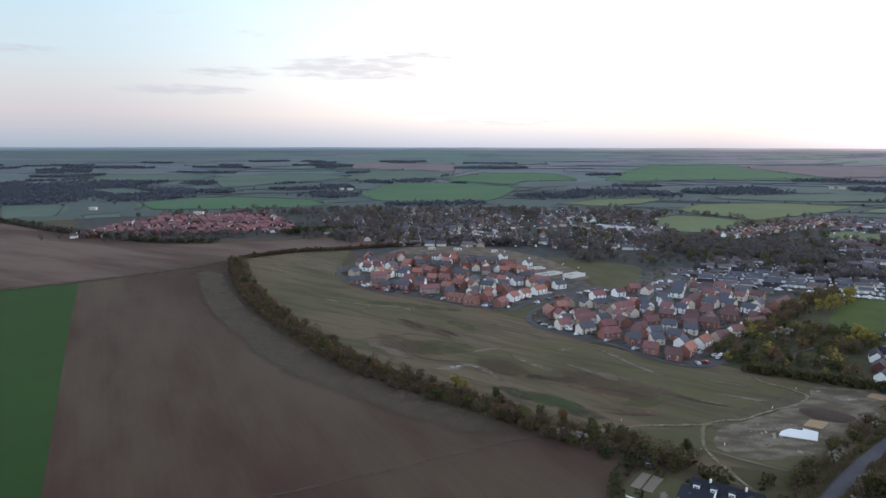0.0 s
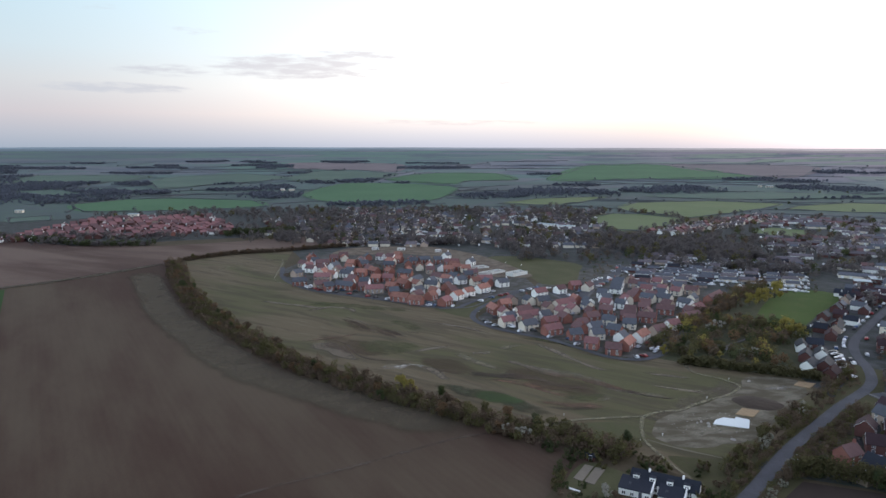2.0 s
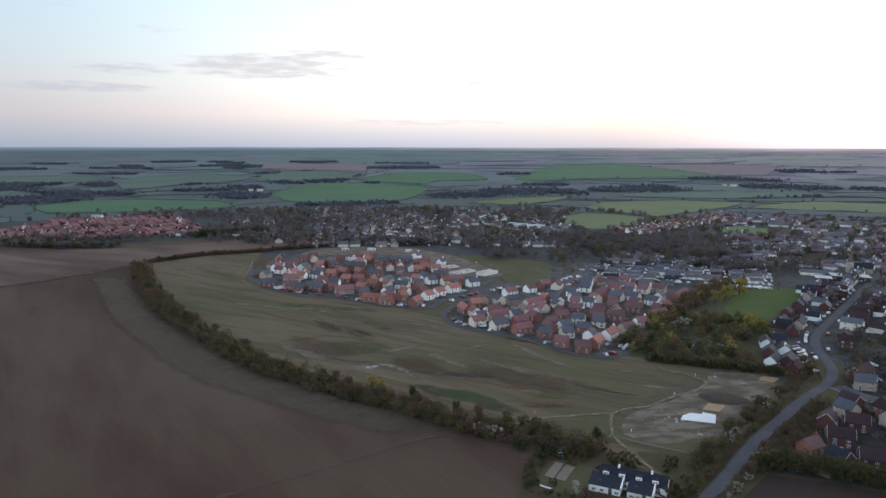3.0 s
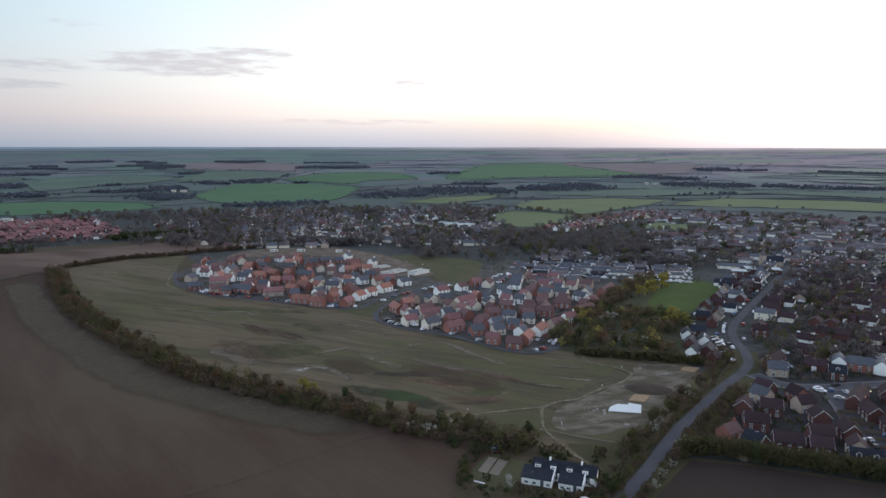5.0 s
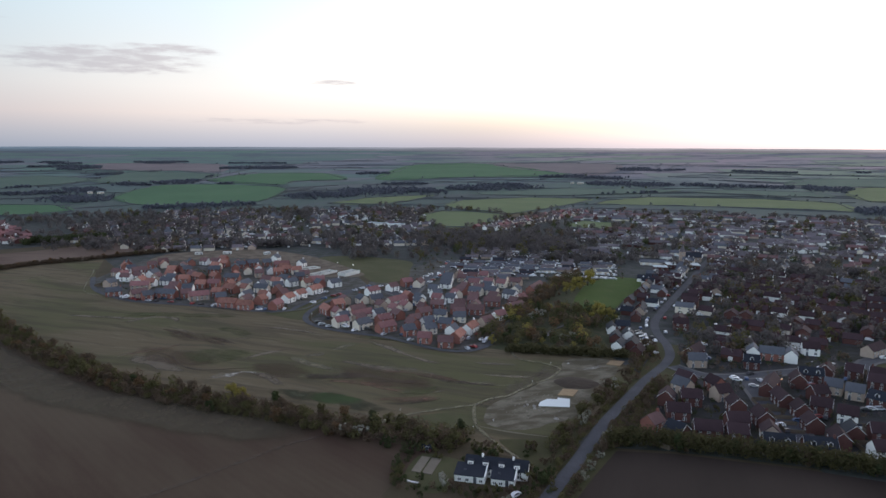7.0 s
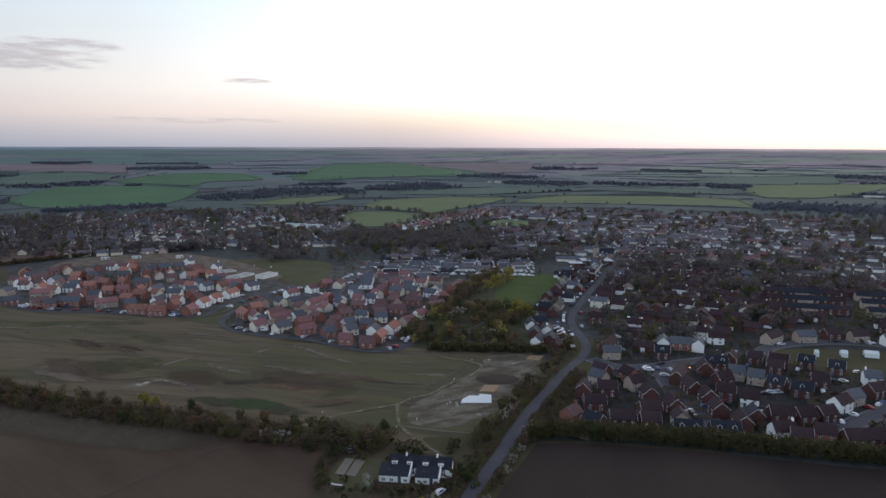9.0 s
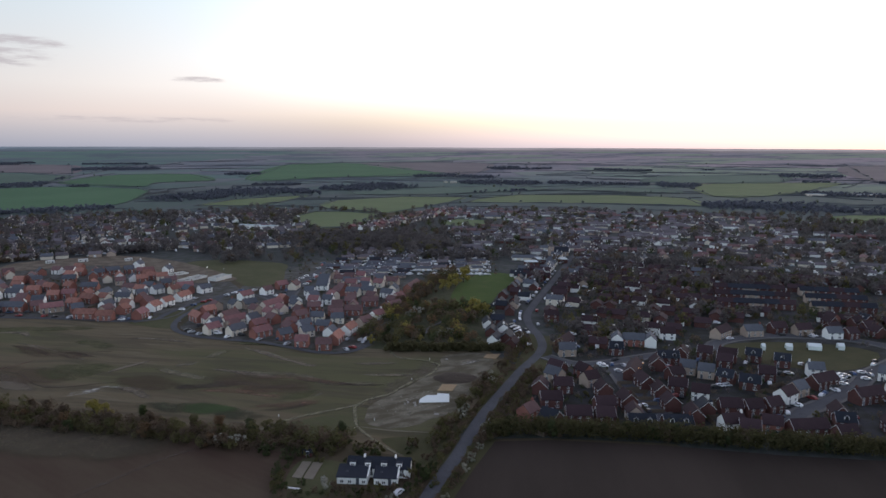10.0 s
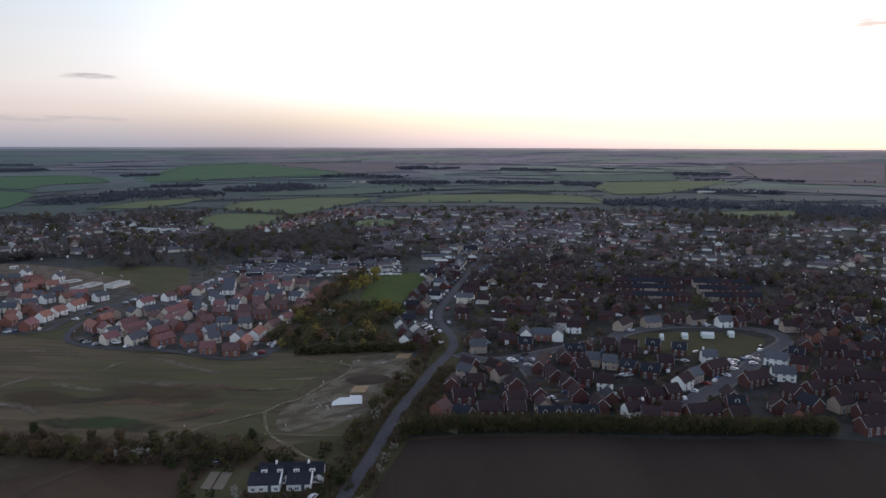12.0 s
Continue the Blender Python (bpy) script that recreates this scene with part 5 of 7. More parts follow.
TREE_LABEL = {"bare tree": "bare brown tree with fine twigs in early spring", "rust tree": "rusty-brown budding tree in the belt", "olive tree": "olive-green tree coming into leaf", "evergreen": "dense dark green evergreen tree",
              "spring tree": "yellow-green tree in fresh spring leaf", "blossom bush": "white blossoming bush in the hedge", "bush": "dark green rounded garden bush", "olive bush": "olive-green scrubby bush in the hedge", "bare bush": "bare brown scrubby bush in the hedge"}


def tree(kind, x, y, h, wide=1.0, group=""):
    i = int(abs(x * 13.7 + y * 7.3)) % 4
    trunk, crown = tree_kind(kind, i)
    ob = root("bush" if "bush" in kind else "tree", pose(x, y, rise(x, y), 0, 0, (x * 57 + y * 91) % 360), TREE_LABEL[kind], "bush" if "bush" in kind else "tree", group)
    ob.scale = (h * wide, h * wide, h)
    part("trunk", trunk, ob)
    part("crown", crown, ob)
    return ob


def along(points, step):
    """Evenly spaced places on a line, with the sideways direction."""
    line = smooth_line(points, 2.0)
    run, out = 0.0, []
    for a, b in zip(line, line[1:]):
        run += (b - a).length
        if run >= step:
            run -= step
            d = (b - a).normalized()
            out.append((b, Vector((-d.y, d.x, 0))))
    return out


def thicket(name, places, leaf, label, count=36, fine=0.9, seed=1, category="trees"):
    """Growth nobody could count: x, y, radius and height of each crown, as one mass of clumps."""
    rng = np.random.default_rng(seed)
    p = np.array(places, dtype=np.float64)
    k = len(p)
    d = rng.normal(size=(k, count, 3))
    d /= np.linalg.norm(d, axis=2, keepdims=True)
    d *= rng.uniform(0.45, 1.0, (k, count, 1))
    base = np.array([rise(x, y) for x, y in p[:, :2]])
    pts = np.empty((k, count, 3))
    pts[:, :, 0] = p[:, 0, None] + d[:, :, 0] * p[:, 2, None]
    pts[:, :, 1] = p[:, 1, None] + d[:, :, 1] * p[:, 2, None]
    pts[:, :, 2] = base[:, None] + p[:, 3, None] * (0.55 + 0.5 * d[:, :, 2])
    size = np.repeat(p[:, 2] * fine * 0.34, count)
    v, f = clumps(pts.reshape(-1, 3), size, rng, 0.75, d.reshape(-1, 3) + (0, 0, 0.3))
    return tagged(new(name, array_mesh(name, v, f, LEAF[leaf])), label, category, "", "stuff")


def belt_trees():
    rng = random.Random(5)
    under, under_b = [], []
    for n_, (p, side) in enumerate(along(BELT, 2.6)):
        t = min(1.0, (p - Vector((-156, 632, 0))).length / 420)
        for row in (-1, 0, 1, 2):
            q = p + side * ((row * 3.8 + rng.uniform(-1.8, 1.8) - 3.2) * (0.5 + 0.5 * min(1.0, t * 2.5)))
            (under if rng.random() < 0.5 else under_b).append((q.x, q.y, rng.uniform(1.5, 2.6), rng.uniform(2.6, 4.4)))
        q = p + side * rng.uniform(-8.0, 7.0)
        if n_ % 2:
            h = rng.uniform(5.0, 8.0)
            (under if rng.random() < 0.4 else under_b).append((q.x, q.y, h * 0.36, h))
        else:
            kind = rng.choices(("rust tree", "bare tree", "olive tree", "evergreen"), (4, 5, 4, 0.4 + 0.8 * t))[0]
            tree(kind, q.x, q.y, rng.uniform(4.5, 7.0), rng.uniform(1.1, 1.5), "trees of the field belt")
    thicket("undergrowth", under, "olive", "olive scrub under the tree belt", 90, 0.48, 2, "scrub")
    thicket("undergrowth", under_b, "brown", "brown bare scrub under the tree belt", 90, 0.48, 3, "scrub")
    for x, y, h in ((33, 284, 8.0), (37, 281, 7.0)):
        tree("spring tree", x, y, h, 1.0, "trees of the field belt")
    for x, y in ((73, 232.5), (76.5, 231.5), (70, 234.5)):
        tree("blossom bush", x, y, 4.4, 1.1)


belt_trees()


def rows_of_trees():
    rng = random.Random(11)
    for p, side in along(TOP_HEDGE, 14.0):
        tree(rng.choice(("bare tree", "olive tree", "rust tree")), p.x, p.y, rng.uniform(4, 6.5), 1.3, "hedge trees")
    mass = [(p.x + rng.uniform(-2.5, 2.5), p.y + rng.uniform(-2.5, 2.5), rng.uniform(1.6, 3.0), rng.uniform(2.6, 4.8)) for p, side in along(TOP_HEDGE, 2.0) for _ in range(3)]
    thicket("hedge", mass, "brown", "scrubby brown hedge between two fields", 60, 0.6, 5, "hedge")
    # the thick hedge before the brick estate
    mass = []
    for p, side in along(HEDGE_R, 1.5):
        for row in (-1, 0, 1):
            q = p + side * (row * 2.2 + rng.uniform(-0.8, 0.8))
            mass.append((q.x, q.y, rng.uniform(1.8, 2.6), rng.uniform(5.8, 7.8)))
    thicket("hedge", mass, "field hedge", "thick dull-green hedge along the tilled field", 110, 0.5, 4, "hedge")
    for p, side in along(HEDGE_R, 4.5):
        q = p + side * rng.uniform(-2, 3)
        tree(rng.choice(("olive tree", "evergreen", "evergreen", "bare tree")), q.x, q.y, rng.uniform(5.5, 7.5), 1.1, "trees of the estate hedge")
    # both sides of the road
    for p, side in along(ROAD[1:7], 3.4):
        for s in (-1, 1):
            if rng.random() < 0.75 and not (s < 0 and p.y > 246):
                q = p + side * (s * (rng.uniform(4.6, 6.0) if s < 0 else rng.uniform(7.0, 11.0)))
                tree(rng.choice(("olive bush", "bare bush", "blossom bush", "blossom bush", "bare bush") if s < 0 and p.y < 205 else ("bare tree", "bare bush", "bare tree") if s < 0 else ("bare tree", "bare bush", "olive bush", "blossom bush")), q.x, q.y, rng.uniform(2.4, 4.2), 1.0, "roadside hedge")
    scrub = {"brown": [], "olive": []}
    for p, side in along(ROAD[1:9], 1.6):
        for _ in range(2 if p.y > 186 else 0):
            q = p + side * rng.uniform(7.0, 13.0)
            if noise.noise(Vector((q.x, q.y, 2)) * 0.09) > -0.18:
                scrub[rng.choice(("brown", "brown", "olive"))].append((q.x, q.y, rng.uniform(1.0, 2.3), rng.uniform(2.0, 4.6)))
        for _ in range(3):
            q = p - side * rng.uniform(4.2, 10.5)
            if 196 < p.y < 252:
                scrub[rng.choice(("brown", "brown", "olive"))].append((q.x, q.y, rng.uniform(0.9, 1.9), rng.uniform(1.8, 4.2)))
        q = p + side * rng.uniform(3.6, 6.0)
        if 205 < p.y < 275 and rng.random() < 0.55:
            scrub["brown"].append((q.x, q.y, rng.uniform(0.8, 1.7), rng.uniform(1.5, 3.6)))
        if p.y < 240:
            for s, k in ((1, 2), (-1, 1)):
                for _ in range(k):
                    q = p + side * s * rng.uniform(3.0, 5.6)
                    scrub[rng.choice(("brown", "olive"))].append((q.x, q.y, rng.uniform(0.8, 1.6), rng.uniform(1.4, 3.2)))
    for leaf, places in scrub.items():
        thicket("scrub", places, leaf, {"brown": "bare brown scrub beside the road", "olive": "olive scrub beside the road"}[leaf], 80, 0.5, 12, "scrub")
    for p, side in along(ROAD[3:9], 19.0):
        q = p + side * rng.uniform(9.0, 13.0)
        tree(rng.choice(("bare tree", "bare tree", "olive tree")), q.x, q.y, rng.uniform(4.5, 7), 1.3, "roadside trees")
    for x, y in ((160, 217), (163, 219), (158, 214)):
        tree("blossom bush", x, y, 3.6)
    # scrub between the belt and the road
    for _ in range(30):
        t = rng.random()
        x, y = 82 + 44 * t + rng.uniform(-6, 6), 222 - 26 * t + rng.uniform(-7, 7)
        if abs(x - 121) > 4:
            tree(rng.choice(("bush", "olive bush", "bush", "bare bush")), x, y, rng.uniform(2.0, 4.2), 1.1, "scrub by the cottages")
    # round the cottages and their garden
    for x, y, kind, h in ((91.5, 186, "blossom bush", 4.5), (93.5, 182.5, "bare bush", 4.0), (101.5, 176.5, "olive bush", 4.0), (104, 174.5, "olive bush", 3.6), (98.5, 179, "bush", 2.8), (96, 181, "bare bush", 3.0), (105.5, 175.5, "bush", 2.6), (109, 174, "bare bush", 2.8), (111, 175.5, "bush", 2.2), (113.5, 172, "bush", 3.0), (116.5, 172, "evergreen", 4.0), (121, 175, "evergreen", 5), (123, 178, "bush", 4), (86, 192, "bush", 2.6), (121.5, 181, "evergreen", 4), (93, 170, "blossom bush", 3), (97, 168, "olive tree", 4.5), (101, 166, "spring tree", 4), (89, 172, "bare bush", 3.5), (80, 192, "bush", 3), (79, 197, "olive bush", 3), (81, 203, "bush", 2.6), (87, 211, "bush", 2.5), (104, 199, "bush", 2.0), (126, 180, "bush", 4), (83, 186, "bush", 2.2), (82, 180, "bush", 2.4)):
        tree(kind, x, y, h)
    garden = {"green": [], "olive": [], "brown": []}
    for line in ([(78, 186), (79, 197), (83, 208), (90, 217), (98, 214)], [(75, 190), (80.6, 198.3), (84, 204), (88.2, 209.5), (94.5, 214)], [(78, 187), (86, 186), (93, 180), (101, 172), (110, 166)], [(97, 213), (102, 207)], [(122, 184), (126, 180), (121, 170)]):
        for p, side in along(line, 1.1):
            q = p + side * rng.uniform(-1.3, 1.3)
            garden[rng.choices(("green", "olive", "brown"), (4, 2, 2))[0]].append((q.x, q.y, rng.uniform(0.7, 1.5), rng.uniform(1.2, 2.8)))
    for leaf, places in garden.items():
        thicket("garden_hedge", places, leaf, {"green": "dark green shrubs round the cottage garden", "olive": "olive shrubs round the cottage garden", "brown": "bare brown shrubs round the cottage garden"}[leaf], 90, 0.5, 19, "shrubs")
    # the belt of trees beside the park
    for x, y, h in ((308, 455, 11.5), (298, 444, 12.5), (288, 438, 11), (278, 431, 12), (268, 425, 10.5), (258, 418, 10), (248, 410, 9), (238, 401, 9), (228, 394, 8.5)):
        tree("spring tree" if x > 264 else "bare tree", x + rng.uniform(-1.5, 1.5), y + rng.uniform(-1.5, 1.5), h, 0.95, "tree row by the park")
    for x, y, h in ((220, 372, 6.0), (214, 368, 5.0), (213, 318, 4.6), (208, 321, 4.0)):
        tree("blossom bush", x, y, h, 1.3, "blossoming trees of the wooded gardens")
    for x, y, h in ((252, 357, 10.5), (257, 352, 8.5)):
        tree("spring tree", x, y, h, 1.25)
    # the wooded gardens below the park
    grove = {"brown": [], "olive": [], "rust": [], "green": [], "spring": []}
    for i in range(430):
        x, y = rng.uniform(160, 262), rng.uniform(286, 385)
        if (x > 222 and y < 334) or abs((x - 203) * 0.66 - (y - 329) * 0.75) < 2.5 and 198 < x < 234 or y - 285 > (x - 160) * 1.35 + 46 or y < 330 - (x - 160) * 0.62 or (x > 252 and y < 345):
            continue
        if i % 9:
            h = rng.uniform(3.5, 8.0)
            grove[rng.choices(("brown", "olive", "rust", "green", "spring"), (3.5, 6.0, 2, 2.0, 0.9))[0]].append((x, y, h * 0.48, h))
            continue
        tree(rng.choices(("bare tree", "olive tree", "spring tree", "evergreen", "bush", "blossom bush"), (1, 5, 2, 1.5, 2, 0.7))[0], x, y, rng.uniform(4.5, 8.0), 1.05, "trees of the wooded gardens")
    for i in range(150):
        t, w = rng.random(), rng.uniform(-7, 7)
        h = rng.uniform(3.5, 7.5)
        grove[rng.choices(("brown", "olive", "rust", "spring"), (5, 3, 2, 0.3))[0]].append((200 + 112 * t - w * 0.75, 372 + 116 * t + w * 0.65, h * 0.45, h))
    for leaf, places in grove.items():
        thicket("grove", places, leaf, {"brown": "bare brown trees of the wooded gardens", "olive": "olive-green trees of the wooded gardens", "rust": "rust-brown trees of the wooded gardens", "green": "dark evergreens of the wooded gardens", "spring": "yellow-green trees of the wooded gardens"}[leaf], 100, 0.48, 14)
    mass = [(x + rng.uniform(-2, 2), y + rng.uniform(-2, 2), rng.uniform(1.6, 2.6), rng.uniform(3.5, 5.5)) for x, y in ((171 + 52 * i / 50, 309 - 29 * i / 50) for i in range(51)) for _ in range(2)]
    thicket("hedge", mass, "field hedge", "dark evergreen hedge beside the cleared plot", 40, 0.9, 6, "hedge")


rows_of_trees()


# ---- the village ----
VILLAGE_TREES = {"wood": [], "brown": [], "olive": [], "green": []}


def near_own_estates(x, y):
    """True on ground that the built-up estates, fields and the park take."""
    return (x < 150 and y < 715) or (x < 228 and 300 < y < 600 and x < 150 + (y - 300) * 0.45) or (235 < x < 345 and 350 < y < 485) or (y < 262 and x < 425) or (432 < x < 470 and 500 < y < 530) or inside(x, y, [(394, 284), (452, 337), (540, 258), (480, 212)])


LOTS = {}


def village():
    rng = random.Random(21)

    def street(a0, r0, a1, r1, spacing, codes, group, detail, L=(7.5, 10), chance=0.85, mass=""):
        (x0, y0), (x1, y1) = polar(a0, r0), polar(a1, r1)
        run = math.hypot(x1 - x0, y1 - y0)
        yaw = math.degrees(math.atan2(y1 - y0, x1 - x0))
        for i in range(int(run / spacing)):
            if rng.random() > chance:
                continue
            t = (i + 0.5) * spacing / run
            x, y = x0 + (x1 - x0) * t + rng.uniform(-1.5, 1.5), y0 + (y1 - y0) * t + rng.uniform(-2.5, 2.5)
            if near_own_estates(x, y) or on_pasture(x, y) or min((Vector((x, y, 0)) - Vector((*q, 0))).length for q in ROAD_STEPS) < 11:
                continue
            turn = yaw + (rng.uniform(-2, 2) if mass == "terrace" else rng.uniform(-6, 6) + (90 if rng.random() < 0.22 else 0))
            code, long = rng.choice(codes), rng.uniform(*L)
            if mass:
                LOTS.setdefault((mass, code), []).append((x, y, turn, long))
            else:
                house(x, y, turn, long, code, D=rng.choice((6.4, 6.8, 7.2)), eaves=rng.choice((2.8, 4.2, 4.4)), pitch=0.75, detail=detail, group=group, stacks=0.7)

    # terraces behind the lower estate
    for k in range(11):
        r = 540 + 15.5 * k
        street(18.5 + 0.35 * k, r, 33.8, r + 6, 15.5, ("pg", "ps", "cs", "dk", "ws", "pg", "ds", "cg"), "terraces behind the estate", 0, (9, 14), 0.92, "terrace")
    # houses along the village road, both sides
    for side in (1, -1):
        for p, across in along(ROAD[9:], 9.5):
            q = p + across * side * rng.uniform(11.5, 15)
            d = math.degrees(math.atan2(across.y, across.x)) + 90
            if q.y > 430:
                LOTS.setdefault(("road", rng.choice(("ws", "cs", "wm", "dm"))), []).append((q.x, q.y, d + (90 if rng.random() < 0.6 else 0), rng.uniform(8, 11)))
            elif side < 0 and rng.random() < 0.85:
                house(q.x, q.y, d + (90 if rng.random() < 0.6 else 0), rng.uniform(8, 11), rng.choice(("pk", "cs", "wk", "ps", "dm", "pk") if side > 0 else ("dm", "wm", "dm", "cs", "pm")), D=6.0, eaves=rng.choice((2.8, 4.6)), pitch=0.75, detail=1, group="houses along the village road", stacks=0.6)
    for k in range(14):
        r = 312 + 23.5 * k
        street(42.5 - min(k, 7) * 0.43, r + 10, 70.5, r + 26 - k, 12, ("dm", "dm", "pm", "dm", "dm", "dm", "cm", "ds", "dm", "wm"), "houses among dark gardens", 1 if k < 3 else 0, (7.5, 11), 0.8 if k < 7 else 0.88, "" if k < 2 else "middle")
    # the old village among trees
    for k in range(15):
        r = 728 + 28 * k
        street(-4.0 + k * 0.1, r + 14, 9 - 0.2 * k, r - 10, 14, ("pg", "cg", "pn", "ps", "wn", "cs", "cg", "cf"), "", 0, (7.5, 12), 0.85, "old village")
        street(8.5, r, 19.0, r + 12, 14, ("pg", "cg", "pn", "ws", "wg", "cs", "cf"), "", 0, (7.5, 12), 0.75, "old village")
        if k < 9:
            street(-9.0, r + 60, -3.6, r + 40, 15, ("pg", "wn", "ws", "dn", "cf"), "", 0, (7.5, 11), 0.55, "old village")
    # ribbon of houses below the pasture
    for da, dr in ((0, 0), (0.7, -12), (1.3, -30)):
        street(22.0 + da, 880 + dr, 30.0 + da, 1150 + dr, 12, ("dr", "cg", "wg", "pn"), "", 0, (7.5, 9), 0.92, "ribbon")
    # red estate beyond the ploughed fields
    for k in range(12):
        r = 868 + 19 * k
        street(-27.5 + 0.6 * k, r + 24 - k, -10.6 - 0.15 * k, r, 11.0, ("dr", "br", "dr", "dn", "wn", "dn", "dr", "dn", "pr"), "", 0, (7, 9), 0.9, "red estate")


ROAD_STEPS = [(p.x, p.y) for p in smooth_line(ROAD, 10.0)]
village()


def joined_houses(name, places, wall, roof, label, tall=1.0):
    """Distant rows of houses as one mass: x, y, yaw, length."""
    bm = bmesh.new()
    for x, y, yaw, L in places:
        m = pose(x, y, rise(x, y), 0, 0, yaw) @ Matrix.Diagonal((1.0, 0.75 + 0.25 * tall, tall, 1.0))
        for outline, slot, grow in (([(-3.6, 0), (3.6, 0), (3.6, 3.1), (0, 5.3), (-3.6, 3.1)], 0, 0.0), ([(-4.1, 2.82), (0, 5.35), (4.1, 2.82), (4.1, 3.1), (0, 5.62), (-4.1, 3.1)], 1, 0.3)):
            n0 = len(bm.verts)
            prism(bm, outline, -L / 2 - grow, L / 2 + grow, slot)
            bm.verts.ensure_lookup_table()
            for v in bm.verts[n0:]:
                v.co = m @ Vector((v.co.y, -v.co.x, v.co.z))
        box_at = [(-0.35, -0.5, 4.6), (0.35, 0.5, 6.3)]
        n0 = len(bm.verts)
        box(bm, *box_at[0], *box_at[1], 0)
        bm.verts.ensure_lookup_table()
        for v in bm.verts[n0:]:
            v.co = m @ (v.co + Vector((L / 2 - 0.8, 0, 0)))
        # white porches and bays
        side = -1 if (m.to_3x3() @ Vector((0, 1, 0))).dot(Vector((x - EYE_X, y - EYE_Y, 0))) > 0 else 1
        for i in range(max(1, int(L / 6))):
            if noise.noise(Vector((x * 0.37 + i * 5.1, y * 0.41, 3))) < 0.02:
                continue
            at = -L / 2 + (i + 0.5) * L / max(1, int(L / 6))
            n0 = len(bm.verts)
            box(bm, at - 1.0, 3.5 if side > 0 else -4.7, 0, at + 1.0, 4.7 if side > 0 else -3.5, 2.3, 2)
            bm.verts.ensure_lookup_table()
            for v in bm.verts[n0:]:
                v.co = m @ v.co
    bmesh.ops.recalc_face_normals(bm, faces=bm.faces)
    return tagged(new(name, to_mesh(name, bm, (WALL[wall], ROOF[roof], FRAME))), label, "houses", "", "stuff")


def far_town():
    rng = random.Random(33)
    for k in range(22):
        r = 640 + 23 * k
        a = 34.0 if r < 700 else 29.5
        while a < 70:
            L = rng.choice((9, 9, 12, 18, 24))
            a += math.degrees((L + rng.uniform(2, 7)) / r)
            if rng.random() < (0.62 if r < 760 or a > 52 else 0.85):
                x, y = polar(a, r + rng.uniform(-5, 5))
                if near_own_estates(x, y) or on_pasture(x, y) or (880 < x < 1230 and 440 < y < 630) or (470 < x < 570 and 740 < y < 830):
                    continue
                LOTS.setdefault(("town", rng.choice(("pf", "cf", "wf", "df", "pn", "cf", "wf", "cs", "dn"))), []).append((x, y, -a + rng.uniform(-8, 8) + (90 if rng.random() < 0.12 else 0), L))
    # long pale blocks in parallel rows
    for x0, y0, x1, y1 in ((804, 715, 844, 703), (746, 657, 776, 648), (714, 627, 740, 619), (669, 600, 694, 592), (633, 565, 656, 558), (595, 524, 610, 519), (597, 567, 622, 547), (573, 542, 589, 530), (541, 585, 566, 557), (791, 528, 812, 513), (759, 501, 777, 488), (520, 600, 540, 584)):
        LOTS.setdefault(("block", "wf"), []).append(((x0 + x1) / 2, (y0 + y1) / 2, math.degrees(math.atan2(y1 - y0, x1 - x0)), math.hypot(x1 - x0, y1 - y0)))
    for (place_, code), places in LOTS.items():
        w, r = code
        joined_houses("far_houses", places, w, r, f"distant {place_} rows of {WALL_WORD[w]} houses with {ROOF_WORD[r]} roofs", {"terrace": 0.66, "town": 0.85}.get(place_, 1.0))


far_town()


def hedge_strips(name, lines, mat, label):
    """Long low hedges as one mass: a ridge of uneven height and width along each line."""
    verts, faces = [], []
    for line, wide, high in lines:
        first = len(verts)
        for i, (x, y) in enumerate(line):
            x0, y0 = line[max(i - 1, 0)]
            x1, y1 = line[min(i + 1, len(line) - 1)]
            d = math.hypot(x1 - x0, y1 - y0) or 1.0
            sx, sy = -(y1 - y0) / d, (x1 - x0) / d
            bump = noise.noise(Vector((x, y, 0)) * 0.045)
            w, h, z = wide * (1 + 0.45 * bump), high * max(0.12, 0.85 + 0.9 * bump + 0.5 * noise.noise(Vector((x, y, 7)) * 0.02)), rise(x, y) + (0.6 if math.hypot(x - EYE_X, y - EYE_Y) > 1500 else 0.0)
            verts += [(x + sx * w, y + sy * w, z - 0.5), (x + sx * w * 0.8, y + sy * w * 0.8, z + h * 0.75), (x + sx * w * 0.1, y + sy * w * 0.1, z + h), (x - sx * w * 0.8, y - sy * w * 0.8, z + h * 0.7), (x - sx * w, y - sy * w, z - 0.5)]
        for i in range(len(line) - 1):
            a = first + 5 * i
            faces += [(a + j, a + j + 1, a + j + 6, a + j + 5) for j in range(4)]
    return tagged(new(name, array_mesh(name, np.array(verts), np.array(faces), mat)), label, "hedges", "", "stuff")


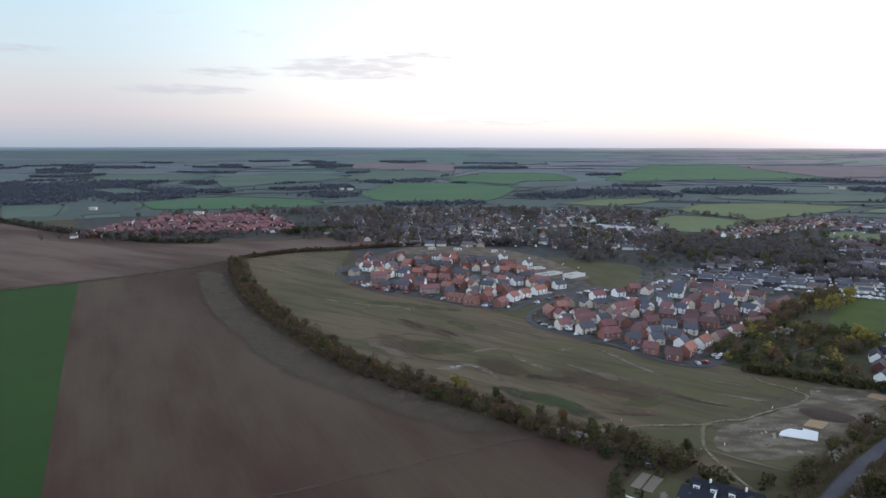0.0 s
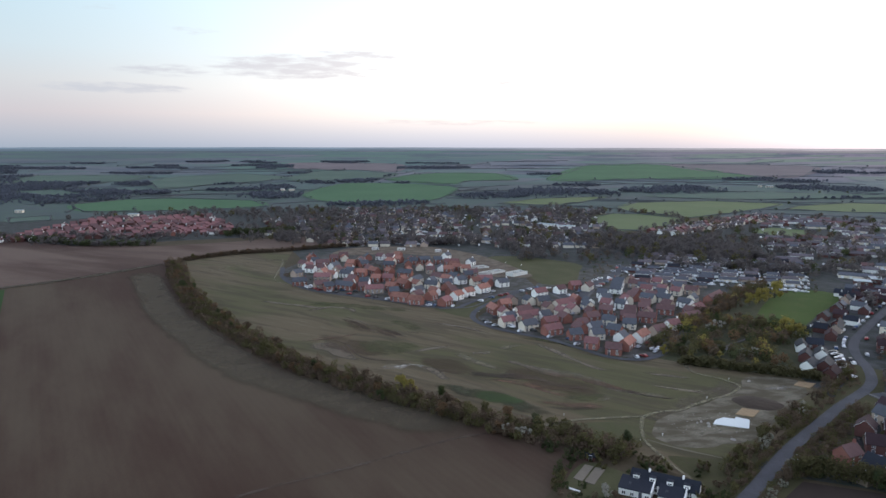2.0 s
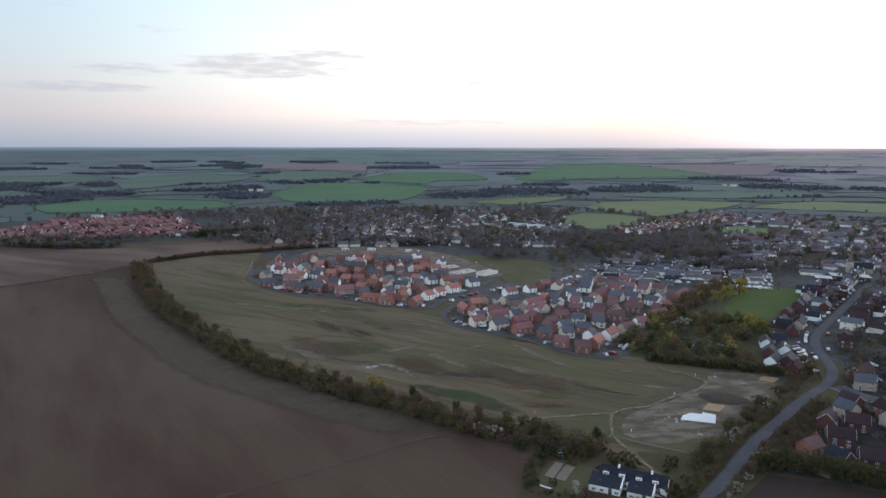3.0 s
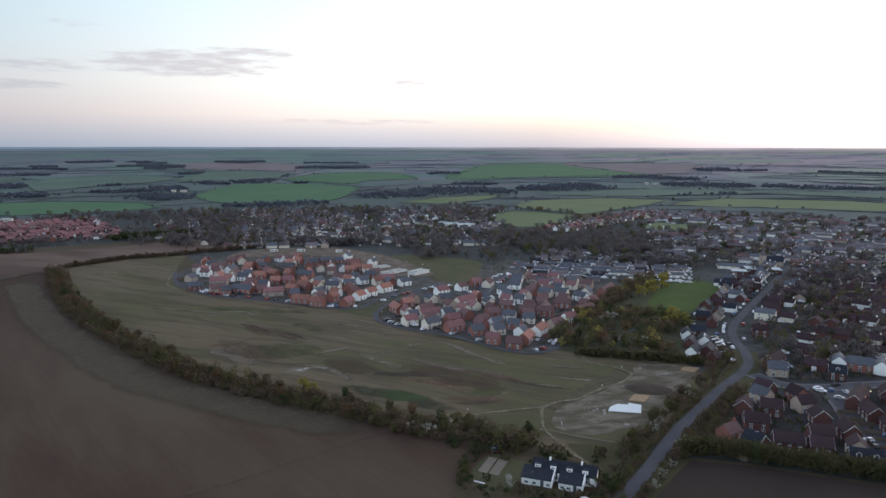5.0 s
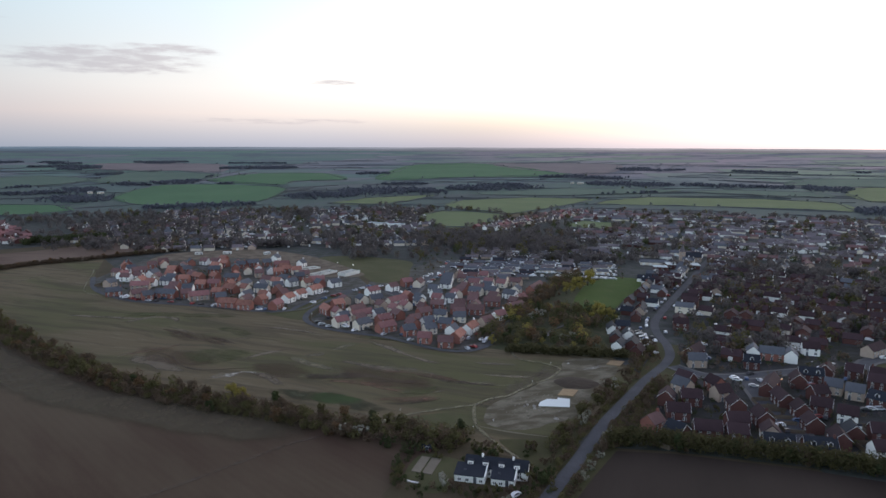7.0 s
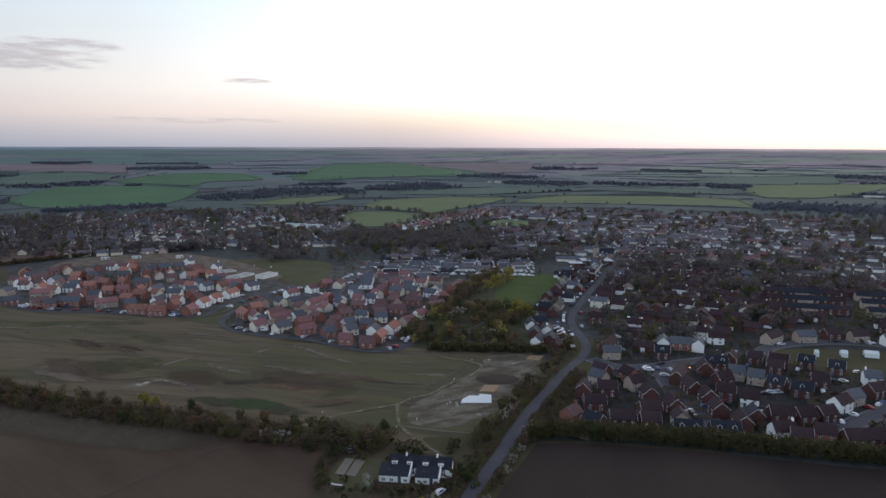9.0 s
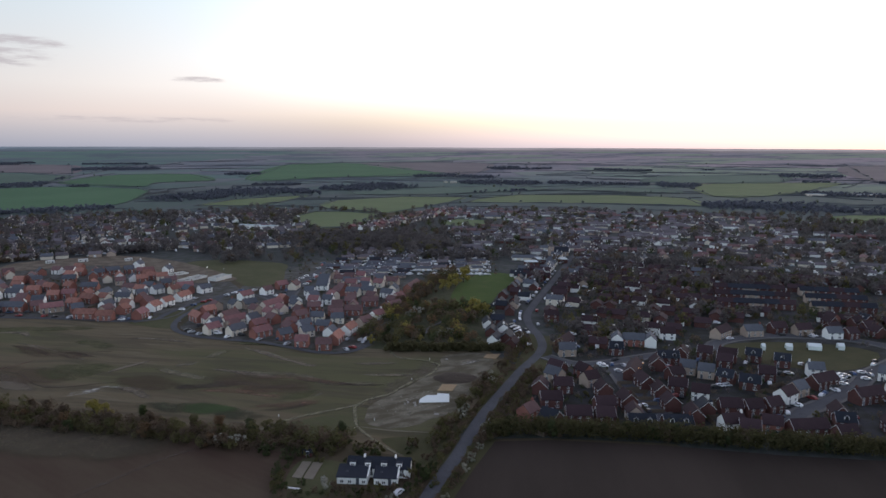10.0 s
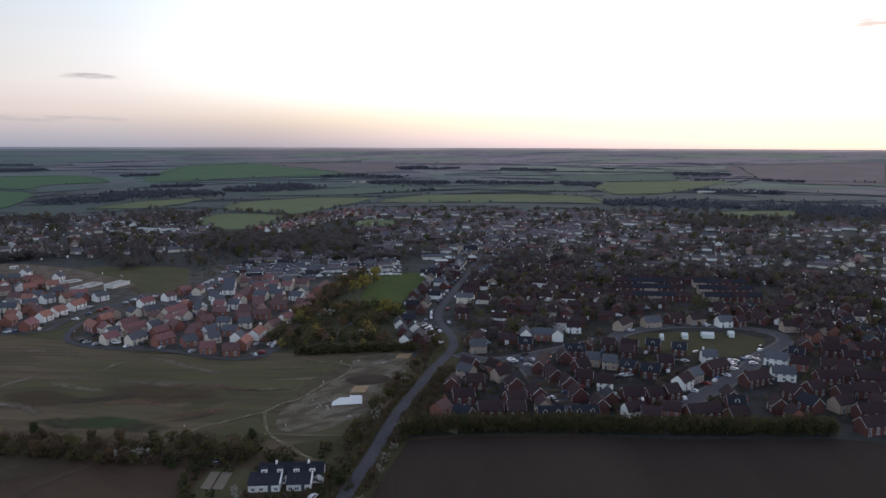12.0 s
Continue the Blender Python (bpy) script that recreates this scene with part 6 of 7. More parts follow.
def far_growth():
    """Garden trees, woods and hedgerows, out to the ridge."""
    rng = random.Random(44)

    def blob(leaf, a, r, count, da, dr, h=(6, 10)):
        for _ in range(count):
            x, y = polar(a + rng.gauss(0, da), r + rng.gauss(0, dr))
            if not near_own_estates(x, y) and not on_pasture(x, y):
                hh = rng.uniform(*h)
                VILLAGE_TREES[leaf].append((x, y, hh * 0.48, hh))

    for _ in range(2900):
        a, r = rng.uniform(-6, 70), rng.uniform(520, 1150)
        if r < 640 and a < 34 and a > 17:
            continue
        dense = noise.noise(Vector((a * 0.16, r * 0.011, 3)))
        if dense > rng.uniform(-0.6, 0.25):
            blob(rng.choice(("wood", "wood", "wood", "wood", "green", "wood", "brown", "wood", "wood", "olive")), a, r, 1, 0.2, 3)
    for _ in range(1300):
        a, r = rng.uniform(39, 70), rng.uniform(300, 620)
        if noise.noise(Vector((a * 0.2, r * 0.02, 8))) > rng.uniform(-0.5, 0.3):
            blob(rng.choice(("wood", "brown", "wood", "green", "wood", "wood", "olive")), a, r, 1, 0.2, 2, (5, 9))
    for a, r, k, da, dr in ((-17.5, 838, 30, 3.2, 5), (13.3, 708, 40, 1.5, 36), (3, 748, 34, 4.0, 12), (21, 770, 170, 3.2, 32), (25, 740, 90, 2.0, 26), (12, 800, 30, 2.5, 30), (6, 1080, 120, 5.0, 40), (-2, 950, 120, 2.2, 60), (-7, 800, 60, 1.2, 20), (16, 1060, 120, 2.5, 60), (55, 560, 70, 3.5, 20), (47, 640, 60, 3.0, 16),
                            (61, 600, 60, 4.0, 24), (24, 765, 300, 2.6, 34), (28.5, 720, 120, 1.0, 26), (-7, 960, 110, 2.0, 70), (-3.5, 800, 60, 1.0, 30), (7, 735, 40, 1.6, 14), (9, 690, 50, 0.8, 14), (-24, 880, 30, 2.0, 8), (30, 640, 40, 2.0, 10), (63, 780, 90, 4.0, 30), (-12, 1110, 120, 6.0, 25), (45, 1130, 50, 6, 8), (64, 1130, 130, 5, 40), (57, 980, 60, 4, 30)):
        blob("wood", a, r, k, da, dr)
        blob("olive", a, r, k // 14, da, dr)
    for x, y in ((-150 + 75 * rng.random(), 0) for _ in range(75)):
        hh = rng.uniform(6, 9.5)
        VILLAGE_TREES["green"].append((x, 818 + (x + 150) * 0.3 + rng.gauss(0, 6), hh * 0.5, hh))
    for p, side in along([(-640, 966), (-560, 944), (-480, 880), (-414, 826), (-345, 784), (-292, 754), (-240, 742), (-210, 744)], 2.2):
        for _ in range(2):
            hh, q = rng.uniform(4, 7.5), p + side * rng.uniform(-4, 10)
            VILLAGE_TREES[rng.choice(("wood", "green", "wood", "green"))].append((q.x, q.y, hh * 0.5, hh))
    for leaf, places in VILLAGE_TREES.items():
        thicket("village_trees", [q for q in places if min(abs(q[0] - p[0]) + abs(q[1] - p[1]) for p in ROAD_STEPS) > 9], leaf, {"wood": "dark bare winter trees among the houses", "brown": "brown bare garden trees", "olive": "olive-green garden trees", "green": "dark evergreen garden trees"}[leaf], 60, 0.7, 7)
    # hedgerows and copses on the farmland
    far, strips = {"wood": [], "green": [], "band": []}, []
    for _ in range(190):
        a, r = rng.uniform(-36, 73), 1180 * (2.9 ** rng.random())
        turn, run = rng.gauss(0, 0.25) + (1.2 if rng.random() < 0.2 else 0), rng.uniform(150, 520) * (r / 1800) ** 0.6
        x, y = polar(a, r)
        dx, dy = math.cos(radians(-a) + turn), math.sin(radians(-a) + turn)
        line = []
        for i in range(int(run / 14)):
            s = i * 14
            w = noise.noise(Vector((x + s * dx, y + s * dy, 5)) * 0.004) * 30
            q = (x + s * dx - dy * w, y + s * dy + dx * w)
            if math.hypot(q[0] - EYE_X, q[1] - EYE_Y) < 1160 or math.hypot(q[0] - EYE_X, q[1] - EYE_Y) > 4750 or on_pasture(*q):
                if len(line) > 2:
                    strips.append((line, 1.8 * max(1.0, r / 1800), 1.5))
                line = []
                continue
            line.append(q)
            if rng.random() < 0.06:
                h = rng.uniform(4, 7)
                far["wood" if rng.random() < 0.75 else "green"].append((*q, h * 0.5, h))
        if len(line) > 2:
            strips.append((line, 1.8 * max(1.0, r / 1800), 1.5))
    # hedges round the pastures
    for pts, _ in PASTURES + HILL_FIELDS:
        for (x0, y0), (x1, y1) in zip(pts, pts[1:] + pts[:1]):
            run = math.hypot(x1 - x0, y1 - y0)
            r = math.hypot((x0 + x1) / 2 - EYE_X, (y0 + y1) / 2 - EYE_Y)
            k = max(2, int(run / 12))
            line = [(x0 + (x1 - x0) * i / k + rng.uniform(-1.2, 1.2), y0 + (y1 - y0) * i / k + rng.uniform(-1.2, 1.2)) for i in range(k + 1)]
            strips.append((line, 1.4 * max(1.0, r / 1800), 1.6))
            for q in line:
                if rng.random() < 0.05:
                    h = rng.uniform(4, 8)
                    far["wood"].append((*q, h * 0.48, h))
    # woods: azimuth and range of both ends, depth
    woods = [(-12.9, 1655, -6.5, 1730, 22), (-19.5, 1700, -16.5, 1590, 30), (-24.4, 1474, -17.7, 1440, 14), (-32.0, 1640, -19.0, 1690, 80), (-34.0, 1850, -22.0, 2000, 60), (-36.0, 1450, -27.0, 1470, 40), (19.5, 1660, 25.7, 1840, 40),
             (31.0, 1880, 37.5, 1915, 36), (46.8, 1860, 50.6, 1890, 40), (55.3, 2490, 59.2, 2550, 40), (11.0, 1560, 19.0, 1600, 50), (7.5, 1480, 12.0, 1420, 40), (26.0, 1560, 36.0, 1640, 22), (57.0, 1760, 63.0, 1700, 24), (-9.0, 1560, -6.5, 1420, 30), (-4.0, 1225, 4.5, 1235, 16),
             (50.0, 1330, 60.0, 1330, 40), (62.0, 1200, 72.0, 1350, 60), (38.0, 1930, 46.0, 1900, 22), (1.0, 2750, 7.5, 2800, 40), (-7.0, 2420, -1.0, 2480, 20)]
    for _ in range(60):
        a, r = rng.uniform(-36, 0) if rng.random() < 0.6 else rng.uniform(0, 73), 1750 * (1.95 ** rng.random())
        woods.append((a, r, a + rng.uniform(1.0, 5.0), r + rng.uniform(-90, 90), rng.uniform(10, 34)))
    for a0, r0, a1, r1, deep in woods:
        (x0, y0), (x1, y1) = polar(a0, r0), polar(a1, r1)
        run = math.hypot(x1 - x0, y1 - y0)
        for _ in range(int(min(1600, run * deep / 18))):
            t = rng.random()
            w = rng.gauss(0, deep * 1.3) * (0.35 + 0.65 * math.sin(math.pi * t)) + 60 * noise.noise(Vector((x0 + t * run, y0, 1)) * 0.006)
            x, y = x0 + (x1 - x0) * t - (y1 - y0) / run * w, y0 + (y1 - y0) * t + (x1 - x0) / run * w
            if 1170 < math.hypot(x - EYE_X, y - EYE_Y) < 3900 and not on_pasture(x, y):
                h = rng.uniform(3.5, 8.0)
                far["band"].append((x, y, h * 0.55, h))
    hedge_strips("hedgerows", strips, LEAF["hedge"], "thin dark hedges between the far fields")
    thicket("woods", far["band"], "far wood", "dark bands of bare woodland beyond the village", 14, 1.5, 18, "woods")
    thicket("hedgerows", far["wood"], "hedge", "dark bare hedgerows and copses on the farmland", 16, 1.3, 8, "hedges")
    thicket("hedgerows", far["green"], "green", "dark green hedgerows on the farmland", 30, 1.0, 9, "hedges")


far_growth()


def far_cars():
    """Cars and vans parked in the village streets, too far to tell apart."""
    rng = random.Random(60)
    for colour, count in (("white", 900), ("silver", 420), ("black", 160)):
        bm = bmesh.new()
        for _ in range(count):
            a, r = rng.choice(((rng.uniform(40, 70), rng.uniform(330, 760)), (rng.uniform(-3, 18), rng.uniform(730, 1050)), (rng.uniform(30, 70), rng.uniform(650, 1120))))
            x, y = polar(a, r)
            if rng.random() < 0.36:
                k = rng.randrange(1, 10)
                a, r = rng.uniform(18.5 + 0.5 * k, 33.5), 548 + 15.5 * k + rng.uniform(-1.5, 1.5)
                x, y = polar(a, r)
            elif near_own_estates(x, y):
                continue
            m = pose(x, y, 0.1, 0, 0, -a + rng.choice((0, 0, 90)) + rng.uniform(-10, 10))
            n0 = len(bm.verts)
            tall = 1.4 if rng.random() < 0.2 else 1.0
            prism(bm, [(-2.1, 0.2), (2.1, 0.2), (2.1, 0.75), (0.9, 0.95), (0.3, 1.45 * tall), (-1.7, 1.45 * tall), (-2.1, 0.9)], -0.85, 0.85)
            bm.verts.ensure_lookup_table()
            for v in bm.verts[n0:]:
                v.co = m @ v.co
        bmesh.ops.recalc_face_normals(bm, faces=bm.faces)
        tagged(new("far_cars", to_mesh("far_cars", bm, CAR_PAINT[colour])), f"distant parked {colour} cars in the village streets", "cars", "", "stuff")


far_cars()


# ---- cleared plot ----
def slab(name, outline, thick, mat, label, category):
    """A flat pad with a thickness."""
    bm = bmesh.new()
    f = bm.faces.new([bm.verts.new((*p, 0.05)) for p in outline])
    up = bmesh.ops.extrude_face_region(bm, geom=[f])
    bmesh.ops.translate(bm, verts=[v for v in up["geom"] if isinstance(v, bmesh.types.BMVert)], vec=(0, 0, thick))
    bmesh.ops.recalc_face_normals(bm, faces=bm.faces)
    return tagged(new(name, to_mesh(name, bm, mat)), label, category)


slab("foundation_slab", [(153.2, 240.0), (157.6, 242.2), (161.4, 240.4), (162.6, 242.2), (166.6, 239.0), (162.0, 231.0), (150.6, 236.4)], 0.25, CONCRETE, "white concrete foundation slab on bare earth", "foundation")
slab("timber_deck", [(164, 245), (170, 251), (175.5, 247.5), (169.5, 241.5)], 0.3, TIMBER, "yellow-brown timber pad beside the white slab", "deck")
slab("timber_deck", [(207, 275), (212, 279.5), (218, 276), (211.5, 270.5)], 0.3, TIMBER, "yellow-brown timber pad on gravel", "deck")


def heap(name, x, y, rx, ry, h, yaw, mat, label):
    bm = bmesh.new()
    k, rings = 28, 6
    top = bm.verts.new((0, 0, h))
    last = None
    for j in range(1, rings + 1):
        t = j / rings
        ring = []
        for i in range(k):
            a = i * 2 * math.pi / k
            w = 1 + 0.12 * noise.noise(Vector((math.cos(a) * 2, math.sin(a) * 2, x)))
            ring.append(bm.verts.new((rx * t * w * math.cos(a), ry * t * w * math.sin(a), h * (1 - t ** 2.2) + (0.15 * noise.noise(Vector((i * 0.7, j * 0.9, y))) if j < rings else -0.05))))
        for i in range(k):
            bm.faces.new((top, ring[i], ring[(i + 1) % k]) if last is None else (last[i], ring[i], ring[(i + 1) % k], last[(i + 1) % k]))
        last = ring
    ob = new(name, to_mesh(name, bm, mat))
    ob.matrix_world = pose(x, y, 0.08, 0, 0, yaw)
    return tagged(ob, label, "heap")


heap("earth_mound", 179.5, 256, 10, 8, 1.2, -30, SPOIL, "low dark heap of topsoil on the cleared plot")
for x, y, r in ((149, 237, 1.0), (147, 239, 0.8), (150.5, 235, 0.7), (148, 234.5, 0.9), (145, 238, 0.6), (151, 222, 1.2), (190, 282, 1.0)):
    heap("stone_mound", x, y, r, r * 0.7, 0.6, x * 20, CHALK, "small pale heap of rubble and stones")
rng_stone = random.Random(3)
bm_stone = bmesh.new()
for _ in range(80):
    a, r = rng_stone.uniform(0, 6.28), rng_stone.uniform(0.0, 1.0) ** 0.6
    s_ = rng_stone.uniform(0.12, 0.32)
    bmesh.ops.create_icosphere(bm_stone, subdivisions=1, radius=s_, matrix=Matrix.LocRotScale((152 + 20 * r * math.cos(a), 236 + 13 * r * math.sin(a), 0.12), Euler((a, r, a * 2)), (1.2, 0.8, 0.6)))
tagged(new("loose_stones", to_mesh("loose_stones", bm_stone, CHALK)), "pale stones scattered over the cleared plot", "stones", "", "stuff")


def marker_post(x, y):
    ob = root("marker_post", pose(x, y, 0), "white plastic marker post beside the footpath", "post", "path markers")

    def shaft(bm):
        prism(bm, [(-0.07, -0.05), (0.07, -0.05), (0.06, 0.75), (0.0, 0.85), (-0.06, 0.75)], -0.07, 0.07)
    part("shaft", cached(("shaft",), shaft, FRAME), ob)
    part("cap", cached(("cap",), lambda bm: prism(bm, [(-0.16, 0.76), (0.16, 0.76), (0.12, 0.95), (-0.12, 0.95)], -0.12, 0.12), FRAME), ob)


for x, y in ((174, 313), (175, 292), (182, 285), (171, 298), (161, 263), (145, 257), (127, 228), (111, 249), (117, 224), (97, 212), (96, 250), (84, 245))[::2]:
    marker_post(x, y)

# ---- cottage garden ----
for pts in ([(84.9, 198.2), (91.5, 207.3), (94.0, 205.6), (87.3, 196.1)], [(87.8, 195.7), (94.5, 205.2), (97.2, 203.2), (90.3, 193.5)]):
    slab("garden_bed", pts, 0.3, DIRT, "raised vegetable bed with bare pale soil", "garden bed")


def shed(x, y, yaw, w, d, h, wall, roof, label, name="garden_shed", category="shed"):
    ob = root(name, pose(x, y, 0, 0, 0, yaw), label, category)
    part("wall", wall_mesh(w, d, h, round(h + d * 0.22, 2), wall), ob)
    part("roof", roof_mesh(w, d, h, round(h + d * 0.22, 2), roof), ob)
    part("door", door_mesh(), ob, pose(0, -d / 2 - 0.02, 0, 0, 0, 180))
    return ob


shed(94.5, 211, -20, 3.0, 2.2, 1.7, "d", "k", "small dark garden shed with a felt roof")
slab("garden_board", [(81.2, 192.3), (81.7, 192.7), (85.0, 189.6), (84.6, 189.1)], 0.35, FRAME, "long white board lying in the cottage garden", "board")


# ---- cars ----
def car_meshes(colour):
    def body(bm):
        prism(bm, [(-2.1, 0.35), (-1.75, 0.25), (1.8, 0.25), (2.12, 0.4), (2.12, 0.72), (1.9, 0.86), (0.95, 0.95), (0.35, 1.42), (-1.3, 1.46), (-1.95, 0.98), (-2.14, 0.9)], -0.86, 0.86)
        for v in bm.verts:
            if v.co.z > 1.2:
                v.co.y *= 0.80
        bmesh.ops.recalc_face_normals(bm, faces=bm.faces)
        bmesh.ops.bevel(bm, geom=list(bm.edges), offset=0.05, segments=1, affect="EDGES")

    def glass(bm):
        prism(bm, [(0.92, 0.96), (0.36, 1.36), (-1.28, 1.39), (-1.86, 1.0)], -0.865, 0.865)
        for v in bm.verts:
            v.co.y *= 1.0 if v.co.z < 1.2 else 0.85
            v.co.x *= 1.035

    def wheel(bm):
        bmesh.ops.create_cone(bm, cap_ends=True, segments=12, radius1=0.32, radius2=0.32, depth=0.22, matrix=Matrix.Rotation(math.pi / 2, 4, "X"))
    return cached(("car_body", colour), body, CAR_PAINT[colour]), cached(("car_glass",), glass, GLASS), cached(("wheel",), wheel, RUBBER)


def car(x, y, yaw, colour, van=1.0):
    body, glass, wheel = car_meshes(colour)
    ob = root("van" if van > 1.1 else "car", pose(x, y, 0.20, 0, 0, yaw), f"parked {colour} {'van' if van > 1.1 else 'hatchback car'} on the tarmac", "van" if van > 1.1 else "car", "parked cars")
    ob.scale = (van, van, van * (1.15 if van > 1.1 else 1))
    part("body", body, ob)
    part("glazing", glass, ob, label="dark car glazing")
    for wx in (-1.3, 1.35):
        for wy in (-0.78, 0.78):
            part("wheel", wheel, ob, pose(wx, wy, 0.3))


NEW_ESTATE_CARS = [(-26, 514, -50, "white"), (-11, 504, -35, "silver"), (-8, 502, -35, "black"), (16, 488, -30, "white"), (19, 486, -30, "white"), (30, 464, 60, "silver"), (46, 453, -35, "white"), (102, 480, 40, "white"), (107, 483, 40, "silver"), (-2, 497, -30, "blue"), (-18, 509, -40, "white"), (8, 492, -20, "black"), (58, 449, -20, "blue"), (88, 466, 50, "black")]
LOWER_ESTATE_CARS = [(143, 415, 60, "white"), (146, 412, 60, "silver"), (166, 333, 10, "white"), (200, 375, 60, "white"), (107, 399, 20, "silver"), (135, 420, 30, "white"), (112, 375, -35, "black"), (128, 356, -40, "blue"), (160, 338, 50, "silver"), (168, 345, 50, "red"), (150, 395, 20, "black"), (175, 420, 60, "white"), (155, 425, 70, "blue"), (95, 408, 80, "black")]
COURT_CARS = [(251, 238, -5, "white"), (262, 240, 10, "black"), (259, 231, 70, "silver"), (233, 202, 65, "white"), (220, 188, 60, "white"), (203, 193, -30, "white"), (199, 197, 50, "silver"), (226, 183, 60, "black"), (238, 189, -30, "blue"), (265, 207, -40, "white"), (268, 208, -40, "silver"), (276, 189, -30, "white"), (279, 188, -30, "silver"), (278, 225, 20, "white")]
GREEN_CARS = [(308, 190, -40, "black"), (315, 187, -40, "black"), (318, 185, -40, "silver"), (336, 190, -40, "white"), (337, 172, -10, "white"), (334, 169, -10, "white"), (331, 167, -10, "silver"), (319, 164, -10, "black"), (308, 161, 15, "blue"), (304, 160, 15, "white"), (278, 159, -5, "black"), (272, 157, -5, "silver"), (283, 162, -5, "white"), (300, 235, -40, "white"), (310, 238, 30, "silver"), (344, 238, -10, "white"), (390, 219, -40, "white"), (366, 173, 10, "white"), (372, 176, 10, "black")]
ROAD_CARS = [(252, 306, 60, "white"), (248, 297, 20, "black"), (244, 290, 20, "silver"), (240, 282, 20, "white"), (236, 280, 20, "black"), (256, 313, 60, "silver"), (262, 326, 60, "blue"), (290, 360, 45, "white"), (322, 370, 45, "white"), (330, 396, 45, "silver"), (356, 402, 45, "black"), (372, 436, 45, "white"), (398, 440, 45, "white"), (420, 478, 45, "silver"), (165, 205, 45, "white")]
PARKED_CARS = [(333, 176, -35, "white"), (329, 172, 50, "silver"), (325, 168, -30, "white"), (330, 169, 55, "black"), (326, 164, -40, "white"), (338, 170, -35, "silver"), (344, 170, 50, "blue"), (349, 169, -30, "white"), (349, 165, 55, "silver"), (342, 163, -40, "white"), (273, 189, -35, "black"), (278, 189, 50, "white"), (283, 191, -30, "silver"), (255, 235, 55, "blue"), (250, 235, -40, "white"), (251, 226, -35, "silver"), (273, 155, 50, "white"), (275, 159, -30, "black"), (277, 206, 55, "white"), (319, 144, -40, "silver")]
ROADSIDE = [(p + across * s, math.degrees(math.atan2(across.y, across.x)) - 90) for i, (p, across) in enumerate(along(ROAD[8:14], 6.2)) for s in ((4.6,) if i % 3 else (4.6, -4.8))]
ROAD_CARS += [(p.x, p.y, turn, colour) for p, turn, colour in ((q + across * (s + 0.4 * math.sin(5 * i)), math.degrees(math.atan2(across.y, across.x)) + 8 * math.sin(3 * i), ("black", "white", "black", "blue", "black", "silver")[(i * 5 + int(s)) % 6]) for i, (q, across) in enumerate(along([(240, 275), (252, 295), (262, 317)], 3.1)) for s in (6.2, 11.2)) if all(math.hypot(p.x - h[0], p.y - h[1]) > 5.6 for h in HOUSES)]
ROAD_CARS += [(p.x, p.y, turn, ("white", "silver", "black", "white", "blue", "silver", "red")[i % 7]) for i, (p, turn) in enumerate(ROADSIDE) if (i * 7) % 11 < 6]
for rows in (NEW_ESTATE_CARS, LOWER_ESTATE_CARS, COURT_CARS, GREEN_CARS, ROAD_CARS, [c for c in PARKED_CARS if all(math.hypot(c[0] - h[0], c[1] - h[1]) > 5.0 for h in HOUSES)]):
    for x, y, yaw, colour in rows:
        car(x, y, yaw, colour)
rng_row = random.Random(29)
for line, side_, step_ in ((RIM_1[2:8], 3.3, 5.6), (RIM_1[8:], -3.4, 8.0), (RIM_2[3:], 3.6, 6.4), (SPINE_2, 4.6, 9.0), (SPINE_2[3:], -4.6, 10.0)):
    for p, across in along(line, step_):
        q = p + across * (side_ + rng_row.uniform(-0.5, 0.5))
        if rng_row.random() < 0.6 and all(math.hypot(q.x - h[0], q.y - h[1]) > 5.4 for h in HOUSES):
            car(q.x, q.y, math.degrees(math.atan2(across.y, across.x)) + rng_row.choice((0, 0, 90)) + rng_row.uniform(-6, 6), rng_row.choice(("white", "white", "silver", "black", "blue", "silver", "red")))
rng_car = random.Random(17)
for x, y, yaw, L, code in BRICK_ESTATE_WEST + BRICK_ESTATE_MIDDLE + BRICK_ESTATE_GREEN + BRICK_ESTATE_MORE:
    if rng_car.random() < 0.42:
        at = pose(x, y, 0, 0, 0, yaw) @ Vector((rng_car.uniform(-3, 3), -6.0, 0))
        if all(math.hypot(at.x - h[0], at.y - h[1]) > 5.5 for h in BRICK_ESTATE_WEST + BRICK_ESTATE_MIDDLE + BRICK_ESTATE_GREEN + BRICK_ESTATE_MORE):
            car(at.x, at.y, yaw + rng_car.choice((0, 90, 90)), rng_car.choice(("white", "white", "silver", "black", "blue", "silver", "red")))
car(97, 388, -50, "white", 1.25)
car(101, 384, -45, "white", 1.2)
car(110, 172, 30, "white")

# ---- building site at the back of the new estate ----
def shell(x, y, yaw, L, D, h, label):
    """Walls of a house under construction, open at the top."""
    ob = root("house_shell", pose(x, y, 0, 0, 0, yaw), label, "building shell", "houses under construction")

    def wall(bm):
        box(bm, -L / 2, -0.15, 0, L / 2, 0.15, h)

    def cross(bm):
        box(bm, -0.15, -D / 2 + 0.16, 0, 0.15, D / 2 - 0.16, h * 0.9)
    for s in (-1, 1):
        part("wall", cached(("shell_wall", L, h), wall, SITE_WHITE), ob, pose(0, s * D / 2, 0))
    for t in (-0.48, 0.0, 0.48):
        part("cross_wall", cached(("cross_wall", D, h), cross, SITE_WHITE), ob, pose(t * L, 0, 0))
    return ob


for x, y, yaw, L, D, h in ((137, 547, 38, 18, 8, 4.5), (118, 556, 38, 24, 8, 3.0), (110, 584, 20, 18, 8, 2.0), (92, 586, 10, 14, 8, 2.2)):
    shell(x, y, yaw, L, D, h * 0.7, "white blockwork shell of an unfinished house")


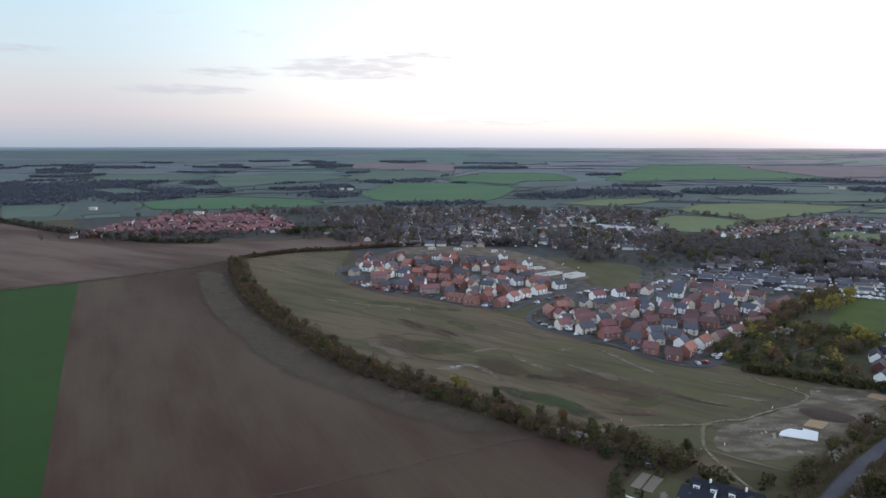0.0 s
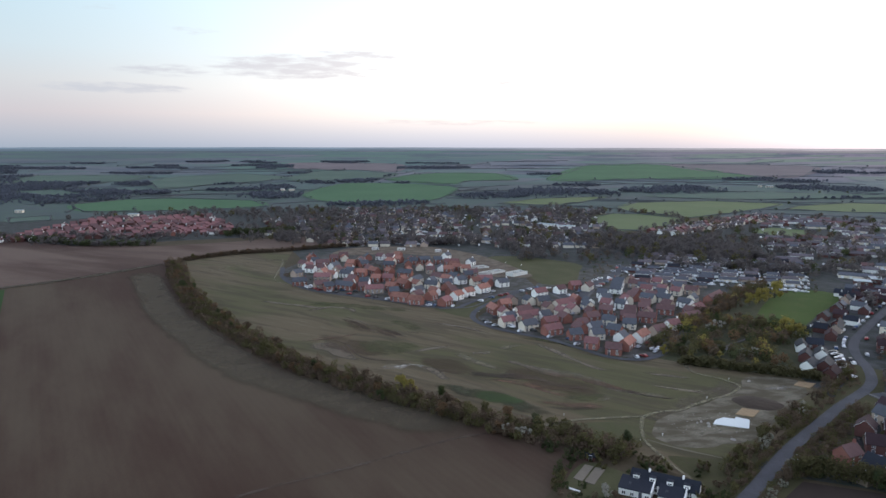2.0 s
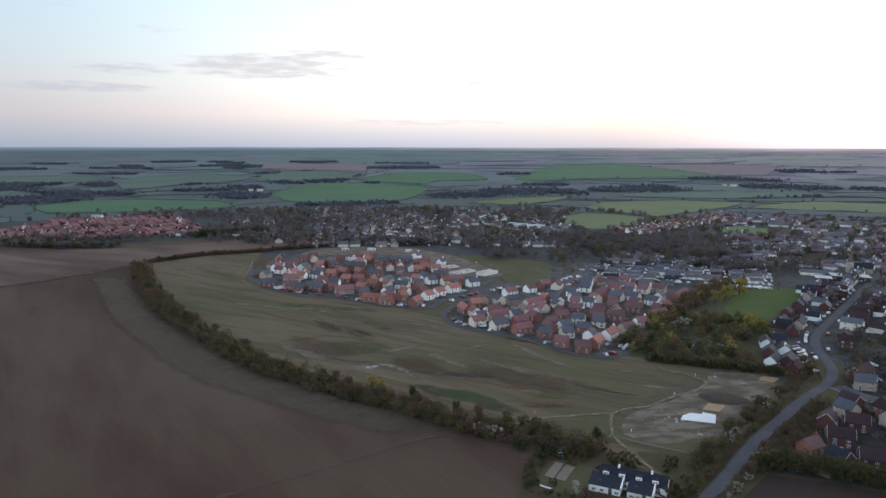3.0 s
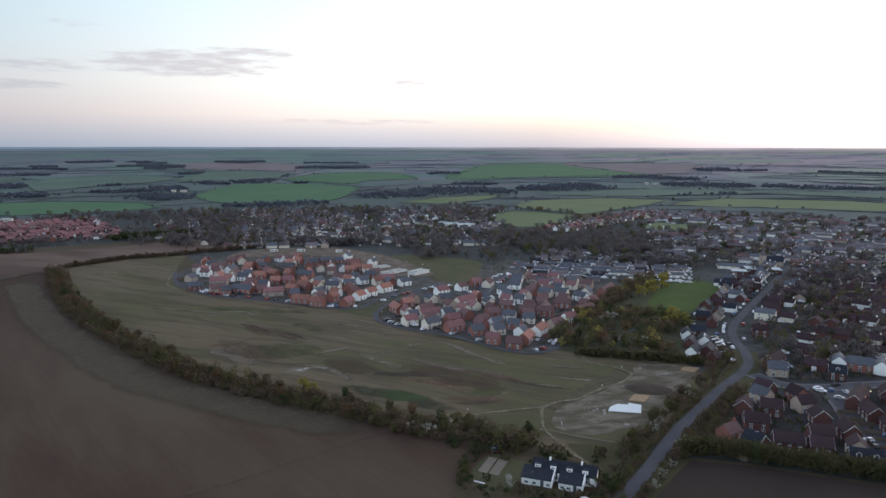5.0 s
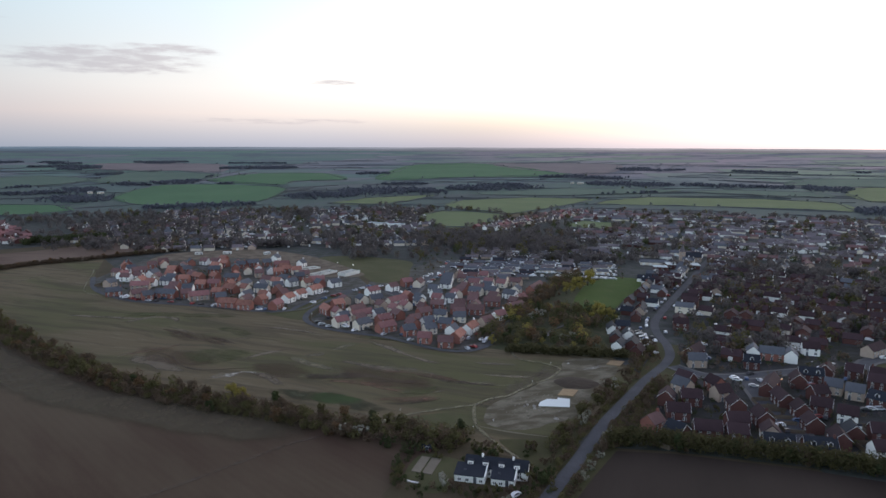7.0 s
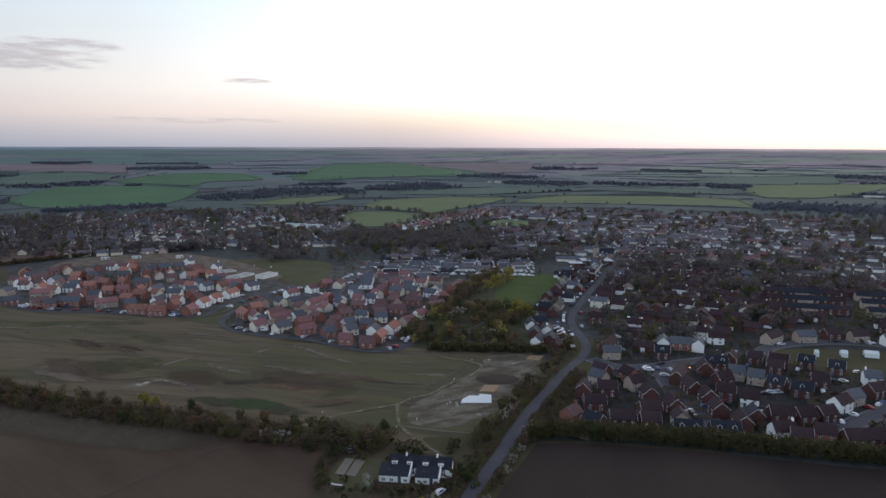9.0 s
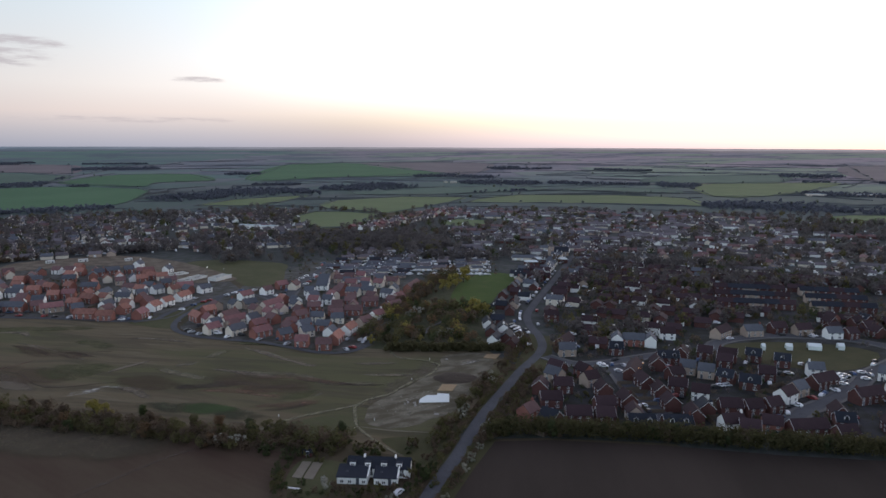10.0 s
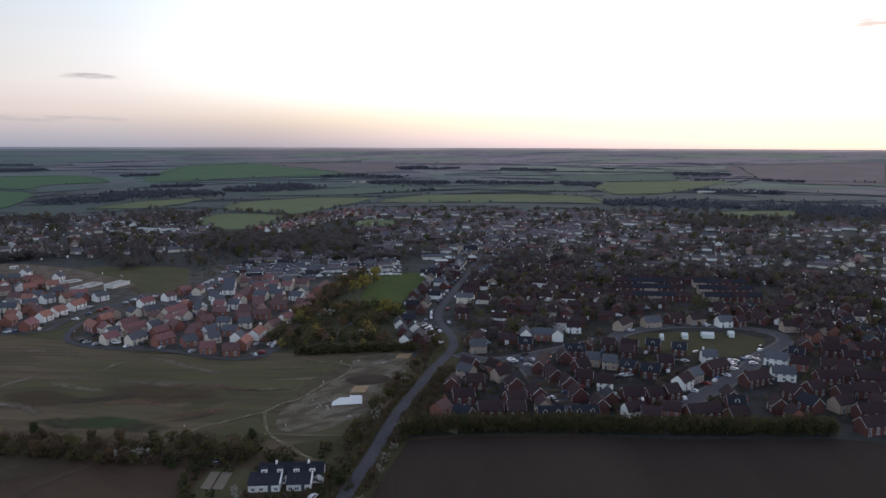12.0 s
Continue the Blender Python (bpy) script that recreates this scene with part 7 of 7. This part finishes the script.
def site_cabin(x, y, yaw, L):
    ob = root("site_cabin", pose(x, y, 0, 0, 0, yaw), "white steel site cabin on bare ground", "cabin", "site cabins")
    part("body", cached(("cabin", L), lambda bm: box(bm, -L / 2, -1.5, 0.1, L / 2, 1.5, 2.7, 0, 0.08), SITE_WHITE), ob)
    part("window", window_mesh(1.5, 1.0), ob, pose(-L / 4, -1.53, 1.5, 0, 0, 180))
    part("door", door_mesh(), ob, pose(L / 4, -1.54, 0.1, 0, 0, 180))


for x, y, yaw, L in ((22, 694, 12, 7), (48, 690, -6, 8), (84, 676, 20, 6)):
    site_cabin(x, y, yaw, L)
sheet("site_ground", [(-20, 665), (-4, 708), (40, 716), (78, 712), (120, 655), (148, 560), (142, 535), (104, 548), (88, 580), (84, 620), (60, 660), (20, 664)], 0.07, SITE_EARTH, "bare pale earth of the building site", "ground", soft=8)


def glowing(name, col, strength):
    mat = bpy.data.materials.new(name)
    mat.use_nodes = True
    n = Nodes(mat.node_tree)
    n.add("ShaderNodeOutputMaterial", (n.add("ShaderNodeEmission", ((*col, 1.0), strength)),))
    return mat


LIT = {"white": glowing("lit_white_lamp", (1.0, 0.97, 0.90), 6.0), "amber": glowing("lit_amber_lamp", (1.0, 0.50, 0.16), 4.0)}


def lamp_post(x, y, h, light=""):
    ob = root("street_lamp", pose(x, y, 0), f"slim grey street lamp with a lit {light} lantern" if light else "slim grey street lamp with a pale lantern", "street lamp", "street lamps")
    part("pole", cached(("pole", h), lambda bm: bmesh.ops.create_cone(bm, cap_ends=True, segments=8, radius1=0.09, radius2=0.05, depth=h, matrix=Matrix.Translation((0, 0, h / 2))), PAVING), ob)
    part("lantern", cached(("lantern", h), lambda bm: box(bm, -0.15, -0.2, h - 0.05, 0.55, 0.2, h + 0.12, 0, 0.04), SITE_WHITE), ob)
    if light:
        part("lamp_glass", cached(("lamp_glass", h, light), lambda bm: box(bm, -0.05, -0.22, h - 0.22, 0.5, 0.22, h - 0.06, 0, 0.04), LIT[light]), ob)


for x, y in ((133, 576), (143, 560)):
    lamp_post(x, y, 6.0, "white")
for x, y in ((260, 220), (253, 215)):
    lamp_post(x, y, 5.0, "amber")
for x, y in ((100, 452), (60, 434), (20, 462), (-30, 500), (84, 400), (110, 366), (150, 322), (247, 252), (290, 232), (340, 160)):
    lamp_post(x, y, 6.0)


# ---- larger buildings of the village ----
def flat_building(name, x, y, yaw, L, D, h, wall, label, category):
    ob = root(name, pose(x, y, rise(x, y), 0, 0, yaw), label, category)
    part("wall", cached(("block_wall", L, D, h, wall), lambda bm: box(bm, -L / 2, -D / 2, 0, L / 2, D / 2, h), WALL[wall]), ob)
    part("roof", cached(("block_roof", L, D, h), lambda bm: box(bm, -L / 2 - 0.5, -D / 2 - 0.5, h, L / 2 + 0.5, D / 2 + 0.5, h + 0.5, 0, 0.1), SHED_ROOF), ob)
    for i in range(int(L / 5)):
        part("window", window_mesh(2.4, 1.5), ob, pose(-L / 2 + 2.5 + i * 5, -D / 2 - 0.02, 1.8, 0, 0, 180))
    return ob


flat_building("school", 417, 487, -28, 27, 13, 3.6, "d", "low brick school with a pale flat roof", "school")
flat_building("school", 392, 484, -28, 11, 9, 3.4, "d", "low brick school wing with a pale flat roof", "school")
for x, y, yaw, L, D in ((229, 978, -2, 20, 14), (243, 876, -38, 22, 11), (262, 858, -38, 24, 11), (214, 965, 8, 10, 8)):
    flat_building("warehouse", x, y, yaw, L, D, 4.2, "w", "pale flat-roofed warehouse at the village edge", "warehouse")
for x, y, yaw, L, D in ((1437, 888, -35, 36, 16), (1525, 826, -35, 44, 18), (-168, 1618, 10, 13, 8), (-190, 1632, 20, 9, 7), (992, 1641, -25, 16, 9), (975, 1655, -25, 9, 7), (-525, 1127, 0, 11, 7), (-330, 1050, 0, 14, 8)):
    flat_building("farm_shed", x, y, yaw, L, D, 4.2, "c", "distant pale farm building among fields", "farm building")


def church(x, y, yaw):
    """A small parish church: nave, square tower and a short spire."""
    ob = root("church", pose(x, y, 0, 0, 0, yaw), "small stone church with a square tower and a pointed spire", "church")
    part("nave", wall_mesh(14.0, 7.0, 4.5, 8.2, "p"), ob, pose(9.4, 0, 0))
    part("nave_roof", roof_mesh(14.0, 7.0, 4.5, 8.2, "k"), ob, pose(9.4, 0, 0))
    tower = part("tower", cached(("tower",), lambda bm: box(bm, -2.4, -2.4, 0, 2.4, 2.4, 9.0, 0, 0.1), WALL["p"]), ob)
    part("spire", cached(("spire",), lambda bm: bmesh.ops.create_cone(bm, cap_ends=True, segments=8, radius1=2.7, radius2=0.08, depth=7.5, matrix=Matrix.Translation((0, 0, 12.7))), ROOF["f"]), tower)
    for s in (-1, 1):
        part("belfry_window", window_mesh(0.9, 1.6), tower, pose(0, s * 2.42, 7.2, 0, 0, 0 if s > 0 else 180))
        for k in range(3):
            part("window", window_mesh(1.0, 2.0), ob, pose(5.0 + k * 4.4, s * 3.52, 2.6, 0, 0, 0 if s > 0 else 180))


church(441, 518, -25)


# ---- marquees on the green ----
def marquee(x, y, yaw, L):
    ob = root("marquee", pose(x, y, 0.15, 0, 0, yaw), "bright white fabric marquee on the oval green", "marquee", "marquees on the green")
    part("canopy", cached(("canopy", L), lambda bm: prism(bm, [(-2.3, 2.1), (2.3, 2.1), (0, 3.3)], -L / 2, L / 2), CONCRETE), ob)
    for s in (-1, 1):
        part("side_sheet", cached(("side", L), lambda bm: box(bm, -0.04, -L / 2, 0, 0.04, L / 2, 2.1), CONCRETE), ob, pose(s * 2.2, 0, 0))


for x, y, L in ((355.3, 210.5, 3.2), (367, 204, 6.5), (379.5, 197.5, 3.2), (343.5, 217, 1.8)):
    marquee(x, y, 45, L)


# ---- gardens of the estates ----
def garden_fence(x, y, yaw, w, d):
    """Close-boarded panels on three sides of a back garden."""
    ob = root("garden_fence", pose(x, y, 0.05, 0, 0, yaw), "brown close-boarded fence round a back garden", "fence", "garden fences")
    part("panel_run", cached(("run", w), lambda bm: box(bm, -w / 2, -0.04, 0, w / 2, 0.04, 1.8), FENCE), ob, pose(0, d, 0))
    for s in (-1, 1):
        part("panel_run", cached(("run", d), lambda bm: box(bm, -d / 2, -0.04, 0, d / 2, 0.04, 1.8), FENCE), ob, pose(s * w / 2, d / 2 - 0.06, 0, 0, 0, 90))


def gardens():
    rng = random.Random(8)
    for rows, chance in ((LOWER_ESTATE_FRONT, 0.6), (LOWER_ESTATE_BACK, 0.6), (LOWER_ESTATE_EAST, 0.6), (NEW_ESTATE_FRONT, 0.5), (NEW_ESTATE_MIDDLE, 0.5), (BRICK_ESTATE_WEST, 0.6), (BRICK_ESTATE_MIDDLE, 0.6), (BRICK_ESTATE_GREEN, 0.5), (BRICK_ESTATE_MORE, 0.3), (BRICK_ESTATE_EAST, 0.3)):
        for x, y, yaw, L, code in rows:
            if rng.random() < chance and L < 14:
                m = pose(x, y, 0, 0, 0, yaw) @ Vector((0, 3.9, 0))
                garden_fence(m.x, m.y, yaw, 8, 7)
            if rng.random() < 0.5:
                m = pose(x, y, 0, 0, 0, yaw) @ Vector((rng.uniform(-4, 4), rng.choice((-6.0, 7.0, 8.0)), 0))
                tree(rng.choice(("bush", "olive bush", "bare tree", "olive tree", "bush")), m.x, m.y, rng.uniform(1.8, 4.0), 1.0, "estate garden trees")


gardens()


def shrubs():
    """Low garden growth between the houses, in gaps that houses and roads leave."""
    rng = random.Random(71)
    roads = [(p.x, p.y) for line in (ROAD, RIM_1, RIM_2, SPINE_2, SIDE_ROAD, YARD_ROAD, CRESCENT) for p in smooth_line(line, 5.0)]
    taken = HOUSES + [(x, y, L) for places in LOTS.values() for x, y, _, L in places if math.hypot(x - EYE_X, y - EYE_Y) < 680]
    kinds = {"green": [], "brown": [], "olive": [], "wood": []}

    def sow(pick, count, r, h, mix):
        for _ in range(count):
            x, y = pick()
            if any(abs(x - a) < L / 2 + 1.2 and abs(y - b) < L / 2 + 1.2 for a, b, L in taken) or any(abs(x - a) + abs(y - b) < 8 for a, b in roads):
                continue
            kinds[rng.choices(("green", "brown", "olive", "wood"), mix)[0]].append((x, y, rng.uniform(*r), rng.uniform(*h)))

    def on(outline):
        xs, ys = [p[0] for p in outline], [p[1] for p in outline]
        while True:
            x, y = rng.uniform(min(xs), max(xs)), rng.uniform(min(ys), max(ys))
            if inside(x, y, outline):
                return x, y

    sow(lambda: on([(160, 206), (240, 146), (290, 106), (420, 66), (470, 160), (420, 245), (300, 256), (214, 240)]), 1100, (0.6, 1.6), (1.0, 3.4), (4, 3, 2, 2))
    sow(lambda: on([(92, 404), (134, 352), (146, 334), (160, 332), (256, 446), (244, 500), (150, 440), (120, 462)]), 420, (0.5, 1.2), (0.9, 2.2), (4, 2, 3, 0.5))
    sow(lambda: on([(-50, 600), (-18, 502), (54, 450), (112, 500), (84, 600), (60, 650), (-40, 640)]), 420, (0.5, 1.2), (0.9, 2.2), (4, 2, 3, 0.5))
    sow(lambda: polar(rng.uniform(38, 71), rng.uniform(330, 640)), 1900, (0.9, 2.4), (1.6, 5.5), (3, 3, 1.5, 4))
    sow(lambda: polar(rng.uniform(17, 34), rng.uniform(540, 700)), 420, (0.8, 1.8), (1.2, 3.5), (3, 3, 1.5, 3))
    for leaf, places in kinds.items():
        places = [q for q in places if not (248 < q[0] < 350 and 352 < q[1] < 460) and not (318 < q[0] < 394 and 170 < q[1] < 234)]
        thicket("shrubs", places, leaf, {"green": "dark green garden shrubs between the houses", "brown": "brown bare garden shrubs between the houses", "olive": "olive garden shrubs between the houses", "wood": "grey bare garden trees between the houses"}[leaf], 42, 0.6, 31, "shrubs")


shrubs()
